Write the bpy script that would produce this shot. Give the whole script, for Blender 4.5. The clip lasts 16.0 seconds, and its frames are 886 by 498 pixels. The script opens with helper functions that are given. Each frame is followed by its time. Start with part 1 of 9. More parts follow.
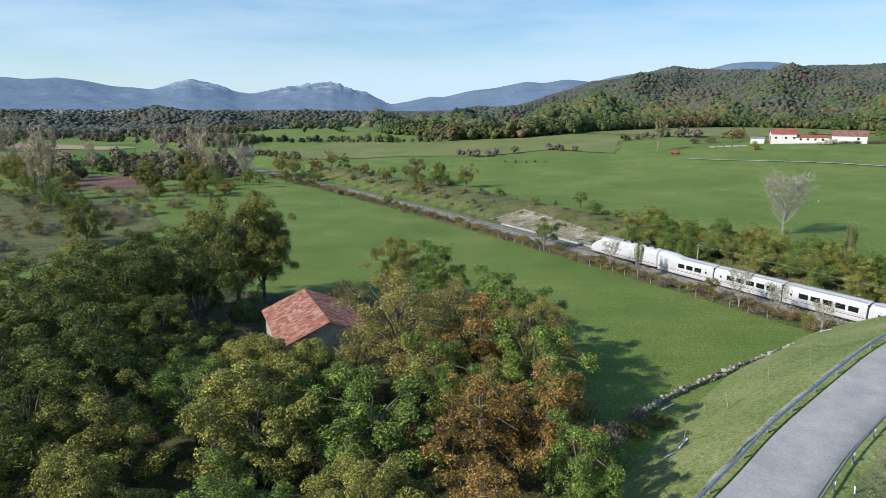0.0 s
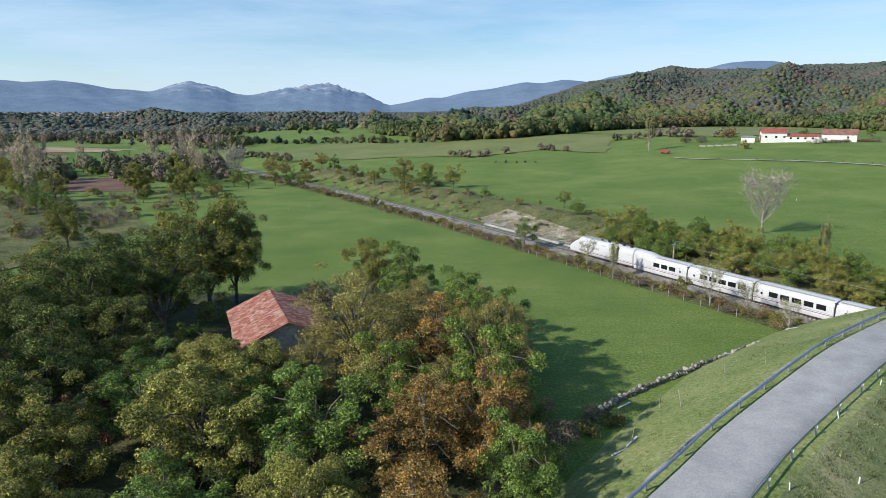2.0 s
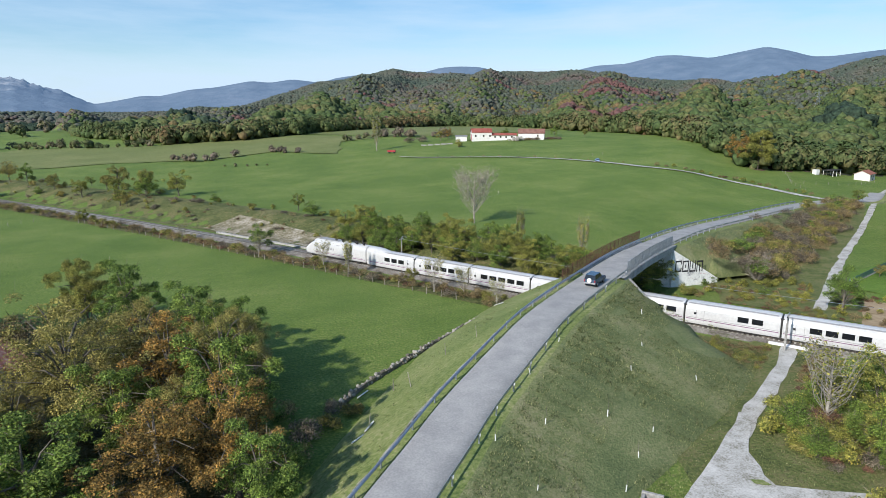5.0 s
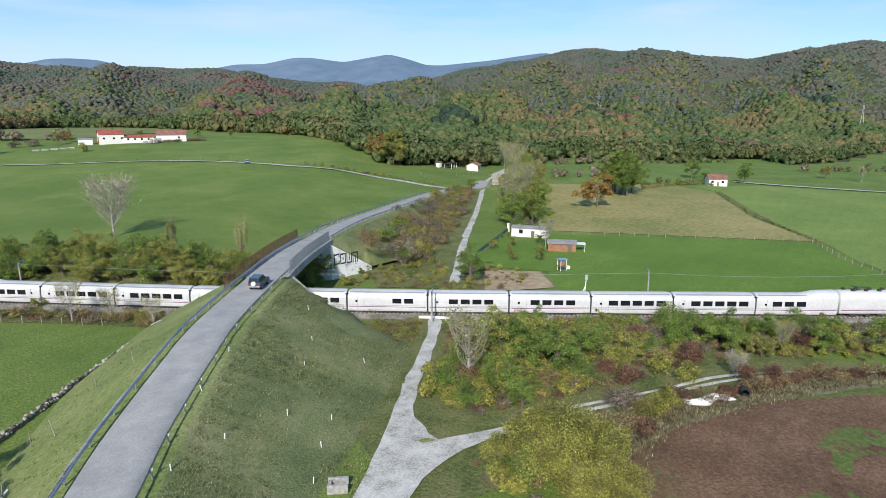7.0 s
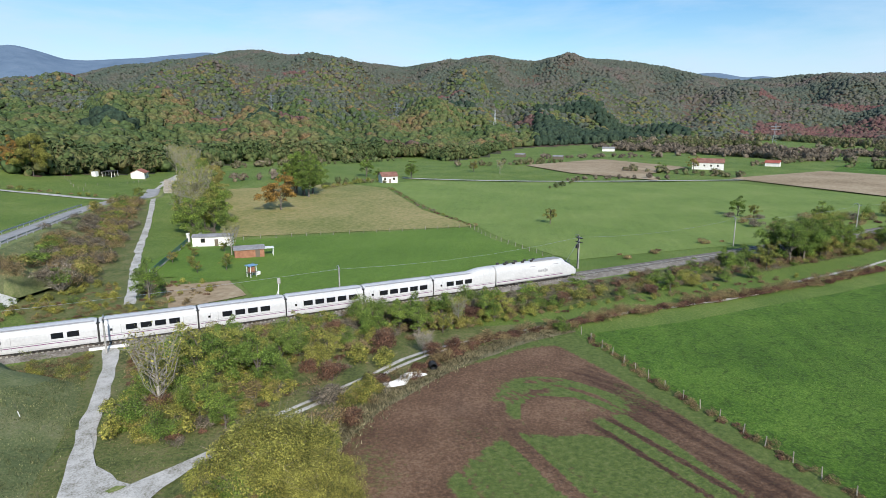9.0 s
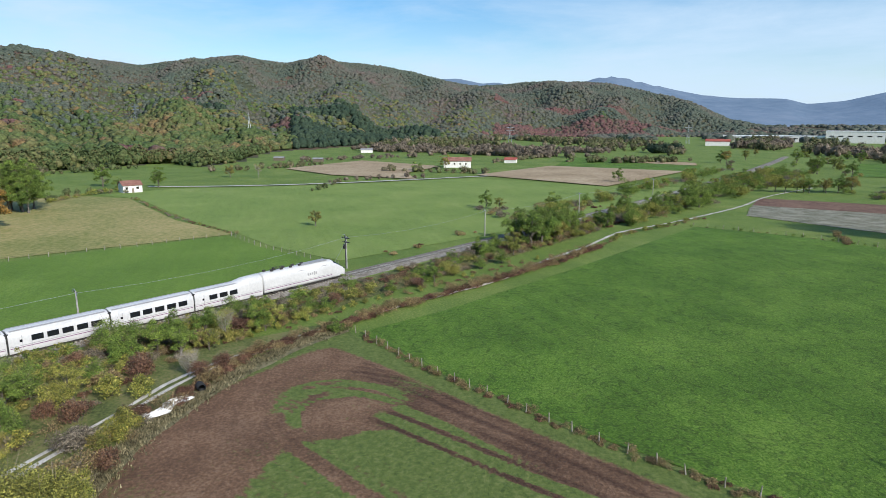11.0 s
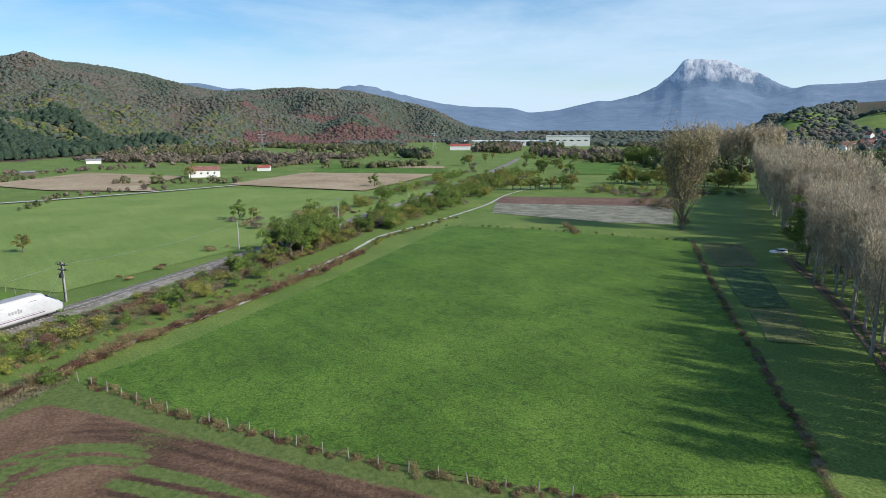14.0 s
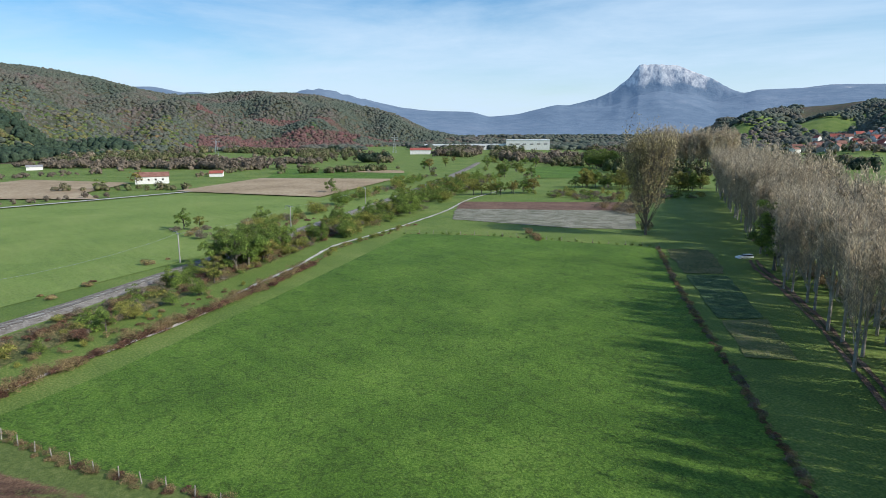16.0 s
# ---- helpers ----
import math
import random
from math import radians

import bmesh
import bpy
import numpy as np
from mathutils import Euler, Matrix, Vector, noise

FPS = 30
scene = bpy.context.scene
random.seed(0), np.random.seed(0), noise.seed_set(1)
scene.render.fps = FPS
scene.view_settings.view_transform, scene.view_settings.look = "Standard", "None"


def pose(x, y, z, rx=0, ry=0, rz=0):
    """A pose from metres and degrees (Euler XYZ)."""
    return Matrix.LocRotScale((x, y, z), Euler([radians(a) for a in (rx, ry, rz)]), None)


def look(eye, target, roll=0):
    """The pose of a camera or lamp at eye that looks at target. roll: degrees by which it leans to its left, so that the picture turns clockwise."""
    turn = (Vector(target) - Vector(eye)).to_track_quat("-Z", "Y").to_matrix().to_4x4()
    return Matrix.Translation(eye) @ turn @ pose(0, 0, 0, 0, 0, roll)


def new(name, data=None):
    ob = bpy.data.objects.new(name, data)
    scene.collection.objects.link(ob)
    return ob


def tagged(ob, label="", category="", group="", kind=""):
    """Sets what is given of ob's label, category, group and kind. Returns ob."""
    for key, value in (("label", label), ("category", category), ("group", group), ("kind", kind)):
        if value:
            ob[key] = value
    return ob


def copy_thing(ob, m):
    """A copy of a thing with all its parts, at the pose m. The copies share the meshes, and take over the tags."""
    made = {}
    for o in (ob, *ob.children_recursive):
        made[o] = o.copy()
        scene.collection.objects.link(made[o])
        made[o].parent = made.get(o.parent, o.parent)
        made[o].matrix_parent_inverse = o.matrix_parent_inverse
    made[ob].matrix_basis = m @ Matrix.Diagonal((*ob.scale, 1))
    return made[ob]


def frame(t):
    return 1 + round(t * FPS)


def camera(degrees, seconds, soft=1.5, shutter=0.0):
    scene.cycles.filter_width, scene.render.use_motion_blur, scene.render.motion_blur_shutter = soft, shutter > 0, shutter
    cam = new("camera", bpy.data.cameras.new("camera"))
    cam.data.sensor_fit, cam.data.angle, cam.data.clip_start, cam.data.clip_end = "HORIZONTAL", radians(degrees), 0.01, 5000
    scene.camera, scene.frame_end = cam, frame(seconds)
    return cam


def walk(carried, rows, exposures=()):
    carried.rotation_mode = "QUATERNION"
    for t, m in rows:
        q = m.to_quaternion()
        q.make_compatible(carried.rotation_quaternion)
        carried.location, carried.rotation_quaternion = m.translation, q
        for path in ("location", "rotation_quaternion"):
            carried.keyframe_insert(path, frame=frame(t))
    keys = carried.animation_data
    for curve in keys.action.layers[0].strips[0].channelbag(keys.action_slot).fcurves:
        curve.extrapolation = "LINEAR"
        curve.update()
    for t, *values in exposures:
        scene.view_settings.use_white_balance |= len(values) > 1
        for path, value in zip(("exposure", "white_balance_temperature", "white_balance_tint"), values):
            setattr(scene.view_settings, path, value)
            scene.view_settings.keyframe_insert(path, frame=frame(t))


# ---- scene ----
cam = camera(70.8, 16.0, 0.65)
# seconds, place, (turn, tilt, lean)
PATH = [
    (0, (0.00, 0.00, 30.95), (-0.01, -12.09, -0.12)),
    (0.5, (1.15, 0.07, 30.92), (0.01, -12.10, -0.05)),
    (1, (2.42, 0.09, 30.86), (0.00, -12.07, 0.03)),
    (1.5, (3.66, -0.03, 30.90), (0.02, -12.06, 0.07)),
    (2, (4.68, -0.22, 30.90), (-0.05, -12.02, 0.17)),
    (2.5, (5.32, -0.42, 30.96), (-0.58, -12.02, 0.17)),
    (3, (5.72, -0.73, 30.97), (-2.95, -12.00, 0.21)),
    (3.2, (5.89, -0.90, 30.93), (-4.28, -11.95, 0.22)),
    (5.3, (5.72, -3.11, 31.97), (-28.04, -12.14, 0.12)),
    (5.5, (5.68, -3.14, 32.01), (-30.98, -12.16, 0.09)),
    (6, (5.54, -3.32, 32.09), (-38.80, -12.15, 0.06)),
    (6.5, (5.44, -3.17, 31.98), (-46.28, -12.12, -0.06)),
    (7, (5.44, -3.11, 32.00), (-55.05, -12.10, -0.08)),
    (7.5, (5.55, -2.91, 31.91), (-63.05, -12.05, -0.19)),
    (8, (5.63, -2.80, 31.83), (-70.91, -11.95, -0.19)),
    (8.5, (5.78, -2.67, 31.84), (-77.35, -11.92, -0.21)),
    (9, (5.82, -2.64, 31.80), (-83.80, -11.81, -0.18)),
    (9.5, (5.92, -2.50, 31.57), (-89.69, -11.65, -0.22)),
    (10, (6.05, -2.64, 31.55), (-95.66, -11.60, -0.07)),
    (10.2, (6.08, -2.57, 31.61), (-97.84, -11.60, -0.03)),
    (12.3, (8.20, -3.19, 30.83), (-115.37, -11.24, -0.10)),
    (12.5, (8.62, -3.43, 30.74), (-116.84, -11.19, -0.10)),
    (13, (9.64, -4.03, 30.68), (-120.76, -11.11, -0.03)),
    (13.5, (10.72, -4.73, 30.65), (-124.66, -11.04, 0.05)),
    (14, (11.84, -5.61, 30.60), (-127.34, -10.93, 0.14)),
    (14.5, (13.04, -6.63, 30.54), (-128.66, -10.86, 0.17)),
    (15, (14.16, -7.94, 30.63), (-129.58, -10.83, 0.19)),
    (15.5, (15.83, -9.55, 30.53), (-130.29, -10.71, 0.23)),
    (16, (17.76, -11.60, 30.41), (-130.87, -10.58, 0.25)),
]
walk(cam, [(t, pose(*p, 90 + a[1], 0, a[0]) @ pose(0, 0, 0, 0, 0, -a[2])) for t, p, a in PATH])

# ---------------------------------------------------------------- light
SUN_AZ, SUN_EL = 245.0, 32.0          # degrees clockwise from +y, and above the horizon
world = bpy.data.worlds.new("sky")
scene.world = world
world.use_nodes = True
wn, wl = world.node_tree.nodes, world.node_tree.links
bg = wn["Background"]
sky = wn.new("ShaderNodeTexSky")
sky.sky_type, sky.sun_disc = "NISHITA", False
sky.sun_elevation, sky.sun_rotation = radians(SUN_EL), radians(SUN_AZ)
sky.air_density, sky.dust_density, sky.ozone_density = 1.0, 0.35, 3.0
# thin streaks of high cloud mixed into the sky by direction
wtc = wn.new("ShaderNodeTexCoord")
wmap = wn.new("ShaderNodeMapping")
wmap.inputs["Rotation"].default_value = (0.0, 0.0, 0.5)
wmap.inputs["Scale"].default_value = (0.9, 1.6, 7.0)
wnoise = wn.new("ShaderNodeTexNoise")
wnoise.inputs["Scale"].default_value = 1.7
wnoise.inputs["Detail"].default_value = 7.0
wnoise.inputs["Roughness"].default_value = 0.6
wnoise.inputs["Distortion"].default_value = 0.25
wramp = wn.new("ShaderNodeValToRGB")
wramp.color_ramp.elements[0].position, wramp.color_ramp.elements[1].position = 0.36, 0.70
wramp.color_ramp.elements[1].color = (0.62, 0.62, 0.62, 1)
# a pale veil that thickens towards the horizon
wsep = wn.new("ShaderNodeSeparateXYZ")
wveil = wn.new("ShaderNodeMapRange")
wveil.inputs["From Min"].default_value, wveil.inputs["From Max"].default_value = 0.0, 0.22
wveil.inputs["To Min"].default_value, wveil.inputs["To Max"].default_value = 0.62, 0.0
wadd = wn.new("ShaderNodeMath")
wadd.operation, wadd.use_clamp = "ADD", True
wmix = wn.new("ShaderNodeMixRGB")
wmix.inputs["Color2"].default_value = (6.3, 8.1, 10.1, 1)
wl.new(wtc.outputs["Generated"], wmap.inputs["Vector"])
wl.new(wtc.outputs["Generated"], wsep.inputs[0])
wl.new(wsep.outputs["Z"], wveil.inputs[0])
wl.new(wmap.outputs[0], wnoise.inputs["Vector"])
wl.new(wnoise.outputs[0], wramp.inputs[0])
wl.new(wramp.outputs[0], wadd.inputs[0])
wl.new(wveil.outputs[0], wadd.inputs[1])
wl.new(wadd.outputs[0], wmix.inputs["Fac"])
whs = wn.new("ShaderNodeHueSaturation")
whs.inputs["Saturation"].default_value, whs.inputs["Value"].default_value = 1.42, 1.36
wl.new(sky.outputs[0], whs.inputs["Color"])
wl.new(whs.outputs[0], wmix.inputs["Color1"])
wl.new(wmix.outputs[0], bg.inputs["Color"])
bg.inputs["Strength"].default_value = 0.092

sun = new("sun", bpy.data.lights.new("sun", "SUN"))
sun.data.energy, sun.data.angle, sun.data.color = 5.0, radians(0.55), (1.0, 0.95, 0.87)
_sa, _se = radians(SUN_AZ), radians(SUN_EL)
sun.matrix_world = look((math.sin(_sa) * math.cos(_se) * 100, math.cos(_sa) * math.cos(_se) * 100, math.sin(_se) * 100), (0, 0, 0))
scene.view_settings.exposure = 0.15

# ---------------------------------------------------------------- materials
def ramp_node(nt, stops):
    r = nt.nodes.new("ShaderNodeValToRGB")
    while len(r.color_ramp.elements) < len(stops):
        r.color_ramp.elements.new(0.5)
    for e, (p, c) in zip(r.color_ramp.elements, stops):
        e.position, e.color = p, (*c, 1)
    return r


def material(name, stops, scale=1.0, rough=0.9, metal=0.0, fine=8.0, bump=0.3, spread=0.5, rand="", spec=0.3, stretch=(1, 1, 1), detail=6.0, dist=0.1, contrast=1.9):
    """Noise at two scales through a colour ramp; rand adds a shift by object or by island."""
    m = bpy.data.materials.new(name)
    m.use_nodes = True
    nt = m.node_tree
    b = nt.nodes["Principled BSDF"]
    b.inputs["Roughness"].default_value, b.inputs["Metallic"].default_value = rough, metal
    b.inputs["Specular IOR Level"].default_value = spec
    g = nt.nodes.new("ShaderNodeNewGeometry")
    mp = nt.nodes.new("ShaderNodeMapping")
    mp.inputs["Scale"].default_value = stretch
    nt.links.new(g.outputs["Position"], mp.inputs["Vector"])
    n1, n2 = nt.nodes.new("ShaderNodeTexNoise"), nt.nodes.new("ShaderNodeTexNoise")
    n1.inputs["Scale"].default_value, n1.inputs["Detail"].default_value = scale, detail
    n2.inputs["Scale"].default_value, n2.inputs["Detail"].default_value = scale * fine, detail
    for n in (n1, n2):
        n.inputs["Roughness"].default_value = 0.62
        nt.links.new(mp.outputs[0], n.inputs["Vector"])
    mx = nt.nodes.new("ShaderNodeMath")
    mx.operation = "MULTIPLY_ADD"
    nt.links.new(n2.outputs[0], mx.inputs[0])
    mx.inputs[1].default_value = spread
    sc = nt.nodes.new("ShaderNodeMath")
    sc.operation = "MULTIPLY_ADD"
    sc.inputs[1].default_value, sc.inputs[2].default_value = 1 - spread, 0.0
    nt.links.new(n1.outputs[0], sc.inputs[0])
    nt.links.new(sc.outputs[0], mx.inputs[2])
    val = mx.outputs[0]
    if rand:
        if rand == "island":
            o = g.outputs["Random Per Island"]
        else:
            o = nt.nodes.new("ShaderNodeObjectInfo").outputs["Random"]
        ad = nt.nodes.new("ShaderNodeMath")
        ad.operation = "MULTIPLY_ADD"
        ad.inputs[1].default_value = 0.5
        nt.links.new(o, ad.inputs[0])
        sub = nt.nodes.new("ShaderNodeMath")
        sub.operation = "SUBTRACT"
        sub.inputs[1].default_value = 0.25
        nt.links.new(val, sub.inputs[0])
        nt.links.new(sub.outputs[0], ad.inputs[2])
        val = ad.outputs[0]
    ct = nt.nodes.new("ShaderNodeMath")
    ct.operation = "MULTIPLY_ADD"
    ct.inputs[1].default_value, ct.inputs[2].default_value = contrast, .5 - .5 * contrast
    nt.links.new(val, ct.inputs[0])
    r = ramp_node(nt, stops)
    nt.links.new(ct.outputs[0], r.inputs[0])
    nt.links.new(r.outputs[0], b.inputs["Base Color"])
    if bump:
        bp = nt.nodes.new("ShaderNodeBump")
        bp.inputs["Strength"].default_value, bp.inputs["Distance"].default_value = bump, dist
        nt.links.new(n2.outputs[0], bp.inputs["Height"])
        nt.links.new(bp.outputs[0], b.inputs["Normal"])
    return m


def leafy(name, by_object, by_leaf=0.35, translucent=0.16):
    """Leaves: colour by object along a ramp, with a shift from leaf to leaf and some light let through."""
    m = bpy.data.materials.new(name)
    m.use_nodes = True
    nt = m.node_tree
    b, out = nt.nodes["Principled BSDF"], nt.nodes["Material Output"]
    b.inputs["Roughness"].default_value = 0.65
    b.inputs["Specular IOR Level"].default_value = 0.25
    o, g = nt.nodes.new("ShaderNodeObjectInfo"), nt.nodes.new("ShaderNodeNewGeometry")
    r = ramp_node(nt, by_object)
    ad = nt.nodes.new("ShaderNodeMath")
    ad.operation = "MULTIPLY_ADD"
    ad.inputs[1].default_value = by_leaf
    nt.links.new(g.outputs["Random Per Island"], ad.inputs[0])
    sc = nt.nodes.new("ShaderNodeMath")
    sc.operation = "MULTIPLY_ADD"
    sc.inputs[1].default_value, sc.inputs[2].default_value = 1 - by_leaf, 0
    nt.links.new(o.outputs["Random"], sc.inputs[0])
    nt.links.new(sc.outputs[0], ad.inputs[2])
    nt.links.new(ad.outputs[0], r.inputs[0])
    n = nt.nodes.new("ShaderNodeTexNoise")
    n.inputs["Scale"].default_value, n.inputs["Detail"].default_value = 0.55, 3
    nt.links.new(g.outputs["Position"], n.inputs["Vector"])
    hs = nt.nodes.new("ShaderNodeHueSaturation")
    mr = nt.nodes.new("ShaderNodeMapRange")
    mr.inputs["From Min"].default_value, mr.inputs["From Max"].default_value = 0.3, 0.7
    mr.inputs["To Min"].default_value, mr.inputs["To Max"].default_value = 0.60, 1.5
    nt.links.new(n.outputs[0], mr.inputs[0])
    # single sprays differ in brightness
    one = nt.nodes.new("ShaderNodeMath")
    one.operation = "MULTIPLY_ADD"
    one.inputs[1].default_value, one.inputs[2].default_value = 1.05, 0.38
    mul = nt.nodes.new("ShaderNodeMath")
    mul.operation = "MULTIPLY"
    nt.links.new(g.outputs["Random Per Island"], one.inputs[0])
    nt.links.new(one.outputs[0], mul.inputs[0])
    nt.links.new(mr.outputs[0], mul.inputs[1])
    nt.links.new(mul.outputs[0], hs.inputs["Value"])
    nt.links.new(r.outputs[0], hs.inputs["Color"])
    nt.links.new(hs.outputs[0], b.inputs["Base Color"])
    if translucent:
        t, mix = nt.nodes.new("ShaderNodeBsdfTranslucent"), nt.nodes.new("ShaderNodeMixShader")
        nt.links.new(hs.outputs[0], t.inputs["Color"])
        mix.inputs[0].default_value = translucent
        nt.links.new(b.outputs[0], mix.inputs[1])
        nt.links.new(t.outputs[0], mix.inputs[2])
        nt.links.new(mix.outputs[0], out.inputs["Surface"])
    return m


def plain(name, color, rough=0.5, metal=0.0, spec=0.5):
    return material(name, [(0.3, tuple(c * 0.88 for c in color)), (0.7, tuple(min(1, c * 1.06) for c in color))], scale=0.8, rough=rough, metal=metal, bump=0.05, spec=spec)


def meadow(name, stops, scale, fine, contrast, turn=57.0, lines=.72, streaks=.1):
    """Grass with long mown streaks and thin wandering trodden lines."""
    m = material(name, stops, scale=scale, fine=fine, spread=.66, bump=1.0, dist=.2, contrast=contrast, detail=9)
    nt = m.node_tree
    b = nt.nodes["Principled BSDF"]
    base = b.inputs["Base Color"].links[0].from_socket
    g, mp, st, ln = (nt.nodes.new(k) for k in ("ShaderNodeNewGeometry", "ShaderNodeMapping", "ShaderNodeTexNoise", "ShaderNodeTexNoise"))
    mp.inputs["Rotation"].default_value, mp.inputs["Scale"].default_value = (0, 0, radians(turn)), (.055, .55, 1)
    nt.links.new(g.outputs["Position"], mp.inputs[0])
    nt.links.new(mp.outputs[0], st.inputs["Vector"])
    nt.links.new(g.outputs["Position"], ln.inputs["Vector"])
    st.inputs["Scale"].default_value, st.inputs["Detail"].default_value = 1.0, 5
    ln.inputs["Scale"].default_value, ln.inputs["Detail"].default_value, ln.inputs["Distortion"].default_value = .30, 3, 1.2
    mr = nt.nodes.new("ShaderNodeMapRange")
    mr.inputs["From Min"].default_value, mr.inputs["From Max"].default_value = .34, .66
    mr.inputs["To Min"].default_value, mr.inputs["To Max"].default_value = 1 - streaks, 1 + streaks
    nt.links.new(st.outputs[0], mr.inputs[0])
    off, ab, thin, mul = (nt.nodes.new(k) for k in ("ShaderNodeMath", "ShaderNodeMath", "ShaderNodeMapRange", "ShaderNodeMath"))
    off.operation, off.inputs[1].default_value = "SUBTRACT", .5
    ab.operation, mul.operation = "ABSOLUTE", "MULTIPLY"
    thin.inputs["From Min"].default_value, thin.inputs["From Max"].default_value = .0, .035
    thin.inputs["To Min"].default_value, thin.inputs["To Max"].default_value = lines, 1.0
    nt.links.new(ln.outputs[0], off.inputs[0])
    nt.links.new(off.outputs[0], ab.inputs[0])
    nt.links.new(ab.outputs[0], thin.inputs[0])
    nt.links.new(thin.outputs[0], mul.inputs[0])
    nt.links.new(mr.outputs[0], mul.inputs[1])
    hs = nt.nodes.new("ShaderNodeHueSaturation")
    nt.links.new(mul.outputs[0], hs.inputs["Value"])
    nt.links.new(base, hs.inputs["Color"])
    nt.links.new(hs.outputs[0], b.inputs["Base Color"])
    return m


M = {}
M["grass"] = meadow("grass", [(0.2, (0.068, 0.118, 0.020)), (0.44, (0.106, 0.166, 0.028)), (0.62, (0.142, 0.198, 0.040)), (0.84, (0.215, 0.235, 0.074))], .05, 60, 3.0, 35, .88, .05)
M["lush"] = meadow("lush_grass", [(0.2, (0.041, 0.092, 0.007)), (0.42, (0.064, 0.133, 0.011)), (0.58, (0.084, 0.165, 0.016)), (0.8, (0.138, 0.224, 0.033))], .07, 60, 3.2, 57, .62, .09)
M["mown"] = meadow("mown_grass", [(0.2, (0.070, 0.128, 0.016)), (0.42, (0.096, 0.172, 0.021)), (0.58, (0.118, 0.198, 0.027)), (0.8, (0.165, 0.238, 0.046))], .05, 60, 2.2, 20, .85, .05)
M["olive"] = meadow("olive_pasture", [(0.2, (0.098, 0.128, 0.034)), (0.44, (0.140, 0.168, 0.050)), (0.62, (0.175, 0.192, 0.064)), (0.84, (0.235, 0.225, 0.095))], .03, 50, 2.6, 20, .9, .06)
M["pasture"] = meadow("smooth_pasture", [(0.2, (0.107, 0.168, 0.036)), (0.44, (0.146, 0.216, 0.046)), (0.62, (0.181, 0.246, 0.058)), (0.84, (0.249, 0.284, 0.094))], .04, 60, 2.6, 57, .85, .06)
M["scrubland"] = material("scrubland", [(0.22, (0.064, 0.086, 0.026)), (0.40, (0.108, 0.134, 0.038)), (0.55, (0.148, 0.162, 0.054)), (0.70, (0.185, 0.170, 0.076)), (0.85, (0.165, 0.186, 0.058))], scale=0.22, fine=12, spread=.5, bump=1.0, dist=0.4, contrast=2.6)
M["verge"] = material("verge_grass", [(0.2, (0.085, 0.125, 0.032)), (0.42, (0.152, 0.195, 0.055)), (0.6, (0.210, 0.238, 0.085)), (0.8, (0.31, 0.30, 0.15))], scale=0.10, fine=26, spread=0.6, bump=0.8, dist=0.2, contrast=2.3)
M["bankgrass"] = material("long_bank_grass", [(0.2, (0.082, 0.111, 0.043)), (0.42, (0.132, 0.160, 0.063)), (0.6, (0.180, 0.199, 0.085)), (0.8, (0.257, 0.243, 0.134))], scale=0.16, fine=26, spread=0.5, bump=1.0, dist=0.2, contrast=2.7, detail=9)
M["rough"] = material("rough_grass", [(0.24, (0.040, 0.056, 0.016)), (0.42, (0.085, 0.105, 0.030)), (0.58, (0.140, 0.140, 0.050)), (0.78, (0.225, 0.180, 0.09))], scale=0.12, fine=16, spread=0.6, bump=1.0, dist=0.5, contrast=2.3)
M["dry"] = material("dry_meadow", [(0.3, (0.142, 0.165, 0.041)), (0.5, (0.236, 0.218, 0.077)), (0.7, (0.330, 0.271, 0.118))], scale=0.025, fine=30, bump=0.5, dist=0.2)
M["dryedge"] = material("dry_edge_grass", [(0.25, (0.095, 0.098, 0.045)), (0.5, (0.165, 0.150, 0.080)), (0.75, (0.250, 0.215, 0.135))], scale=0.5, fine=12, bump=1.0, dist=0.2, contrast=2.4)
M["crop"] = material("leafy_crop", [(0.25, (0.030, 0.062, 0.022)), (0.5, (0.058, 0.110, 0.034)), (0.75, (0.120, 0.180, 0.070))], scale=0.6, fine=8, bump=1.0, dist=0.4, contrast=2.8)
M["soil"] = material("ploughed_soil", [(0.28, (0.075, 0.048, 0.032)), (0.5, (0.135, 0.088, 0.060)), (0.72, (0.205, 0.148, 0.105))], scale=0.10, fine=30, spread=.55, bump=1.0, dist=0.3, contrast=2.3)
M["stubble"] = material("stubble", [(0.3, (0.22, 0.16, 0.09)), (0.5, (0.32, 0.24, 0.15)), (0.7, (0.40, 0.32, 0.21))], scale=0.03, fine=20, bump=0.4)
M["reddish"] = material("tilled_strip", [(0.3, (0.09, 0.045, 0.03)), (0.7, (0.19, 0.115, 0.08))], scale=0.08, fine=10, bump=0.8)
M["pale"] = material("dry_weeds", [(0.25, (0.10, 0.105, 0.065)), (0.5, (0.19, 0.185, 0.135)), (0.75, (0.30, 0.285, 0.23))], scale=0.2, fine=14, bump=0.9, dist=0.3, contrast=2.6)
M["gravel"] = material("pale_gravel", [(0.20, (0.15, 0.15, 0.09)), (0.34, (0.30, 0.285, 0.25)), (0.52, (0.45, 0.435, 0.405)), (0.75, (0.58, 0.565, 0.535))], scale=0.42, fine=14, spread=.5, bump=0.35, dist=0.03, contrast=2.0)
M["dirt"] = material("stony_dirt", [(0.25, (0.12, 0.115, 0.07)), (0.4, (0.20, 0.19, 0.16)), (0.55, (0.29, 0.28, 0.25)), (0.75, (0.38, 0.37, 0.34))], scale=0.4, fine=14, spread=.5, bump=0.4, dist=0.04, contrast=2.2)
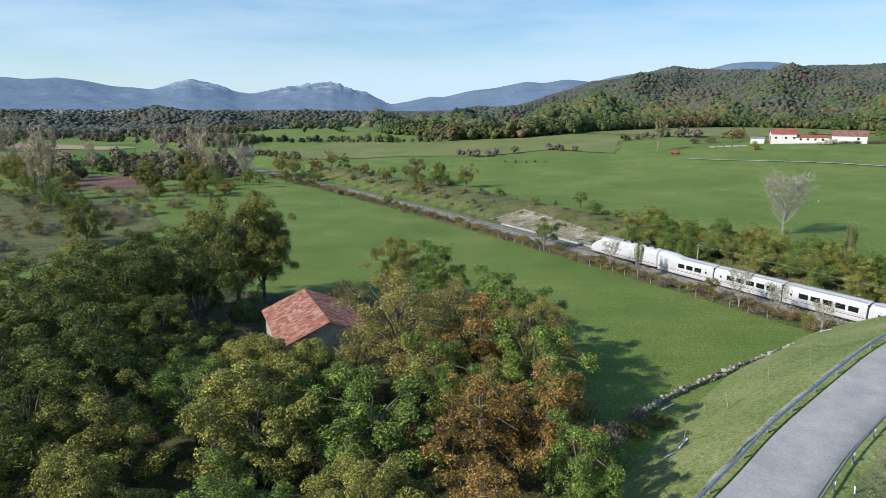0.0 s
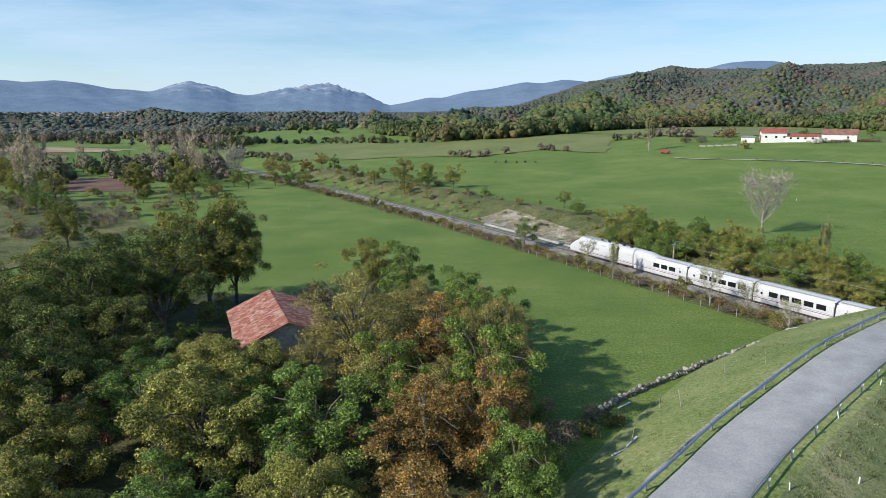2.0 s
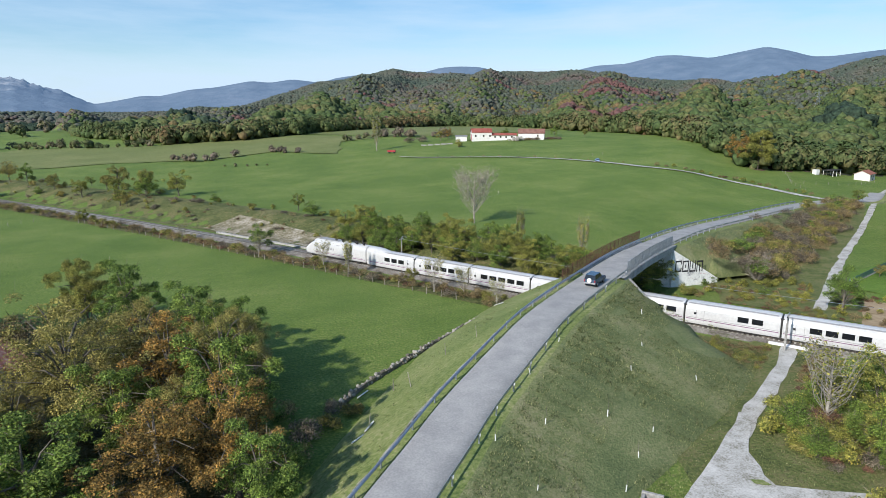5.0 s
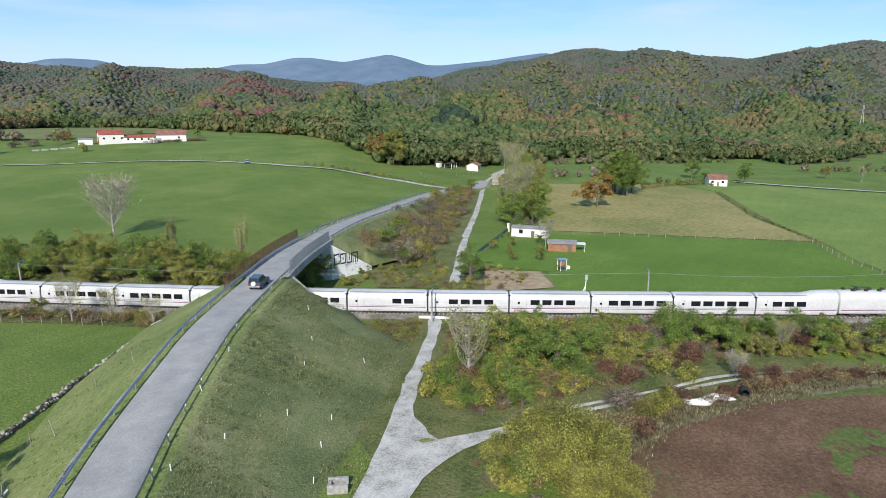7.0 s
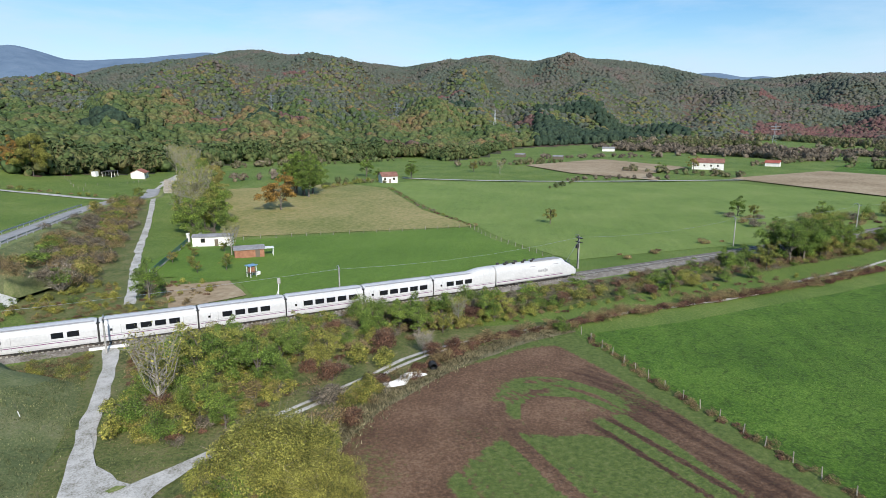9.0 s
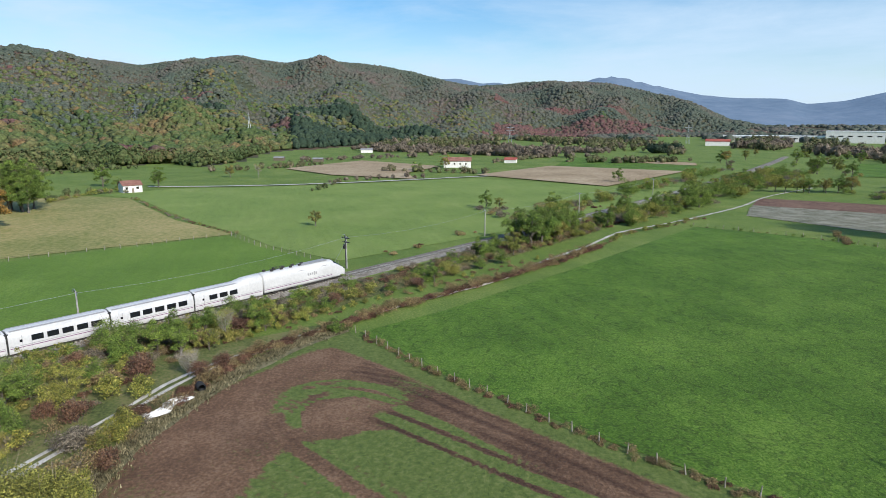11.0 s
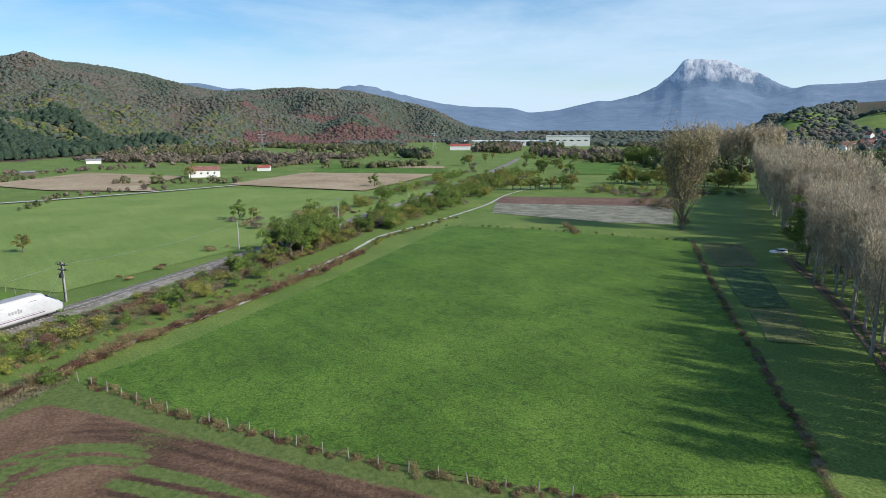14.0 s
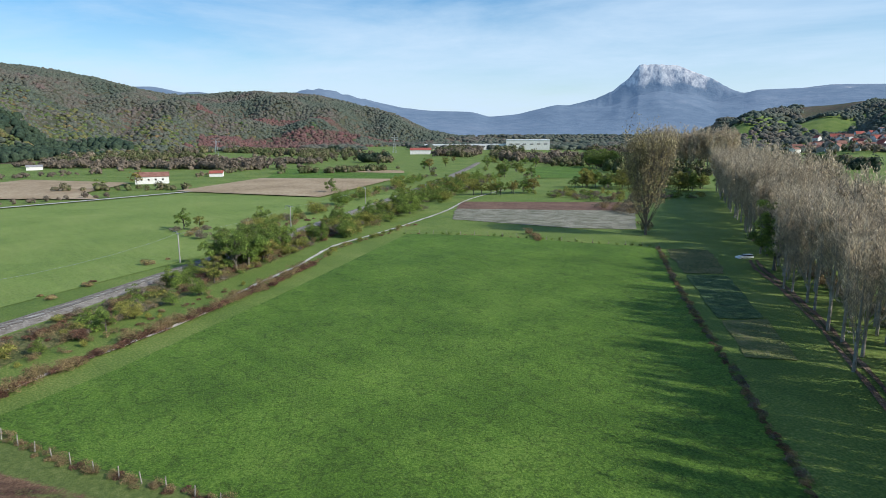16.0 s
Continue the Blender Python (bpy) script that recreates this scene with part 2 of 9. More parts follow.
M["asphalt"] = material("worn_asphalt", [(0.25, (0.237, 0.237, 0.239)), (0.5, (0.303, 0.300, 0.297)), (0.75, (0.369, 0.363, 0.354))], scale=0.35, fine=16, spread=0.45, bump=0.25, dist=0.02, rough=0.85)
M["ballast"] = material("ballast", [(0.3, (0.10, 0.085, 0.07)), (0.5, (0.19, 0.17, 0.15)), (0.7, (0.30, 0.28, 0.25))], scale=0.6, fine=8, bump=1.0, dist=0.1)
M["wooded"] = material("wooded_slope", [(0.12, (0.042, 0.052, 0.032)), (0.36, (0.060, 0.068, 0.038)), (0.50, (0.076, 0.077, 0.043)), (0.60, (0.090, 0.072, 0.047)), (0.70, (0.115, 0.062, 0.050)), (0.82, (0.105, 0.09, 0.056))], scale=0.0045, fine=40, spread=0.40, bump=1.0, dist=4, contrast=3.2, rough=1.0, detail=9)
# dark tone holds the shade on the copse grass; the ditch shares it
M["litter"] = material("leaf_litter", [(0.3, (0.035, 0.045, 0.016)), (0.5, (0.066, 0.074, 0.026)), (0.7, (0.12, 0.105, 0.045))], scale=0.3, fine=16, bump=1.0, dist=0.2, contrast=2.3)
M["chalk"] = material("pale_marl", [(0.3, (0.10, 0.105, 0.050)), (0.45, (0.19, 0.165, 0.10)), (0.58, (0.30, 0.265, 0.20)), (0.75, (0.44, 0.41, 0.35))], scale=0.25, fine=6, bump=1.0, dist=0.4)
M["concrete"] = material("concrete", [(0.3, (0.22, 0.215, 0.20)), (0.5, (0.33, 0.32, 0.30)), (0.7, (0.42, 0.41, 0.39))], scale=0.3, fine=9, bump=0.3, dist=0.03)
M["whitewash"] = material("whitewashed_concrete", [(0.3, (0.55, 0.55, 0.53)), (0.45, (0.70, 0.70, 0.68)), (0.7, (0.78, 0.78, 0.76))], scale=0.35, fine=8, bump=0.15, dist=0.03)
M["steel"] = material("galvanised_steel", [(0.3, (0.30, 0.33, 0.37)), (0.7, (0.48, 0.51, 0.55))], scale=1.5, rough=0.42, metal=0.75, bump=0.05)
M["rail"] = material("rail_steel", [(0.3, (0.12, 0.09, 0.07)), (0.7, (0.30, 0.28, 0.26))], scale=2.0, rough=0.4, metal=0.7, bump=0.05)
M["sleeper"] = material("concrete_sleeper", [(0.3, (0.28, 0.26, 0.23)), (0.7, (0.42, 0.40, 0.36))], scale=1.0, rough=0.9, rand="object")
M["bark"] = material("bark", [(0.3, (0.060, 0.050, 0.040)), (0.5, (0.12, 0.105, 0.085)), (0.7, (0.20, 0.18, 0.15))], scale=1.5, fine=8, bump=0.8, dist=0.05)
M["palebark"] = material("pale_bark", [(0.3, (0.17, 0.15, 0.125)), (0.5, (0.29, 0.265, 0.225)), (0.7, (0.40, 0.375, 0.33))], scale=1.5, fine=8, bump=0.5, dist=0.05)
M["greybark"] = material("grey_bark", [(0.3, (0.18, 0.162, 0.138)), (0.5, (0.28, 0.255, 0.215)), (0.7, (0.38, 0.35, 0.30))], scale=1.5, fine=8, bump=0.5, dist=0.05)
M["tile"] = material("clay_tile", [(0.15, (0.22, 0.085, 0.062)), (0.45, (0.315, 0.125, 0.090)), (0.65, (0.37, 0.175, 0.130)), (0.85, (0.43, 0.31, 0.255))], scale=1.3, fine=7, contrast=1.3, rand="object", bump=0.5, dist=0.03)
M["stone"] = material("rubble_stone", [(0.3, (0.11, 0.10, 0.082)), (0.5, (0.21, 0.19, 0.16)), (0.7, (0.36, 0.335, 0.30))], scale=0.8, fine=8, rand="object", bump=0.7, dist=0.05)
M["plaster"] = material("lime_plaster", [(0.3, (0.24, 0.21, 0.17)), (0.5, (0.36, 0.32, 0.27)), (0.7, (0.48, 0.44, 0.38))], scale=0.4, fine=8, bump=0.3, dist=0.03)
M["train_white"] = material("white_train_paint", [(0.3, (0.47, 0.47, 0.475)), (0.7, (0.58, 0.58, 0.58))], scale=0.25, fine=12, rough=0.32, bump=0.0, spec=0.5)
M["train_grey"] = plain("grey_skirt", (0.30, 0.30, 0.31), 0.5)
M["glass_dark"] = plain("tinted_glass", (0.012, 0.014, 0.018), 0.08, 0.0, 0.8)
M["purple"] = plain("purple_stripe", (0.16, 0.03, 0.13), 0.4)
M["black"] = plain("black_rubber", (0.02, 0.02, 0.02), 0.7)
M["dark_metal"] = plain("dark_underframe", (0.045, 0.042, 0.04), 0.7, 0.3)

LEAF = {
    "olive": leafy("olive_leaves", [(0.0, (0.180, 0.172, 0.050)), (0.5, (0.262, 0.235, 0.066)), (1.0, (0.360, 0.290, 0.085))], 0.6),
    "oak": leafy("oak_leaves", [(0.0, (0.070, 0.105, 0.024)), (0.35, (0.104, 0.138, 0.030)), (0.6, (0.155, 0.172, 0.036)), (0.85, (0.26, 0.235, 0.046)), (1.0, (0.31, 0.20, 0.046))], 0.6),
    "green": leafy("green_leaves", [(0.0, (0.078, 0.138, 0.028)), (0.5, (0.130, 0.200, 0.038)), (1.0, (0.215, 0.275, 0.052))], 0.7),
    "yellow": leafy("yellowing_leaves", [(0.0, (0.140, 0.172, 0.040)), (0.45, (0.205, 0.222, 0.050)), (0.8, (0.275, 0.265, 0.058)), (1.0, (0.38, 0.315, 0.066))], 0.8),
    "willow": leafy("willow_leaves", [(0.0, (0.155, 0.175, 0.040)), (0.5, (0.225, 0.225, 0.052)), (1.0, (0.31, 0.285, 0.066))], 0.7),
    "twig": leafy("twigs", [(0.0, (0.10, 0.085, 0.062)), (0.5, (0.16, 0.135, 0.10)), (1.0, (0.23, 0.195, 0.145))], 0.8, 0.1),
    "orange": leafy("orange_leaves", [(0.0, (0.165, 0.125, 0.037)), (0.5, (0.245, 0.160, 0.045)), (0.8, (0.31, 0.175, 0.045)), (1.0, (0.40, 0.22, 0.044))], 0.75),
    "brown": leafy("brown_leaves", [(0.0, (0.155, 0.110, 0.062)), (0.5, (0.235, 0.175, 0.085)), (1.0, (0.33, 0.25, 0.11))], 0.6),
    "red": leafy("dark_red_leaves", [(0.0, (0.105, 0.055, 0.040)), (0.5, (0.150, 0.078, 0.052)), (1.0, (0.19, 0.12, 0.065))], 0.7),
    "mixed": leafy("hedge_leaves", [(0.0, (0.085, 0.135, 0.030)), (0.3, (0.145, 0.185, 0.040)), (0.55, (0.235, 0.240, 0.050)), (0.75, (0.22, 0.18, 0.07)), (0.92, (0.34, 0.28, 0.055)), (1.0, (0.21, 0.11, 0.06))], 0.45),
    "grey": leafy("bare_twigs", [(0.0, (0.25, 0.205, 0.155)), (0.5, (0.35, 0.30, 0.235)), (1.0, (0.44, 0.39, 0.315))], 0.6, 0.1),
    "poplar": leafy("poplar_twigs", [(0.0, (0.34, 0.285, 0.205)), (0.5, (0.45, 0.375, 0.265)), (1.0, (0.54, 0.455, 0.315))], 0.5, 0.3),
    "tan": leafy("tan_twigs", [(0.0, (0.25, 0.20, 0.10)), (0.5, (0.36, 0.30, 0.145)), (1.0, (0.46, 0.39, 0.19))], 0.6, 0.15),
}

# ---------------------------------------------------------------- building blocks
def mesh_of(name, verts, faces, mat, smooth=False):
    me = bpy.data.meshes.new(name)
    me.from_pydata([tuple(v) for v in verts], [], [tuple(f) for f in faces])
    me.update()
    if mat:
        me.materials.append(mat)
    if smooth:
        me.shade_smooth()
    return me


def thing(name, label, category, group="", kind="", at=None):
    ob = new(name)
    ob.empty_display_size = 0.3
    if at:
        ob.matrix_basis = at
    return tagged(ob, label, category, group, kind)


def mpart(name, me, parent, label="", m=None):
    ob = new(name, me)
    ob.parent = parent
    if m is not None:
        ob.matrix_basis = m
    return tagged(ob, label)


def part(name, bm, mat, parent, label="", m=None):
    me = bpy.data.meshes.new(name)
    bm.to_mesh(me)
    bm.free()
    me.materials.append(mat)
    return mpart(name, me, parent, label, m)


def box_bm(x, y, z, cx=0, cy=0, cz=0, bevel=0.0, bm=None):
    """A box of that size, centred in x and y on (cx, cy) and standing on cz."""
    bm = bm or bmesh.new()
    q = bmesh.ops.create_cube(bm, size=1, matrix=Matrix.Translation((cx, cy, cz + z / 2)) @ Matrix.Diagonal((x, y, z, 1)))
    if bevel:
        es = list({e for v in q["verts"] for e in v.link_edges})
        bmesh.ops.bevel(bm, geom=es, offset=bevel, segments=1, affect="EDGES")
    return bm


def tube(path, radii, sides=6):
    """Verts and faces of a tube along a path of points."""
    path = [Vector(p) for p in path]
    vs, fs = [], []
    for i, p in enumerate(path):
        d = (path[min(i + 1, len(path) - 1)] - path[max(i - 1, 0)]).normalized()
        a = d.orthogonal().normalized()
        b = d.cross(a)
        for k in range(sides):
            w = 2 * math.pi * k / sides
            vs.append(p + (a * math.cos(w) + b * math.sin(w)) * radii[i])
    for i in range(len(path) - 1):
        for k in range(sides):
            fs.append((i * sides + k, i * sides + (k + 1) % sides, (i + 1) * sides + (k + 1) % sides, (i + 1) * sides + k))
    return vs, fs


class Soup:
    """Gathers verts and faces into one mesh."""
    def __init__(self):
        self.v, self.f = [], []

    def add(self, vf):
        n = len(self.v)
        self.v += list(vf[0])
        self.f += [tuple(i + n for i in f) for f in vf[1]]
        return self

    def box(self, x, y, z, cx, cy, cz):
        x, y = x / 2, y / 2
        vs = [(cx + sx * x, cy + sy * y, cz + sz * z) for sz in (0, 1) for sx, sy in ((-1, -1), (1, -1), (1, 1), (-1, 1))]
        return self.add((vs, [(3, 2, 1, 0), (4, 5, 6, 7), (0, 1, 5, 4), (1, 2, 6, 5), (2, 3, 7, 6), (3, 0, 4, 7)]))

    def mesh(self, name, mat, smooth=False):
        return mesh_of(name, self.v, self.f, mat, smooth)


def quads(name, V, mat, twigs=None):
    """A mesh of separate faces from an array of n x corners x 3; twigs are more of them, in the colour of bare wood."""
    if twigs is not None:
        V = np.concatenate([V, twigs])
    n, k = V.shape[:2]
    me = bpy.data.meshes.new(name)
    me.vertices.add(k * n)
    me.vertices.foreach_set("co", np.ascontiguousarray(V, dtype=np.float32).ravel())
    me.loops.add(k * n)
    me.loops.foreach_set("vertex_index", np.arange(k * n, dtype=np.int32))
    me.polygons.add(n)
    me.polygons.foreach_set("loop_start", np.arange(0, k * n, k, dtype=np.int32))
    me.update(calc_edges=True)
    me.materials.append(mat)
    if twigs is not None:
        me.materials.append(LEAF["twig"])
        me.polygons.foreach_set("material_index", (np.arange(n) >= n - len(twigs)).astype(np.int32))
    return me


# ---------------------------------------------------------------- the land
def sstep(a, b, x):
    q = np.clip((x - a) / (b - a), 0, 1)
    return q * q * (3 - 2 * q)


def bend(u):
    """The railway's sideways bow off its straight line."""
    return np.where(u < 0, 11 * (1 - np.exp(-(u / 130.0) ** 2)), 14 * (u / 353.0) ** 2)


def uv_of(x, y):
    """Along the railway and to the north-east of it."""
    u = (x - 90) * .552 - (y - 47) * .834
    return u, (x - 90) * .834 + (y - 47) * .552 - bend(u)


def on_line(u, v=0.0):
    c = float(bend(np.float64(u))) + v
    return 90 + u * .552 + c * .834, 47 - u * .834 + c * .552


def valley(x, y):
    u, v = uv_of(x, y)
    north = sstep(15, -70, u)
    bank = 3.6 * sstep(6, 22, v) * sstep(-35, -75, u)
    rise = 15.5 * sstep(20, 330, v) * north
    rise2 = 4.0 * sstep(60, 330, v) * (1 - north) * sstep(160, 20, u)
    low = -.7 * sstep(-5, -12, v) * sstep(10, 30, u)
    return bank + rise + rise2 + low


# skylines: degrees clockwise from +y, degrees above the eye
NEAR_CREST = [(-60, .2), (-10, .2), (-4, .15), (3, .2), (5.8, .5), (8.3, 1.32), (10.7, 1.94), (13.1, 2.64), (15.5, 3.09), (17.7, 3.52), (19.5, 3.95), (20.4, 3.74), (23.8, 3.35), (25.9, 3.25), (28, 3.58), (31.3, 3.64), (34.3, 3.6), (38.1, 3.24), (42, 2.84), (46, 2.46), (48.6, 2.07), (50.1, 2.07), (52.1, 2.65), (54.5, 3.16), (57, 3.67), (59.8, 4.24), (62.6, 4.64), (63.9, 4.97), (65.8, 5.3), (68.3, 5.26), (70.6, 5.1), (73.8, 5.26), (75.5, 4.83), (77.4, 4.56), (80.5, 4.22), (81.8, 4.4), (83.8, 4.65), (84.6, 4.89), (86, 5.13), (88, 5.36), (89.5, 5.07), (92, 4.72), (93.6, 4.9), (95.3, 5.08), (97.3, 4.95), (100.2, 4.67), (102.8, 4.15), (104.4, 3.65), (108.1, 3.02), (110.3, 3.1), (112.7, 3.28), (115.6, 3.24), (117.6, 3.34), (120.1, 3.1), (122.7, 2.51), (125.2, 1.77), (127.7, .99), (129.6, .1), (132, -.4), (152, -.4), (155.2, .7), (157.3, 1.42), (159.2, 1.77), (163.4, 2), (168, 2.3), (175, 2.6), (220, 2.4)]
FAR_CREST = [(-60, 2.4), (-34.5, 2.71), (-32.8, 2.56), (-30.9, 2.79), (-29.1, 2.59), (-27.2, 2.21), (-25.6, 2.15), (-24.5, 2), (-23, 2.43), (-21.5, 2.86), (-19.1, 2.41), (-17.8, 1.83), (-16.4, 1.8), (-14, 2.34), (-11.6, 2.61), (-9.7, 2.68), (-8.2, 2.16), (-6.8, 1.83), (-4.8, .96), (-3.3, 1.21), (-1.2, 1.66), (0, 1.61), (2.3, 2.15), (4.3, 2.35), (7.3, 2.92), (8.8, 2.77), (10.7, 3.09), (13.1, 2.83), (14.5, 3.24), (16.4, 3.49), (19.1, 3.4), (21.7, 3.62), (23.8, 4.14), (25.4, 4.22), (27, 4.16), (28.2, 3.91), (29.2, 3.62), (31.3, 3.3), (35, 3.68), (37.2, 4.14), (39.6, 4.21), (42.1, 4.8), (43.6, 4.81), (46.3, 4.49), (48.1, 4.82), (50.3, 5.19), (52, 4.8), (53.5, 4.32), (55, 4.3), (59.3, 4.71), (61.6, 5.03), (63.9, 5.29), (66.1, 4.96), (74.6, 4.57), (79.1, 4.62), (80.6, 4.25), (90, 4), (102.8, 3.57), (104.6, 3.65), (106.7, 3.75), (108.9, 3.29), (110.1, 3.42), (112.1, 3.04), (115.6, 3.1), (117.6, 3.34), (119.1, 3.68), (120.6, 3.73), (122.6, 3.19), (125.1, 2.6), (127.6, 2.1), (130, 1.9), (132.4, 1.84), (133.6, 1.79), (135, 1.36), (137.6, 1.57), (138.5, 1.8), (140, 2.13), (141, 2.36), (141.9, 2.25), (144.3, 2.79), (145.6, 3.37), (146.9, 4.36), (147.8, 5.47), (150.8, 5.26), (152.6, 4.49), (153.5, 4.15), (155, 3.31), (156, 2.97), (156.9, 3.24), (160.1, 3.26), (161.9, 3.47), (175, 3), (220, 2.5)]
# where the wooded hills begin, and how far their crest lies
HILL_FOOT = [(-60, 1500), (-18, 1450), (-7.5, 1350), (-6.3, 680), (0, 515), (6, 507), (11, 529), (15.7, 576), (20, 690), (24.6, 770), (28.7, 745), (32.5, 630), (35, 555), (40, 470), (44, 410), (47, 350), (50, 322), (56, 350), (60, 382), (63.6, 405), (66, 462), (70, 472), (75, 497), (81.5, 540), (84, 490), (87, 532), (90, 705), (95, 780), (99, 890), (104, 955), (108, 1070), (116, 1340), (122, 1400), (130, 1500), (150, 1500), (158, 1000), (168, 800), (220, 800)]
HILL_CREST = [(-60, 2500), (-10, 2500), (0, 2450), (10, 2400), (20, 2250), (34, 2200), (50, 2250), (60, 2300), (75, 2350), (90, 2350), (105, 2400), (120, 2450), (130, 2500), (150, 2450), (158, 2100), (168, 2000), (220, 2000)]
EYE_Z = 31.5


def table(rows, a):
    return np.interp(a, [p for p, _ in rows], [q for _, q in rows])


def eased(rows, a, w=.8):
    return .25 * table(rows, a - w) + .5 * table(rows, a) + .25 * table(rows, a + w)


def spur(x, y):
    """Rounded spurs and hollows of the hillsides, about -1 to 1."""
    return .55 * np.sin(x * .0071 + .9 * np.sin(y * .0043)) * np.cos(y * .0063 + .7) + .3 * np.sin(x * .0153 - y * .0117 + 1.1) + .15 * np.cos(x * .031 + y * .027)


def crag(x, y):
    """Broken relief of the far peaks, about -1 to 1."""
    return .42 * np.sin(x * .0093 + 1.3 * np.sin(y * .005)) * np.cos(y * .0107 + .6 * np.sin(x * .006)) + .30 * np.sin(x * .0217 - y * .0173 + 1) + .18 * np.cos(x * .041 + y * .047) + .10 * np.sin(x * .089 - y * .071)


def height(x, y):
    """The whole land: valley floor, wooded hills, far ranges."""
    dx, dy = x - 6, y + 3
    r = np.hypot(dx, dy) + 1e-6
    a = (np.degrees(np.arctan2(dx, dy)) + 100) % 360 - 100
    a = np.clip(a, -60, 220)
    foot, crest = table(HILL_FOOT, a), table(HILL_CREST, a)
    near = EYE_Z + crest * np.tan(np.radians(eased(NEAR_CREST, a, .35)))
    mesa = sstep(140.5, 147.6, a) * sstep(156.5, 153.5, a)
    peaks = sstep(-26, -21, a) * sstep(-4, -7, a) * (.35 + .65 * sstep(-15.5, -13, a)) + .5 * sstep(116, 119, a) * sstep(130, 126, a) + .25 * mesa
    base = valley(x, y) * sstep(1500, 700, r)
    q = np.clip((r - foot) / (crest - foot), 0, 1)
    hill = np.maximum(near, 4) * (0.55 * q * q * (3 - 2 * q) + 0.45 * q ** 1.3) * (1 - 0.35 * sstep(crest + 60, crest + 900, r))
    rough = (24 * spur(x, y) + 17 * np.sin(np.radians(a) * 31 + 1.7 * np.sin(r * .0031) + .8) + 9 * np.sin(np.radians(a) * 67 + 2.1 * np.cos(r * .0047))) * np.clip(q * (1 - q) * 4, 0, 1) * sstep(6, 60, near)
    q2 = sstep(2500, 4300, r)
    # the mountain keeps a long slope below and stands up in cliffs on top
    s = q2 ** 1.25
    cliff = .60 * sstep(2500, 4080, r) ** 1.2 + .40 * sstep(4090 + 30 * crag(x * .8, y * .8), 4185, r)
    s = s * (1 - mesa) + cliff * mesa
    # shoulders of the mountain spread out towards its foot
    far = EYE_Z + 4300 * np.tan(np.radians(eased(FAR_CREST, a, .2 + .15 * (1 - mesa) + 2.6 * mesa * (1 - s)) + .30 * crag(x, y) * peaks))
    s = s * (1 + (.07 + .12 * sstep(10, -10, a)) * crag(x * .55, y * .55) * np.clip(s * (1 - s) * 4, 0, 1))
    notch = (.14 * np.sin(a * 6.1 + 2 * np.sin(a * 1.3)) + .09 * np.sin(a * 13.7 + 1) + .05 * np.sin(a * 24.0)) * peaks * s ** 4 * 48 * (.7 + crag(x * 1.7, y * 1.7))
    return np.maximum(base + hill + rough, (far * s + notch) * (1 - .3 * sstep(4300, 4800, r)))


def ground_z(x, y):
    return float(height(np.float64(x), np.float64(y)))



# the ground sheet: rings that widen with distance, finer towards the valley
def ring_sheet(name, radii, angles, fn, mat, wooded=None):
    A, R = np.meshgrid(np.radians(angles), radii)
    X, Y = 6 + R * np.sin(A), -3 + R * np.cos(A)
    Z = fn(X, Y)
    n, k = len(radii), len(angles)
    vs = np.stack([X, Y, Z], -1).reshape(-1, 3)
    fs = []
    for i in range(n - 1):
        for j in range(k - 1):
            a = i * k + j
            fs.append((a, a + k, a + k + 1, a + 1))
    me = mesh_of(name, vs.tolist(), fs, mat, True)
    if wooded:
        me.materials.append(wooded)
        ang = np.clip((np.degrees(A) + 100) % 360 - 100, -60, 220)
        ok = (R > table(HILL_FOOT, ang) - 15) & ((ang < 134) | (R > 1600))
        ok = ok.reshape(-1)
        me.polygons.foreach_set("material_index", np.array([int(ok[f[0]]) for f in fs], dtype=np.int32))
    return new(name, me)


_radii = [0.05] + [6 * 1.034 ** i for i in range(182)]
_radii = [r for r in _radii if r < 2600] + [2600]
_angles = np.concatenate([np.arange(-60, 180, 1.0), np.arange(180, 301, 5.0)])
tagged(ring_sheet("ground", np.array(_radii), _angles, height, M["grass"], M["wooded"]), "valley floor of green pasture rising into hills", "ground", kind="structure")

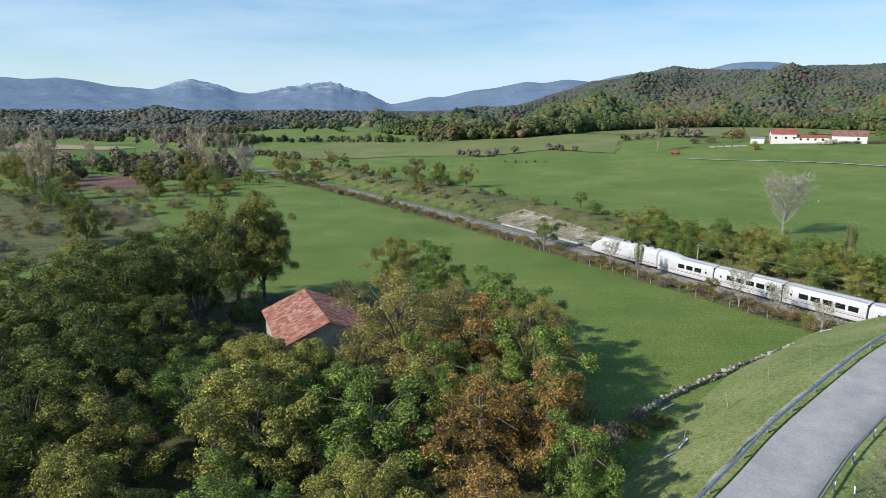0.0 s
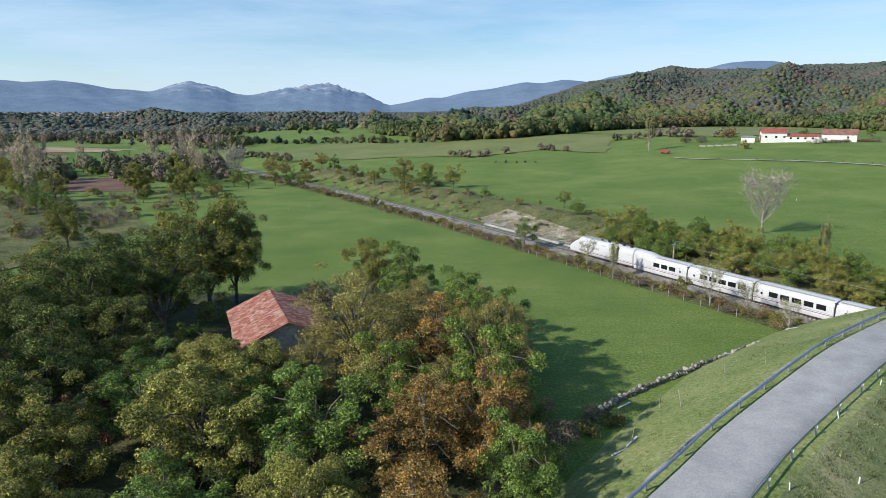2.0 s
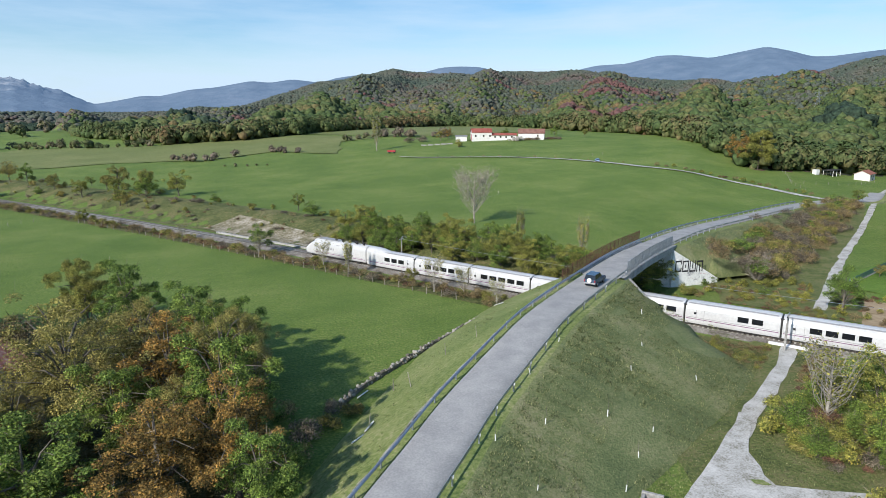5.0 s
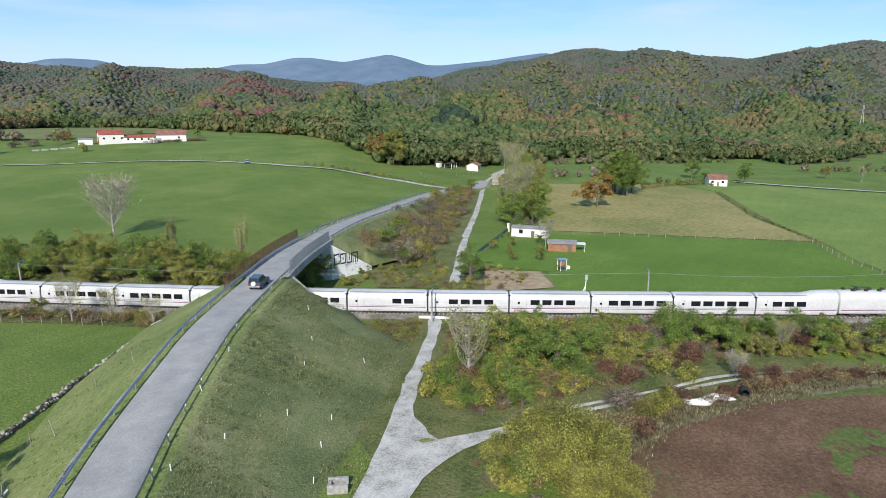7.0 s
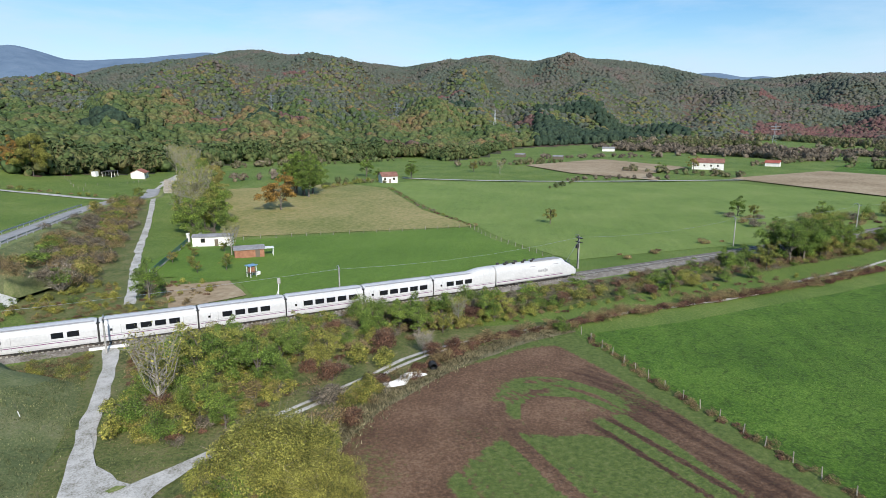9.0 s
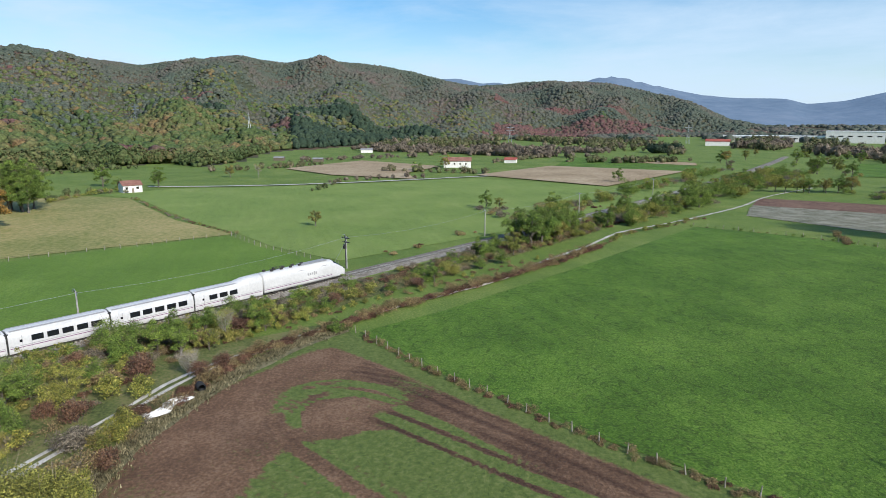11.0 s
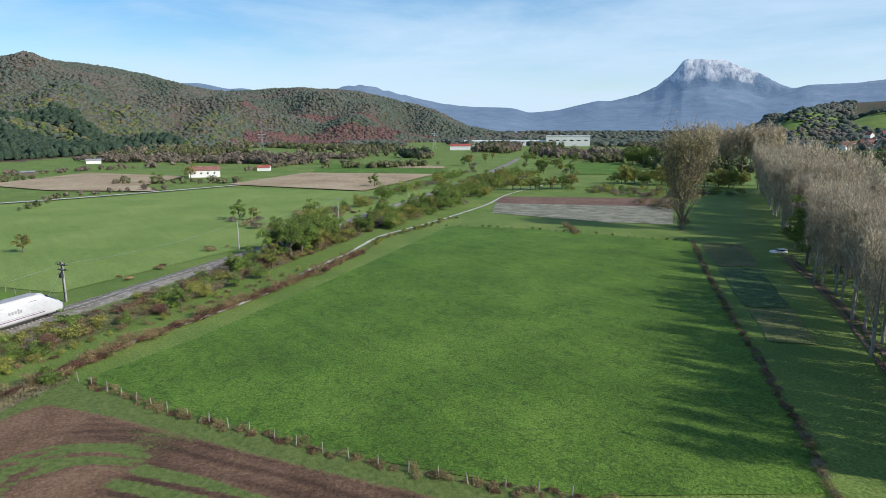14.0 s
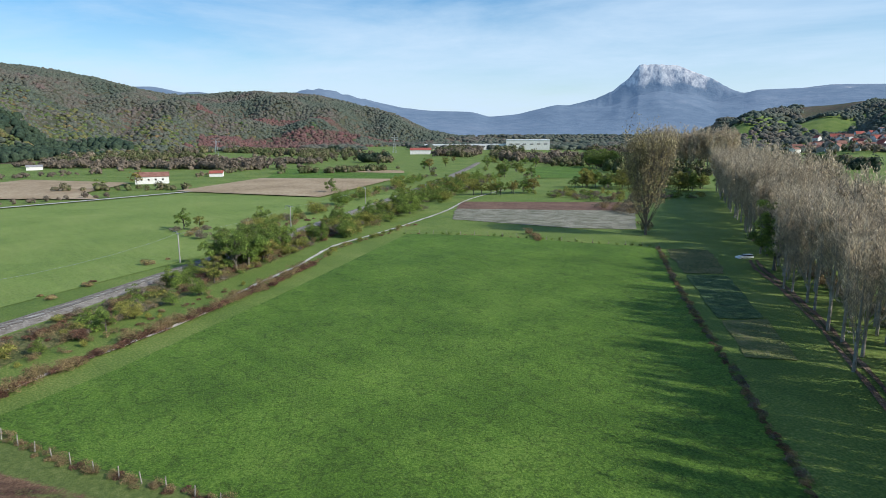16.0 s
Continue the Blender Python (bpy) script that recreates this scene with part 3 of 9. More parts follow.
def range_material():
    """Distant slopes with air haze put into colour and glow, and pale rock on the highest."""
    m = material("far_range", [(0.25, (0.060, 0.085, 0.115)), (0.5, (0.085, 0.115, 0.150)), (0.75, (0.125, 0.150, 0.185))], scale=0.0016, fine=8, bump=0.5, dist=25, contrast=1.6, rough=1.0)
    nt = m.node_tree
    b = nt.nodes["Principled BSDF"]
    base = b.inputs["Base Color"].links[0].from_socket
    g, sep, n = nt.nodes.new("ShaderNodeNewGeometry"), nt.nodes.new("ShaderNodeSeparateXYZ"), nt.nodes.new("ShaderNodeTexNoise")
    mp = nt.nodes.new("ShaderNodeMapping")
    mp.inputs["Scale"].default_value = (1, 1, .5)
    n.inputs["Scale"].default_value, n.inputs["Detail"].default_value = .011, 6
    nt.links.new(g.outputs["Position"], sep.inputs[0])
    nt.links.new(g.outputs["Position"], mp.inputs[0])
    nt.links.new(mp.outputs[0], n.inputs["Vector"])
    add = nt.nodes.new("ShaderNodeMath")
    add.operation = "MULTIPLY_ADD"
    add.inputs[1].default_value = 330.0
    nt.links.new(n.outputs[0], add.inputs[0])
    nt.links.new(sep.outputs["Z"], add.inputs[2])
    mr = nt.nodes.new("ShaderNodeMapRange")
    mr.inputs["From Min"].default_value, mr.inputs["From Max"].default_value = 455.0, 490.0
    nt.links.new(add.outputs[0], mr.inputs[0])
    mix = nt.nodes.new("ShaderNodeMixRGB")
    rock = ramp_node(nt, [(.38, (.11, .12, .14)), (.48, (.30, .30, .31)), (.60, (.52, .51, .49))])
    streak, smap = nt.nodes.new("ShaderNodeTexNoise"), nt.nodes.new("ShaderNodeMapping")
    smap.inputs["Scale"].default_value = (1, 1, .45)
    streak.inputs["Scale"].default_value, streak.inputs["Detail"].default_value = .035, 8
    streak.inputs["Roughness"].default_value = .7
    nt.links.new(g.outputs["Position"], smap.inputs[0])
    nt.links.new(smap.outputs[0], streak.inputs["Vector"])
    nt.links.new(streak.outputs[0], rock.inputs[0])
    nt.links.new(rock.outputs[0], mix.inputs["Color2"])
    south = nt.nodes.new("ShaderNodeMath")      # only the table mountain to the south shows its rock
    south.operation = "LESS_THAN"
    south.inputs[1].default_value = -2300.0
    nt.links.new(sep.outputs["Y"], south.inputs[0])
    mul = nt.nodes.new("ShaderNodeMath")
    mul.operation = "MULTIPLY"
    nt.links.new(mr.outputs[0], mul.inputs[0])
    nt.links.new(south.outputs[0], mul.inputs[1])
    # bare tops of the jagged peaks to the north
    tops, west, east, both, either = (nt.nodes.new("ShaderNodeMapRange"), nt.nodes.new("ShaderNodeMath"), nt.nodes.new("ShaderNodeMath"), nt.nodes.new("ShaderNodeMath"), nt.nodes.new("ShaderNodeMath"))
    tops.inputs["From Min"].default_value, tops.inputs["From Max"].default_value, tops.inputs["To Max"].default_value = 345.0, 400.0, .55
    west.operation, east.operation, both.operation, either.operation = "GREATER_THAN", "LESS_THAN", "MULTIPLY", "MAXIMUM"
    west.inputs[1].default_value, east.inputs[1].default_value = -1750.0, -250.0
    nt.links.new(add.outputs[0], tops.inputs[0])
    nt.links.new(sep.outputs["X"], west.inputs[0])
    nt.links.new(sep.outputs["X"], east.inputs[0])
    nt.links.new(west.outputs[0], both.inputs[0])
    nt.links.new(east.outputs[0], both.inputs[1])
    peak = nt.nodes.new("ShaderNodeMath")
    peak.operation = "MULTIPLY"
    nt.links.new(both.outputs[0], peak.inputs[0])
    nt.links.new(tops.outputs[0], peak.inputs[1])
    nt.links.new(mul.outputs[0], either.inputs[0])
    nt.links.new(peak.outputs[0], either.inputs[1])
    nt.links.new(either.outputs[0], mix.inputs["Fac"])
    nt.links.new(base, mix.inputs["Color1"])
    nt.links.new(mix.outputs[0], b.inputs["Base Color"])
    # blue emission stands in for haze; the slopes themselves give no light
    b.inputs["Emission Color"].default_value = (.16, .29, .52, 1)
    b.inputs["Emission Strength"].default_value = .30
    return m


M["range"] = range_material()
tagged(ring_sheet("backdrop", np.concatenate([np.arange(2550, 4000, 75.0), np.arange(4000, 4400, 20.0), np.arange(4400, 4801, 100.0)]), np.concatenate([np.arange(-60, -30, 1.0), np.arange(-30, -3, .2), np.arange(-3, 142, .5), np.arange(142, 158, .12), np.arange(158, 221, 1.0)]), lambda x, y: height(x, y) - 2, M["range"]), "mountain ranges on the horizon with blue haze in their colour", "mountains", kind="structure")


def draped(name, corners, mat, lift, label, category, step=9.0, kind="structure", fn=None, noisy=0.0):
    """A polygon cut into cells and laid over the land."""
    bm = bmesh.new()
    if noisy:
        pts = []
        for (x0, y0), (x1, y1) in zip(corners, corners[1:] + corners[:1]):
            n = max(1, int(math.hypot(x1 - x0, y1 - y0) / (noisy * 3)))
            for i in range(n):
                x, y = x0 + (x1 - x0) * i / n, y0 + (y1 - y0) * i / n
                pts.append((x + noisy * noise.noise((x * .2, y * .2, 3)), y + noisy * noise.noise((x * .2, y * .2, 9))))
        corners = pts
    bm.faces.new([bm.verts.new((x, y, 0)) for x, y in corners])
    xs, ys = [c[0] for c in corners], [c[1] for c in corners]
    for k in range(int((max(xs) - min(xs)) / step)):
        bmesh.ops.bisect_plane(bm, geom=bm.verts[:] + bm.edges[:] + bm.faces[:], plane_co=(min(xs) + (k + 1) * step, 0, 0), plane_no=(1, 0, 0))
    for k in range(int((max(ys) - min(ys)) / step)):
        bmesh.ops.bisect_plane(bm, geom=bm.verts[:] + bm.edges[:] + bm.faces[:], plane_co=(0, min(ys) + (k + 1) * step, 0), plane_no=(0, 1, 0))
    fn = fn or ground_z
    for v in bm.verts:
        v.co.z = fn(v.co.x, v.co.y) + lift
    for f in bm.faces:
        f.normal_update()
        if f.normal.z < 0:
            f.normal_flip()
    me = bpy.data.meshes.new(name)
    bm.to_mesh(me)
    bm.free()
    me.materials.append(mat)
    return tagged(new(name, me), label, category, kind=kind)


def smooth_line(pts, step=2.0):
    """A line through the given points (Catmull-Rom), in steps."""
    P = [Vector(p) for p in pts]
    P = [P[0] * 2 - P[1]] + P + [P[-1] * 2 - P[-2]]
    out = []
    for i in range(1, len(P) - 2):
        n = max(2, int((P[i + 1] - P[i]).length / step))
        for k in range(n):
            t = k / n
            out.append(0.5 * ((2 * P[i]) + (P[i + 1] - P[i - 1]) * t + (2 * P[i - 1] - 5 * P[i] + 4 * P[i + 1] - P[i + 2]) * t * t + (3 * P[i] - P[i - 1] - 3 * P[i + 1] + P[i + 2]) * t ** 3))
    out.append(P[-2])
    return out


def sides_of(line):
    """Level unit vectors to the right of the line at each point."""
    out = []
    for i in range(len(line)):
        d = line[min(i + 1, len(line) - 1)] - line[max(i - 1, 0)]
        out.append(Vector((d.y, -d.x, 0)).normalized())
    return out


def swept(line, section, wobble=0.0):
    """Verts and faces of a section of (right, up) points carried along a line."""
    vs, fs, n = [], [], len(section)
    for i, (p, s) in enumerate(zip(line, sides_of(line))):
        for k, (a, b) in enumerate(section):
            w = wobble * noise.noise((p.x * .35, p.y * .35, k * 7.3)) if wobble else 0
            vs.append(p + s * (a + w) + Vector((0, 0, b)))
    for i in range(len(line) - 1):
        for k in range(n - 1):
            fs.append((i * n + k, i * n + k + 1, (i + 1) * n + k + 1, (i + 1) * n + k))
    return vs, fs


def lane(name, pts, width, mat, lift, label, wobble=0.3, kind="structure", category="track"):
    line = smooth_line([(x, y, 0) for x, y in pts], 2.5)
    for p in line:
        p.z = ground_z(p.x, p.y) + lift
    h = width / 2
    vs, fs = swept(line, [(-h, 0), (-h * .4, .03), (h * .4, .03), (h, 0)], wobble)
    return tagged(new(name, mesh_of(name, vs, fs, mat, True)), label, category, kind=kind)


# fields and plots
F = lambda *a, **k: draped(*a, **k)
F("field", [(97, -14.5), (104.4, -30), (126, -64.5), (167, -126.5), (148, -141.5), (124, -152), (104, -161.5), (81.5, -130), (63.5, -106), (53.5, -93), (41.8, -77.5), (35.5, -69.5), (30, -61), (43, -43.5), (60, -32), (81, -20.8)], M["lush"], .10, "wide lush green pasture with trodden ridges", "field")
# the ploughed corner field: rows run beside its fence and turn round at the headland
def sprouting(x, y):
    """Share of green over bare soil, and of moist dark soil, by the distance along the fence (s) and from it (w)."""
    s, w = -(x - 96) * .87 - (y + 12) * .493, -(x - 96) * .493 + (y + 12) * .87
    wob = noise.noise((s * .09, w * .14, 2)) * 1.5 + noise.noise((s * .35, w * .4, 5)) * .5
    ss = lambda a, b, q: float(sstep(a, b, q))
    # rows bend round the end of the field, and run straight beside the fence
    ds, dw = min(s - 24, 0) / 12.0, (w - 15.5) / 8.4
    e = math.hypot(ds, dw) + wob * .035
    streak = noise.noise((e * 15, math.atan2(dw, ds) * 1.1, 1)) + .5 * noise.noise((e * 34, math.atan2(dw, ds) * 1.6, 7))
    crescent = ss(.58, .66, e) * ss(1.16, 1.02, e) * ss(25, 21, s + wob) * ss(22.5, 17.5, w + wob) * (.62 + 1.7 * streak)
    front = 22.6 + max(0, 22 - w) * .52 + max(0, w - 22) * .42
    wedge = ss(front - .4, front + .8, s + wob * .7) * ss(13.2, 14.2, w + wob * .4) * ss(32.5, 30.5, w + wob) * (1 - ss(1.3, .7, abs(w - 23.2 + wob * .25)) * .9)
    row = abs((w + wob * .22 + (s - 25) * .10) % 2.5 - 1.25) / 1.25
    rows = ss(22, 25, s + wob) * ss(8.4, 9.4, w + wob * .3) * ss(14.8, 13.6, w + wob * .3) * (.15 + .95 * ss(.25, .62, row))
    edge = ss(4.6, 3.2, w + wob * .35) * .72 + ss(3.4, 1.2, s - max(0, w - 8) * .20 + wob * .5) * .75
    weeds = .08 + .34 * max(0, noise.noise((s * .12, w * .12, 6))) + .06 * ss(24, 32, w) + .2 * streak * ss(1.9, 1.2, e)
    green = min(1, max(crescent, wedge * (.80 + .7 * streak + .30 * noise.noise((s * .06, w * 2.6, 3))), rows, edge, weeds, 0))
    dark = ss(3.8, 4.8, w + wob * .3) * ss(9.0, 7.0, w + wob * .3) * ss(8, 15, s) * (.8 + streak) + .85 * ss(.5, .15, row) * ss(22, 25, s) * ss(8.0, 9, w) * ss(15, 14, w) + .5 * ss(.45, .62, e) * ss(1.0, .8, e) * max(0, -streak) * 2 + .35 * ss(21, 25, w) * ss(29, 25, w) * ss(12, 16, s) * ss(24, 20, s) + .25 * max(0, noise.noise((s * .06, w * .06, 3))) + .55 * max(0, streak) * ss(2.4, 1.4, e)
    return green, min(1, max(dark, 0))


def field_material():
    m = material("ploughed_field", [(0.22, (0.086, 0.047, 0.027)), (0.48, (0.143, 0.080, 0.046)), (0.74, (0.218, 0.134, 0.082))], scale=0.12, fine=26, spread=.55, bump=.9, dist=.15, contrast=2.4, detail=8)
    nt = m.node_tree
    bs = nt.nodes["Principled BSDF"]
    soil = bs.inputs["Base Color"].links[0].from_socket
    at, g, n = nt.nodes.new("ShaderNodeAttribute"), nt.nodes.new("ShaderNodeNewGeometry"), nt.nodes.new("ShaderNodeTexNoise")
    at.attribute_name = "green"
    n.inputs["Scale"].default_value, n.inputs["Detail"].default_value, n.inputs["Roughness"].default_value = 1.6, 6, .7
    nt.links.new(g.outputs["Position"], n.inputs["Vector"])
    add = nt.nodes.new("ShaderNodeMath")
    add.operation = "ADD"
    nt.links.new(at.outputs["Fac"], add.inputs[0])
    nt.links.new(n.outputs[0], add.inputs[1])
    mr = nt.nodes.new("ShaderNodeMapRange")
    mr.inputs["From Min"].default_value, mr.inputs["From Max"].default_value = .76, 1.06
    nt.links.new(add.outputs[0], mr.inputs[0])
    gr = ramp_node(nt, [(.3, (.050, .080, .016)), (.5, (.092, .128, .028)), (.7, (.150, .172, .054))])
    nt.links.new(n.outputs[0], gr.inputs[0])
    mix = nt.nodes.new("ShaderNodeMixRGB")
    nt.links.new(mr.outputs[0], mix.inputs["Fac"])
    wet, moist = nt.nodes.new("ShaderNodeAttribute"), nt.nodes.new("ShaderNodeMixRGB")
    wet.attribute_name = "moist"
    moist.blend_type, moist.inputs["Color2"].default_value = "MULTIPLY", (.42, .38, .38, 1)
    nt.links.new(wet.outputs["Fac"], moist.inputs["Fac"])
    nt.links.new(soil, moist.inputs["Color1"])
    nt.links.new(moist.outputs[0], mix.inputs["Color1"])
    nt.links.new(gr.outputs[0], mix.inputs["Color2"])
    nt.links.new(mix.outputs[0], bs.inputs["Base Color"])
    return m


F("verge", [(54, 16.4), (63, 15.6), (72, 12.4), (79, 8.4), (88, 2.2), (94.5, -4.2), (99.5, -11), (97.8, -13), (92.5, -6), (86, 0), (78, 6), (71, 9.8), (63, 12.8), (54, 13.8)], M["dryedge"], .16, "dry pale grass along the edge of the ploughed field", "grass", noisy=.5, step=2)
M["ploughed"] = field_material()
_fld = F("field", [(55, 14.6), (63.5, 13.5), (71.6, 10.4), (78.7, 6.2), (87.3, .2), (93.5, -5.4), (98.5, -12), (93, -14.6), (80.9, -20.8), (70.7, -26.5), (59.9, -32), (50, -38.5), (43, -43.6), (30, -44), (30, 6), (44, 14)], M["ploughed"], .11, "ploughed brown field with sprouting green rows turning at the headland", "field", noisy=.5, step=.55)
_share = np.array([sprouting(v.co.x, v.co.y) for v in _fld.data.vertices], dtype=np.float32)
for _k, _name in enumerate(("green", "moist")):
    _fld.data.attributes.new(_name, "FLOAT", "POINT").data.foreach_set("value", np.ascontiguousarray(_share[:, _k]))
F("field", [(160.6, 70.5), (188.3, 10.4), (169.9, 1.1), (152.4, -10.5), (134, -8), (121, 12), (106, 40), (121, 51), (119, 64), (142, 70)], M["mown"], .10, "mown green plot beside the railway", "field")
F("field", [(164, 75), (191, 8), (222, 28), (286, 54), (300, 78), (262, 118), (246, 113), (205, 92)], M["dry"], .12, "dry tan meadow with scattered trees", "field")
F("soil_plot", [(115.3, 62.8), (120.5, 52.5), (111, 44.8), (100.5, 54)], M["stubble"], .18, "bare garden plot of light brown soil", "garden plot", noisy=.3)
F("field", [(122, 64), (120.4, 70.5), (133, 76.8), (157, 81), (159, 70), (142, 60), (126, 48), (121, 52)], M["mown"], .15, "garden lawn with young fruit trees", "lawn")
F("field", [(362, -121), (421, -197), (352, -259), (281, -162)], M["stubble"], .5, "pale brown stubble field", "field", step=25)
F("field", [(445, -12), (520, -75), (440, -120), (386, -84), (344, -80), (384, -38)], M["stubble"], .5, "pale brown stubble field", "field", step=25)
F("vegetable_plot", [(101, -161.5), (92, -149), (83.5, -138), (77, -144), (86, -158), (93, -168)], M["rough"], .13, "dark tilled vegetable plot beside the field hedge", "garden plot", noisy=1.0, step=4)
F("vegetable_plot", [(82.5, -137), (72, -122.5), (63, -110.5), (58, -116), (66, -128), (76, -142.5)], M["crop"], .13, "plot of leafy green crops beside the field hedge", "garden plot", noisy=1.0, step=4)
F("vegetable_plot", [(62, -110), (52, -96), (46.5, -100), (52, -108), (57.5, -116)], M["scrubland"], .13, "plot of dry maize stalks beside the field hedge", "garden plot", noisy=.6, step=4)
for _o in (-.75, .75):
    lane("dirt_track", [(x + _o * .84, y + _o * .5) for x, y in ((79.5, -163), (74, -153.5), (66, -143), (58, -131), (50, -119), (43.5, -108), (37, -97), (29, -83))], .7, M["soil"], .16, "muddy wheel rut along the poplars", .4)
lane("ditch", [(77, -160), (70.5, -150), (62.5, -138.5), (54.5, -126.5), (46.5, -114), (40, -103)], 1.3, M["litter"], .10, "dark overgrown ditch beside the muddy track", .4, category="ditch")
F("field", [(222, -199), (168, -252), (151, -226), (204, -180)], M["reddish"], .15, "narrow strip of tilled red-brown soil", "field")
F("field", [(204, -180), (151, -226), (125, -185), (141, -172), (182, -158)], M["pale"], .13, "strip of pale dry weeds", "field", noisy=.8)
F("field", [(-193, 322), (-153, 323), (-124, 265), (-162, 264)], M["reddish"], .25, "tilled brown field between trees", "field", step=20)
F("field", [(-92, 560), (0, 500), (50, 498), (100, 512), (150, 430), (116, 418), (96, 352), (66, 392), (25, 374), (-20, 398), (-88, 388), (-140, 470)], M["olive"], .3, "dry olive-green pasture on the rise", "field", step=20, noisy=4.0)
F("field", [(240, 640), (320, 690), (355, 650), (336, 530), (318, 456), (262, 420), (196, 402), (184, 412), (156, 438), (108, 514), (158, 548)], M["olive"], .3, "pale green pasture below the wood", "field", step=20, noisy=4.0)
F("field", [(148, -17), (170, -1.5), (189, 6), (222, 24), (285, 50), (302, 70), (326, 42), (327, -10), (332, -60), (344, -112), (282, -163), (266, -205), (236, -176), (198, -108), (168, -55)], M["pasture"], .09, "wide smooth green pasture beyond the railway", "field", step=14)
F("field", [(-379, 647), (-335, 688), (-179, 364), (-214, 363)], M["lush"], .25, "bright green field down the valley", "field", step=30)
F("field", [(-420, 600), (-330, 560), (-311, 529), (-396, 545)], M["reddish"], .25, "strip of tilled soil down the valley", "field", step=30)
F("field", [(-345, 500), (-286, 490), (-263, 447), (-318, 448)], M["reddish"], .25, "strip of tilled soil down the valley", "field", step=30)
F("field", [(294, -329), (266, -367), (355, -478), (384, -436)], M["lush"], .2, "bright green field among the trees", "field", step=25)
F("field", [(395, -305), (350, -262), (420, -200), (520, -262), (480, -300)], M["lush"], .3, "green field beyond the stubble", "field", step=25)
F("field", [(475, -300), (420, -318), (395, -300), (440, -272)], M["stubble"], .5, "pale tilled strip beyond the railway", "field", step=25)
F("field", [(-600, 620), (-300, 560), (-290, 610), (-560, 720)], M["stubble"], .6, "tilled field far down the valley", "field", step=40)
F("scrub_ground", [(-100, 100), (-80, 135), (-78, 175), (-100, 205), (-140, 240), (-200, 240), (-220, 150), (-150, 100)], M["rough"], .2, "waste ground of rough grass and weeds", "scrub", noisy=2.0)
# darkened patch stands for the tree shade on the grass
F("forest_floor", [(-66, 40), (-70, 70), (-60, 96), (-40, 108), (-24, 106), (-12, 104), (2, 96), (11, 84), (13, 68), (12, 58), (12.5, 50), (10, 42), (6, 32), (-20, 26), (-45, 28)], M["litter"], .14, "shaded ground of leaf litter beneath the trees", "ground", noisy=1.2)
F("waste_ground", [(42, 24), (60, 15), (76, 9.5), (92, 0), (98, -9), (104, -14), (100, -3), (96, 12), (90, 26), (84, 40), (79, 50), (70, 56), (60, 42), (48, 38)], M["scrubland"], .06, "waste ground of rough grass by the track", "grass", noisy=.8)
F("waste_ground", [(92, 72), (98, 62), (103, 54), (108, 47), (113, 52), (116, 66), (121, 73), (150, 90), (189, 111), (222, 131), (214, 136), (180, 124), (150, 112), (128, 101), (108, 90), (99, 82)], M["scrubland"], .125, "brown scrubby ground below the road bank", "grass", noisy=.8)
F("waste_ground", [(64, 46.8), (74, 54), (82, 57), (85, 53), (78, 48.4), (69, 44)], M["scrubland"], .12, "brown heath ground beside the gravel track", "grass", noisy=.8)
# strips of rough ground beside the railway
F("verge", [on_line(u, -12.5 - (3 if u > 20 else 0)) for u in range(-28, 175, 12)] + [on_line(u, -4.2) for u in range(172, -30, -12)], M["rough"], .08, "rough grass between railway and lane", "grass", noisy=.4)
F("verge", [on_line(u, -9.5) for u in range(-330, -40, 15)] + [on_line(u, -4.2) for u in range(-45, -332, -15)], M["rough"], .08, "brambly strip beside the railway", "grass", noisy=.5)
F("verge", [on_line(u, 4.2) for u in range(-330, 60, 12)] + [on_line(u, 26 if u < -40 else 11) for u in range(48, -332, -12)], M["rough"], .09, "brambly bank beside the railway", "grass", noisy=.6, step=4)
F("chalk_bank", [on_line(u, 5.5) for u in range(-160, -105, 6)] + [on_line(u, 14.5 + 2.5 * math.sin(u)) for u in range(-108, -160, -6)], M["chalk"], .2, "eroded pale marl face of the cutting", "bank", noisy=.6, step=3)

# dirt lanes
lane("dirt_track", [(84, 53.6), (78.8, 49.8), (70.8, 45.5), (65.5, 42.7), (60.8, 40.1), (57, 38), (54.3, 36.2), (51.5, 34.4)], 1.75, M["gravel"], .14, "worn stony track leading to the railway", .7)
F("gravel_patch", [(61.0, 40.4), (57.5, 37.2), (54.4, 34.9), (53.2, 32.6), (52.3, 31.5), (51.9, 29.9), (54.2, 28.4), (58.2, 25.9), (62.5, 23.6), (61.8, 22.6), (57.5, 24.6), (55.1, 25.9), (51.8, 26.9), (48.4, 27.1), (45.6, 27.2), (40, 25.6), (34, 23.0), (31.5, 25.4), (38, 29.5), (44.2, 32.1), (49, 34.8), (54.2, 37.5), (60.4, 41.2)], M["gravel"], .26, "pale gravel apron where two tracks meet", "track", noisy=.30, step=3)
F("grass_patch", [(50.6, 31.5), (51.5, 31.0), (51.6, 30.0), (51.0, 30.3), (50.4, 30.9)], M["verge"], .32, "small tuft of grass in the gravel", "grass", noisy=.12, step=1)
RUTS = [(60.5, 24.5), (66.5, 21.2), (70.5, 18.6), (74.3, 16.0), (78.2, 13.6), (83.3, 10.7), (88.4, 6.3), (92.1, 1.5), (96.1, -4.1), (99.2, -8.3)]
for _o in (-.62, .62):
    lane("dirt_track", [(x + _o * .55, y + _o * .83) for x, y in RUTS], .62, M["gravel"], .15, "pale wheel rut of a grassy lane", .28)
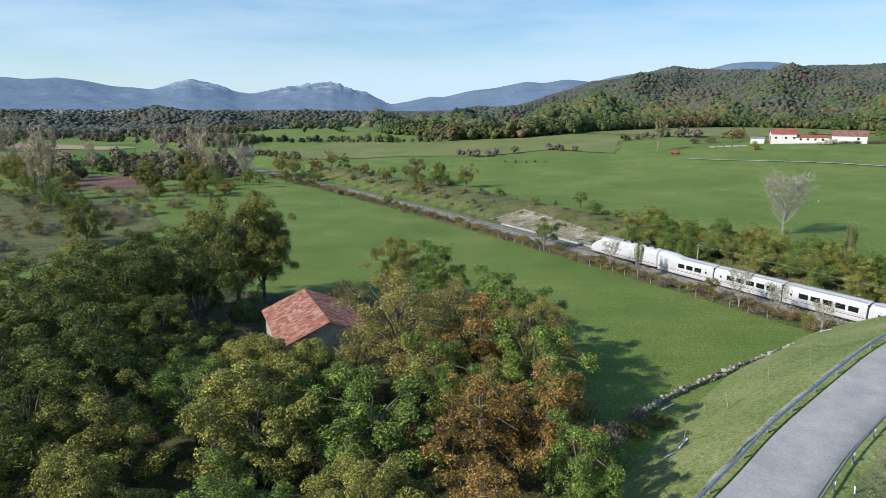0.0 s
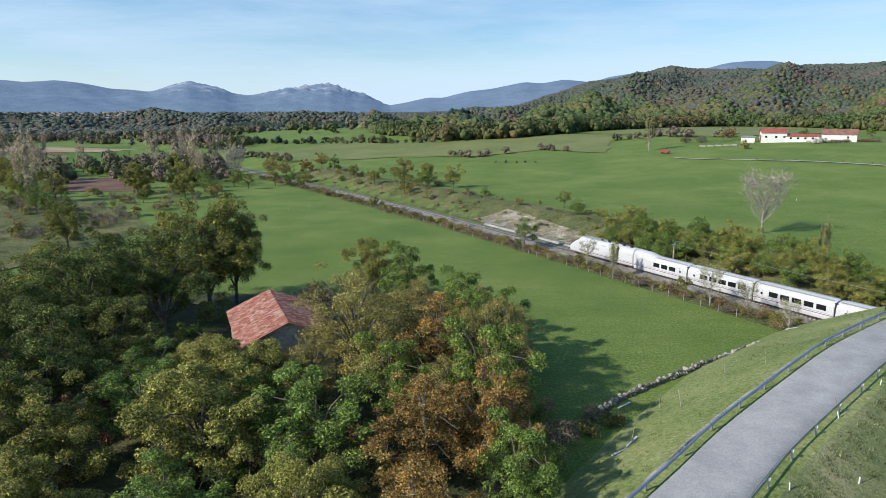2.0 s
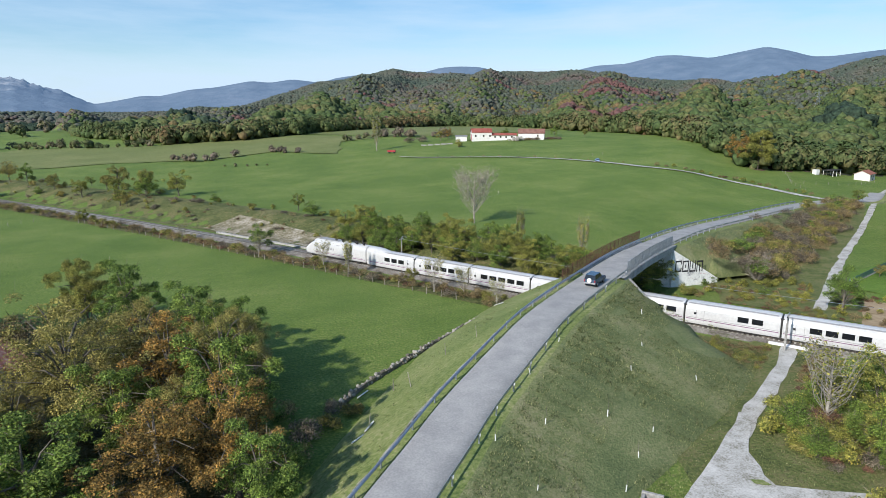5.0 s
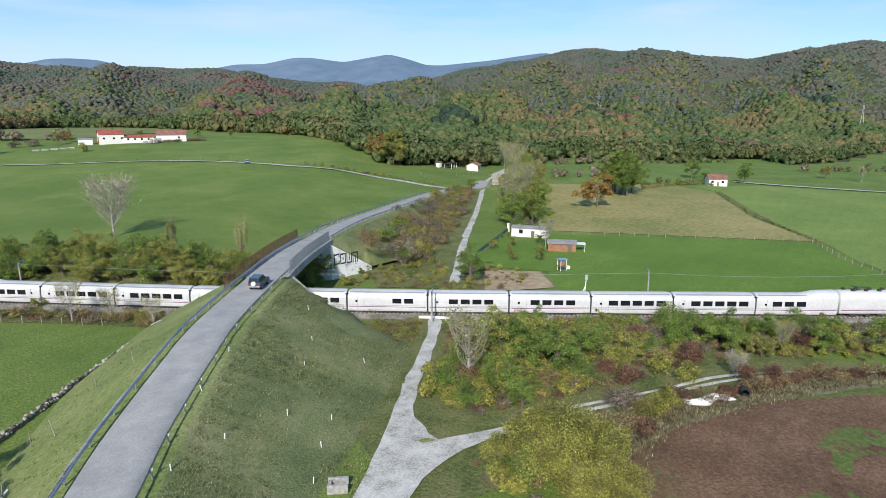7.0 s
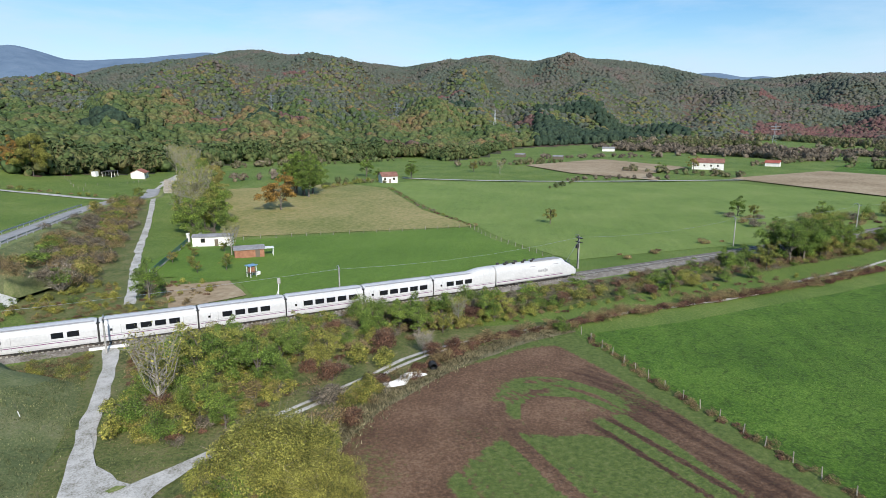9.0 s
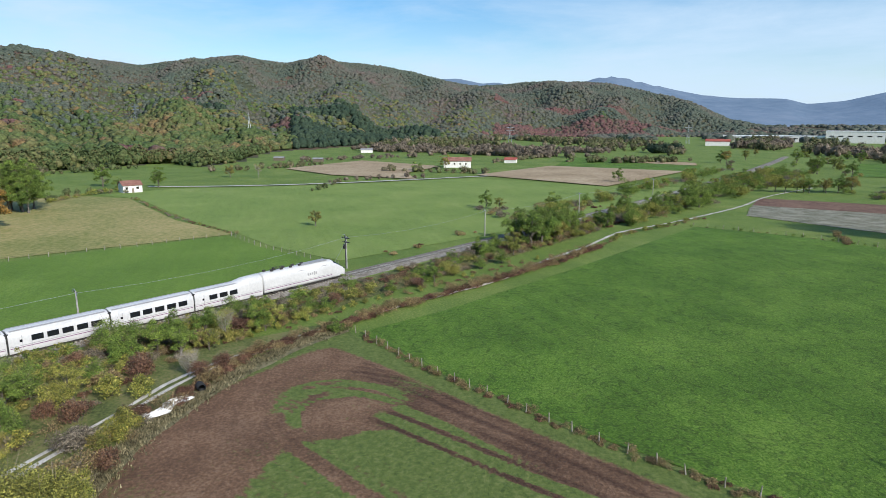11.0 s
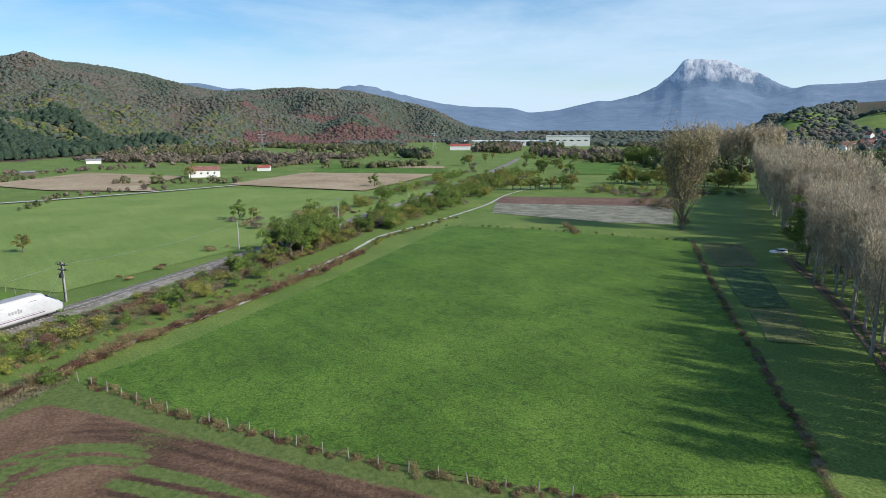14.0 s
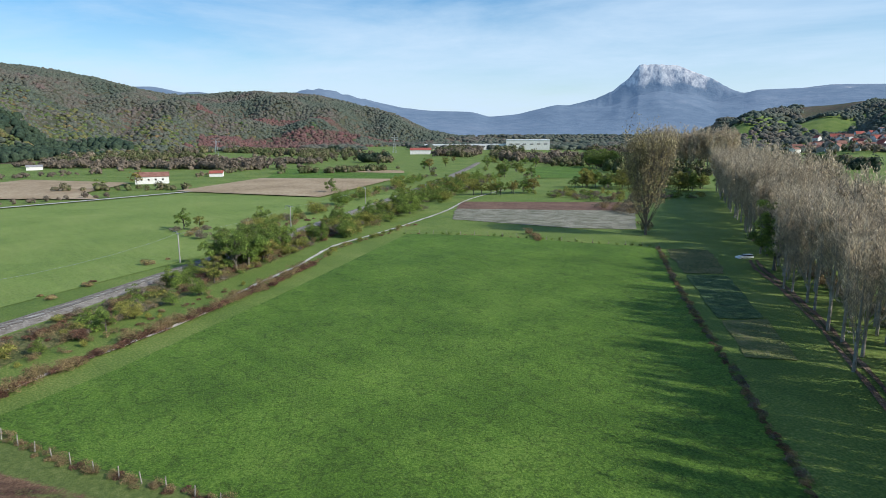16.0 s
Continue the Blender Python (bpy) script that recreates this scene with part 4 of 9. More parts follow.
lane("dirt_track", [(99.2, -8.3), (102.3, -13.1), (106.9, -19.9), (110.6, -26.2), (116.5, -37.9), (124, -50), (134.2, -61), (148, -80), (163.7, -98.5), (174.3, -121.4), (182.7, -138.2), (202, -173), (228, -211), (260, -278)], .95, M["gravel"], .16, "narrow gravel lane beside a hedge", .5)
lane("dirt_track", [(276, 155), (252, 145), (229.7, 133.2), (210, 122), (189, 110.5), (170, 100), (151.4, 90.2), (132.7, 79.8), (114, 68.9), (103, 62.5)], 1.75, M["gravel"], .14, "stony farm track beside a hedge", .6)
lane("farm_road", [(120, 312), (131, 299), (160, 273), (177, 247), (186, 219.4), (190, 199), (202.3, 186), (211.8, 170), (216, 150), (220, 140)], 3.4, M["gravel"], .2, "pale gravel farm road over the pasture", .3)
lane("farm_road", [(337, 55), (334, 39), (331, -10), (338, -60), (352, -118), (362, -165)], 3.4, M["gravel"], .4, "pale gravel farm road over the pasture", .3)
lane("farm_road", [(276, 155), (300, 162), (330, 172)], 5, M["gravel"], .2, "gravel yard in front of a shed", .5)

# ---------------------------------------------------------------- railway
railway = thing("railway", "single railway track on grey ballast with concrete sleepers", "railway", kind="structure")
_track = [Vector((*on_line(u), 0.0)) for u in np.arange(-420, 640, 4.0)]
for _p in _track:
    _p.z = 0.0
mpart("ballast", mesh_of("ballast", *swept(_track, [(-3.6, -.8), (-3.0, .02), (-1.75, .30), (1.75, .30), (3.0, .02), (3.6, -.8)], .15), M["ballast"]), railway)
for _s in (-0.83, 0.83):
    mpart("rail", mesh_of("rail", *swept(_track, [(_s - .07, .36), (_s - .035, .40), (_s - .035, .53), (_s + .035, .53), (_s + .035, .40), (_s + .07, .36)]), M["rail"]), railway)
_sleeper = Soup().box(.26, 2.6, .16, 0, 0, .24).mesh("sleeper", M["sleeper"])
_rest = Soup()
_turn = math.atan2(-.834, .552)
for _i, _u in enumerate(np.arange(-250, 330, .68)):
    _x, _y = on_line(_u)
    if 72 < _u < 190 or -135 < _u < -100 :
        mpart("sleeper", _sleeper, railway, m=pose(_x, _y, 0, 0, 0, math.degrees(_turn)))
    else:
        c, s = math.cos(_turn), math.sin(_turn)
        vs = [(_x + a * c - b * s, _y + a * s + b * c, z) for z in (.24, .40) for a, b in ((-.13, -1.3), (.13, -1.3), (.13, 1.3), (-.13, 1.3))]
        _rest.add((vs, [(4, 5, 6, 7), (0, 1, 5, 4), (1, 2, 6, 5), (2, 3, 7, 6), (3, 0, 4, 7)]))
tagged(mpart("sleepers", _rest.mesh("sleepers", M["sleeper"]), railway), kind="stuff")
# low concrete cable trough along the far side of the track
_trough = [Vector((*on_line(u, 3.9), .05)) for u in np.arange(-150, -48, 4.0)]
tagged(new("cable_trough", mesh_of("cable_trough", *swept(_trough, [(-.35, -.3), (-.35, .42), (.35, .42), (.35, -.3)]), M["concrete"])), "low concrete trough wall along the track", "wall", kind="structure")

# ---------------------------------------------------------------- road on its embankment, and the bridge
ROAD = [(-6, 12, 1.2), (2, 20, 1.9), (11, 28.6, 2.9), (20, 37.2, 3.7), (24.5, 41.3, 4.2), (29.7, 46.2, 4.8), (35.2, 50.7, 5.5), (41, 55.3, 6.2), (47.5, 60.3, 6.9), (56, 66, 7.4), (67, 73.1, 7.8), (77, 79.6, 7.9), (87, 85.6, 7.7), (97, 91.6, 7.3), (108, 97.8, 6.8), (122, 104.8, 6.1), (137, 111.2, 5.4), (158, 120, 4.5), (180, 129.5, 3.5), (200, 136.5, 2.8), (219, 140, 2.3), (232, 137, 2.0), (252, 146, 2.6)]
road_line = smooth_line(ROAD, 2.0)
tagged(new("road", mesh_of("road", *swept(road_line, [(-2.55, -.02), (-1.2, .03), (0, .05), (1.2, .03), (2.55, -.02), (2.6, -.12)]), M["asphalt"], True)), "curving single-lane road of worn grey asphalt", "road", kind="structure")

_b0 = min(range(len(road_line)), key=lambda i: (road_line[i] - Vector((66.2, 72.6, 7.8))).length)
_b1 = min(range(len(road_line)), key=lambda i: (road_line[i] - Vector((88.5, 86.5, 7.7))).length)


def held(p, q, a, b, top_a, top_b):
    """Holds a slope point q, seen from the road at p, behind the wing wall from a to b."""
    d = (b - a)
    side = lambda w: d.x * (w.y - a.y) - d.y * (w.x - a.x)
    if side(p) * side(q) >= 0:
        return q
    t = side(p) / (side(p) - side(q))
    w = p.lerp(q, t)
    f = min(max(((w - a).x * d.x + (w - a).y * d.y) / (d.x ** 2 + d.y ** 2), 0), 1)
    w.z = top_a + (top_b - top_a) * f - .15
    return w


def embank(line, left, right, name, label, wall=None):
    """Grassy slopes from both road edges down to the land; their widths grow with the height."""
    vs, fs, n = [], [], 13
    for i, (p, s) in enumerate(zip(line, sides_of(line))):
        for k in range(n):
            a = k / (n - 1) * 2 - 1
            if abs(a) < .34:
                off, drop = a / .34 * 4.2, .10 + .12 * abs(a) / .34
                q = p + s * off
                q.z = p.z - drop
            else:
                w = left if a < 0 else right
                g = (abs(a) - .34) / .66
                hgt = max(p.z - ground_z(*(p + s * math.copysign(8, a)).xy), .4)
                q = p + s * math.copysign(4.2 + g * w * hgt, a)
                gz = ground_z(q.x, q.y) - .3
                q.z = (p.z - .22) * (1 - g) + gz * g + .25 * noise.noise((q.x * .15, q.y * .15, 0)) * math.sin(g * math.pi)
            if wall and a > .3:
                q = held(p, q, *wall)
            vs.append(q)
    for i in range(len(line) - 1):
        for k in range(n - 1):
            fs.append((i * n + k, i * n + k + 1, (i + 1) * n + k + 1, (i + 1) * n + k))
    me = mesh_of(name, vs, fs, M["verge"], True)
    me.materials.append(M["bankgrass"])
    me.polygons.foreach_set("material_index", np.array([int(k % (n - 1) >= 8) for k in range(len(fs))], dtype=np.int32))
    return tagged(new(name, me), label, "embankment", kind="structure")


_e0, _e1 = road_line[_b0] + sides_of(road_line)[_b0] * 3.7, road_line[_b1] + sides_of(road_line)[_b1] * 3.7
embank(road_line[:_b0 + 1], 1.9, 2.7, "embankment", "grassy embankment carrying the road up to a bridge", (_e0, Vector((70.6, 57.6, 0)), 7.5, .2))
embank(road_line[_b1:], 1.6, 2.6, "embankment", "grassy embankment beyond the bridge", (_e1, Vector((101.5, 82.6, 0)), 7.2, 1.0))
# stone chippings outside the guard rails
for _seg in (road_line[:_b0], road_line[_b1 + 1:_b1 + 20]):
    for _o in (-3.75,):
        vs, fs = swept(_seg, [(_o - .20, -.16), (_o, -.06), (_o + .20, -.16)], .30)
        tagged(new("gravel_shoulder", mesh_of("gravel_shoulder", vs, fs, M["dirt"])), "strip of pale stone chippings beside the road", "gravel", kind="structure")

bridge = thing("bridge", "concrete road bridge over the railway with mesh fences", "bridge")
_deck = road_line[_b0 - 1:_b1 + 2]
mpart("deck", mesh_of("deck", *swept(_deck, [(-3.7, .12), (-3.7, -.95), (-3.2, -1.0), (3.2, -1.0), (3.7, -.95), (3.7, .12), (2.9, .12), (2.9, -.06), (-2.9, -.06), (-2.9, .12), (-3.7, .12)]), M["concrete"]), bridge, "weathered concrete deck")


def wall_between(a, b, ha, hb, base, thick, mat, name, parent, label=""):
    """An upright wall from a to b whose top runs from ha to hb."""
    a, b = Vector((*a, 0)), Vector((*b, 0))
    d = (b - a).normalized()
    nrm = Vector((d.y, -d.x, 0)) * thick / 2
    vs = []
    for p, h in ((a, ha), (b, hb)):
        vs += [p - nrm + Vector((0, 0, base)), p + nrm + Vector((0, 0, base)), p + nrm + Vector((0, 0, h)), p - nrm + Vector((0, 0, h))]
    fs = [(0, 3, 2, 1), (4, 5, 6, 7), (0, 1, 5, 4), (1, 2, 6, 5), (2, 3, 7, 6), (3, 0, 4, 7)]
    return mpart(name, mesh_of(name, vs, fs, mat), parent, label)


_d0, _d1 = road_line[_b0], road_line[_b1]
_s0, _s1 = sides_of(road_line)[_b0], sides_of(road_line)[_b1]
_p = lambda o, s, k: ((o + s * k).x, (o + s * k).y)
wall_between(_p(_d0, _s0, -3.6), _p(_d0, _s0, 3.6), 6.9, 6.9, -.5, .8, M["concrete"], "abutment", bridge)
wall_between(_p(_d1, _s1, -3.6), _p(_d1, _s1, 3.6), 6.8, 6.8, -.5, .8, M["whitewash"], "abutment", bridge, "whitewashed abutment wall")
_c0, _c1 = _d0 + _s0 * 3.7, _d1 + _s1 * 3.7
wall_between(_c0.xy, (70.6, 57.6), 7.5, .2, -.5, .45, M["concrete"], "wing_wall", bridge)
WING = ((_c1.x, _c1.y), (101.5, 82.6))
wall_between(*WING, 7.2, 1.0, -.5, .5, M["whitewash"], "wing_wall", bridge, "whitewashed wing wall with painted block letters")
wall_between(_p(_d0, _s0, -3.7), _p(_d0, _s0 * 1.0, -9.5), 7.2, 3.2, -.5, .45, M["concrete"], "wing_wall", bridge)
wall_between(_p(_d1, _s1, -3.7), _p(_d1, _s1 * 1.0, -11), 7.0, 1.5, -.5, .45, M["concrete"], "wing_wall", bridge)

# ---------------------------------------------------------------- train
SIDE = [(1.36, .30), (1.46, .60), (1.48, 1.0), (1.48, 2.15), (1.43, 2.55), (1.28, 2.95), (.98, 3.22), (.5, 3.38), (0, 3.42)]
SECTION = SIDE + [(-a, b) for a, b in SIDE[-2::-1]]


def loft(stations, name, mat):
    """Body along x from stations of (x, half-width factor, floor, roof)."""
    vs, fs, n = [], [], len(SECTION)
    for x, w, lo, hi in stations:
        for a, b in SECTION:
            vs.append((x, a * w, lo + (b - .30) / 3.12 * (hi - lo)))
    for i in range(len(stations) - 1):
        for k in range(n):
            j = (k + 1) % n
            fs.append((i * n + k, (i + 1) * n + k, (i + 1) * n + j, i * n + j))
    fs.append(tuple(range(n)))
    fs.append(tuple(range((len(stations) - 1) * n, len(stations) * n))[::-1])
    me = mesh_of(name, vs, fs, mat)
    bm = bmesh.new()
    bm.from_mesh(me)
    bmesh.ops.recalc_face_normals(bm, faces=bm.faces)
    bm.to_mesh(me)
    bm.free()
    return me


train = thing("train", "long white passenger train with dark windows running on the track", "train")
COACH = loft([(-6.45, .97, .30, 3.36), (-6.35, 1, .28, 3.42), (6.35, 1, .28, 3.42), (6.45, .97, .30, 3.36)], "coach", M["train_white"])
END_COACH = loft([(-6.45, .97, .30, 3.36), (-6.35, 1, .28, 3.42), (.8, 1, .28, 3.42), (1.8, 1, .28, 3.62), (3.2, 1, .28, 3.92), (6.35, 1, .28, 4.02), (6.45, .97, .30, 3.98)], "end_coach", M["train_white"])
_st = [(-9.9, .97, .45, 3.96), (-9.75, 1, .42, 4.02), (5.6, 1, .42, 4.02), (6.3, 1, .42, 3.86), (7.0, .99, .40, 3.50), (7.7, .96, .40, 3.02), (8.4, .90, .40, 2.52), (9.0, .80, .42, 2.10), (9.5, .64, .45, 1.76), (9.85, .42, .52, 1.48), (10.0, .18, .65, 1.25)]
POWER = loft(_st, "power_car", M["train_white"])
POWER.shade_smooth()
PANE = Soup().box(1.46, 3.0, .80, 0, 0, 0).mesh("window", M["glass_dark"])
SMALL_PANE = Soup().box(.34, 2.992, .34, 0, 0, 0).mesh("window", M["glass_dark"])
LINE = Soup().box(12.6, 2.988, .09, 0, 0, 0).mesh("stripe", M["purple"])
LINE2 = Soup().box(12.6, 2.986, .07, 0, 0, 0).mesh("stripe", M["train_grey"])
DOORLINE = Soup().box(.05, 2.99, 1.9, -.55, 0, 0).box(.05, 2.99, 1.9, .55, 0, 0).mesh("door", M["train_grey"])
GANG = Soup().box(.5, 2.5, 2.7, 0, 0, .4).mesh("gangway", M["black"])
RUNNER = Soup().box(2.2, 2.3, .45, 0, 0, .02).box(.9, 2.5, .5, 0, 0, -.02).mesh("running_gear", M["dark_metal"])
BOGIE = Soup().box(3.4, 2.4, .42, 0, 0, .2).box(.9, 2.6, .75, -1.2, 0, -.02).box(.9, 2.6, .75, 1.2, 0, -.02).box(.5, 2.7, .3, 0, 0, .3).mesh("bogie", M["dark_metal"])
SKIRT = Soup().box(8.0, 2.7, .35, 0, 0, .1).mesh("underframe", M["dark_metal"])
RIB = Soup().box(12.2, .3, .10, 0, -.85, 3.26).box(12.2, .3, .10, 0, .85, 3.26).mesh("roof_rib", M["train_grey"])


def rail_pose(u, flip=False):
    x, y = on_line(u)
    x2, y2 = on_line(u + 1.0)
    return pose(x, y, .53, 0, 0, math.degrees(math.atan2(y2 - y, x2 - x)) + (180 if flip else 0))


def add_coach(u, mesh, flip, panes):
    c = mpart("coach", mesh, train, "", rail_pose(u, flip))
    for x in panes:
        mpart("window", PANE, c, m=pose(x, 0, 1.62))
    mpart("window", SMALL_PANE, c, m=pose(-5.0, 0, 1.75))
    mpart("stripe", LINE, c, m=pose(0, 0, .98))
    mpart("stripe", LINE2, c, m=pose(0, 0, 1.22))
    mpart("door", DOORLINE, c, m=pose(-4.3, 0, .75))
    mpart("gangway", GANG, c, m=pose(-6.57, 0, 0))
    mpart("running_gear", RUNNER, c, m=pose(-6.5, 0, 0))
    mpart("underframe", SKIRT, c)
    mpart("roof_rib", RIB, c)
    return c


def add_power(u, flip):
    c = mpart("power_car", POWER, train, "", rail_pose(u, flip))
    for x in (-6.4, 5.6):
        mpart("bogie", BOGIE, c, m=pose(x, 0, 0))
    mpart("underframe", Soup().box(7.5, 2.7, .4, 0, 0, .1).mesh("underframe", M["dark_metal"]), c)
    sh = Soup()
    for i in range(3, 6):      # the windscreen follows the slope of the nose
        (x0, w0, l0, h0), (x1, w1, l1, h1) = _st[i], _st[i + 1]
        ring = lambda x, w, l, h: [(x, a * w * 1.0, l + (b - .30) / 3.12 * (h - l) + .025) for a, b in SECTION[5:12]]
        r0, r1 = ring(x0, w0, l0, h0), ring(x1, w1, l1, h1)
        sh.add((r0 + r1, [(k, k + 1, 8 + k, 7 + k) for k in range(6)]))
    mpart("windscreen", sh.mesh("windscreen", M["glass_dark"]), c)
    mpart("stripe", Soup().box(15.5, 2.985, .10, -2, 0, .98).mesh("stripe", M["purple"]), c)
    mpart("stripe", Soup().box(15.5, 2.983, .07, -2, 0, 1.25).mesh("stripe", M["train_grey"]), c)
    for x in (-1.6, 3.9):
        mpart("grille", Soup().box(1.3, 2.78, .28, x, 0, 2.98).mesh("grille", M["train_grey"]), c)
    mpart("emblem", Soup().box(.34, 2.985, .45, -.1, 0, 1.95).box(.34, 2.985, .45, .4, 0, 1.95).box(.34, 2.985, .45, .9, 0, 1.95).box(.3, 2.985, .75, 1.38, 0, 1.85).box(.34, 2.985, .45, 1.8, 0, 1.95).mesh("emblem", M["train_grey"]), c, "grey operator's emblem reduced to plain bars")
    mpart("roof_hatch", Soup().box(6.5, 1.6, .10, 2.0, 0, 4.0).mesh("roof_hatch", M["train_grey"]), c, "grey roof hatch")
    for k in range(9):
        mpart("roof_unit", Soup().box(.5, .35, .32, 0, 0, 0).mesh("roof_unit", M["dark_metal"]), c, m=pose(-8.6 + k * 1.05, .45 * (-1) ** k, 4.0))
    arm = Soup()
    for s in (-.5, .5):
        arm.add(tube([(-7.5, s, 4.1), (-4.6, s * .6, 4.45), (-7.0, s * .8, 4.55)], [.05, .045, .04], 5))
    arm.add(tube([(-7.0, -.9, 4.58), (-7.0, .9, 4.58)], [.05, .05], 5))
    mpart("pantograph", arm.mesh("pantograph", M["dark_metal"]), c)
    for s in (-1, 1):
        mpart("headlight", Soup().box(.5, .22, .16, 9.05, s * .86, 1.72).mesh("headlight", M["glass_dark"]), c)


NOSE_U = 76.0
add_power(NOSE_U - 10, False)
_u = NOSE_U - 20.1 - 6.57
add_coach(_u, END_COACH, False, (-3.2, -1.3, .6))
_patterns = [(-3, -1.1, .8, 2.7, 4.6), (-3, -1.1, .8, 2.7, 4.6), (-2.4, -.5, 1.4, 3.3), (-2.4, -.5, 1.4, 3.3), (1.6, 3.5), (-3, -1.1, .8, 2.7, 4.6), (-3, -1.1, .8, 2.7, 4.6), (-3, -1.1, .8, 2.7, 4.6), (-3, -1.1, .8, 2.7, 4.6)]
for _pt in _patterns:
    _u -= 13.14
    add_coach(_u, COACH, False, _pt)
_u -= 13.14
add_coach(_u, END_COACH, True, (-3.2, -1.3, .6))
add_power(_u - 6.57 - 10.1, True)

# ---------------------------------------------------------------- guard rails and bridge fences
def offset_line(line, o):
    return [p + s * o for p, s in zip(line, sides_of(line))]


BEAM = [(0, .42), (.06, .47), (.06, .52), (0, .57), (0, .60), (.06, .65), (.06, .70), (0, .75), (-.015, .75), (-.015, .42), (0, .42)]
POST = Soup().box(.10, .14, .95, 0, 0, -.2).mesh("post", M["steel"])
CAP = Soup().box(.16, .05, .20, 0, 0, .60).mesh("reflector", plain("white_reflector", (.75, .76, .76), .3))


def guard_rail(line, o, label):
    g = thing("guard_rail", label, "guard rail")
    path = offset_line(line, o)
    sgn = -1 if o > 0 else 1
    mpart("beam", mesh_of("beam", *swept(path, [(a * sgn, b) for a, b in BEAM]), M["steel"]), g)
    acc = 0.0
    for i in range(1, len(path)):
        acc += (path[i] - path[i - 1]).length
        if acc >= 3.9:
            acc = 0
            p, s = path[i], sides_of(line)[i]
            q = p + s * (.12 if o > 0 else -.12)
            a = math.degrees(math.atan2(s.y, s.x)) + 90
            post = mpart("post", POST, g, m=pose(q.x, q.y, q.z - .05, 0, 0, a))
            if o > 0:
                mpart("reflector", CAP, post, m=pose(0, -.10, 0))
    return g


_end = min(range(len(road_line)), key=lambda i: (road_line[i] - Vector((196, 135.2, 3))).length)
guard_rail(road_line[:_end + 2], -3.05, "galvanised steel guard rail on short posts along the road")
guard_rail(road_line[:_end - 8], 3.05, "galvanised steel guard rail with white reflectors along the road")

M["rust"] = material("rusty_steel", [(0.3, (.12, .055, .035)), (0.7, (.24, .13, .09))], scale=1.5, rough=.7, metal=.4)
for _o, _m, _lab, _cut in ((3.45, M["steel"], "grey mesh safety fence on the bridge parapet", (0, 0)), (-3.45, M["rust"], "rusty mesh safety fence on the bridge parapet", (-4, 1))):
    fence = thing("bridge_fence", _lab, "fence")
    path = offset_line(road_line[_b0 + _cut[0]:_b1 + 1 + _cut[1]], _o)
    total = sum((b - a).length for a, b in zip(path, path[1:]))
    along, pts = [0.0], path
    for a, b in zip(path, path[1:]):
        along.append(along[-1] + (b - a).length)
    at = lambda d: Vector([float(np.interp(d, along, [p[k] for p in pts])) for k in range(3)])
    nb = int(total / 1.9)
    post = Soup().box(.08, .08, 2.2, 0, 0, 0).mesh("post", _m)
    bar = Soup().box(.022, .022, 1.75, 0, 0, 0).mesh("bar", _m)
    for i in range(nb + 1):
        p = at(i * total / nb)
        mpart("post", post, fence, m=pose(p.x, p.y, p.z + .1))
        if i < nb:
            q = at((i + 1) * total / nb)
            for k in range(1, 14):
                w = p.lerp(q, k / 14)
                mpart("bar", bar, fence, m=pose(w.x, w.y, w.z + .45))
            for hz in (.45, 1.3, 2.2):
                mpart("rail", mesh_of("rail", *tube([p + Vector((0, 0, hz)), q + Vector((0, 0, hz))], [.022, .022], 4), _m), fence)

# painted block letters on the wing wall
_wa, _wb = Vector((*WING[0], 0)), Vector((*WING[1], 0))
_wd = (_wb - _wa).normalized()
_wn = Vector((_wd.y, -_wd.x, 0))
M["paint"] = plain("black_wall_paint", (.02, .02, .025), .6)
graffiti = thing("wall_lettering", "black block letters painted on the whitewashed wall", "graffiti")
GLYPHS = {"C": [(0, 0, 1, .14), (0, .86, 1, 1), (0, 0, .16, 1), (.84, 0, 1, .36), (.84, .64, 1, 1)], "O": [(0, 0, 1, .14), (0, .86, 1, 1), (0, 0, .16, 1), (.84, 0, 1, 1), (.42, .35, .58, .65)],
          "U": [(0, 0, 1, .14), (0, 0, .16, 1), (.84, 0, 1, 1), (.42, .3, .58, 1)], "N": [(0, 0, .16, 1), (.84, 0, 1, 1), (0, .86, 1, 1), (.42, 0, .58, .7)]}
for _i, _ch in enumerate("COUN"):
    s = Soup()
    x0 = .6 + _i * 1.62
    for a0, b0, a1, b1 in GLYPHS[_ch]:
        c = []
        for a, b in ((a0, b0), (a1, b0), (a1, b1), (a0, b1)):
            p = _wa + _wd * (x0 + a * 1.45) + _wn * .256
            c.append(Vector((p.x, p.y, 2.9 - .1 * _i + b * 2.2)))
        s.add((c, [(0, 1, 2, 3)]))
    mpart("letter", s.mesh("letter", M["paint"]), graffiti)
_sp = material("grey_spray", [(0.3, (.30, .30, .32)), (0.6, (.5, .5, .51)), (0.75, (.62, .62, .61))], scale=1.2, fine=3, bump=0)
_pk = plain("pink_spray", (.52, .34, .36), .6)
_gr = np.random.default_rng(5)
for _i in range(26):       # faded scrawls below the letters
    x0, z0, w0, h0 = .3 + 8.4 * _gr.random(), .5 + 1.9 * _gr.random(), .25 + .9 * _gr.random(), .06 + .35 * _gr.random() ** 2
    if z0 + h0 > 6.6 - x0 * .62:
        continue
    c = [_wa + _wd * (x0 + a) + _wn * .254 + Vector((0, 0, z0 + b)) for a, b in ((0, 0), (w0, .12), (w0 * .9, h0 + .1), (.08, h0))]
    mpart("scrawl", Soup().add((c, [(0, 1, 2, 3)])).mesh("scrawl", _pk if _i % 4 == 0 else _sp), graffiti)

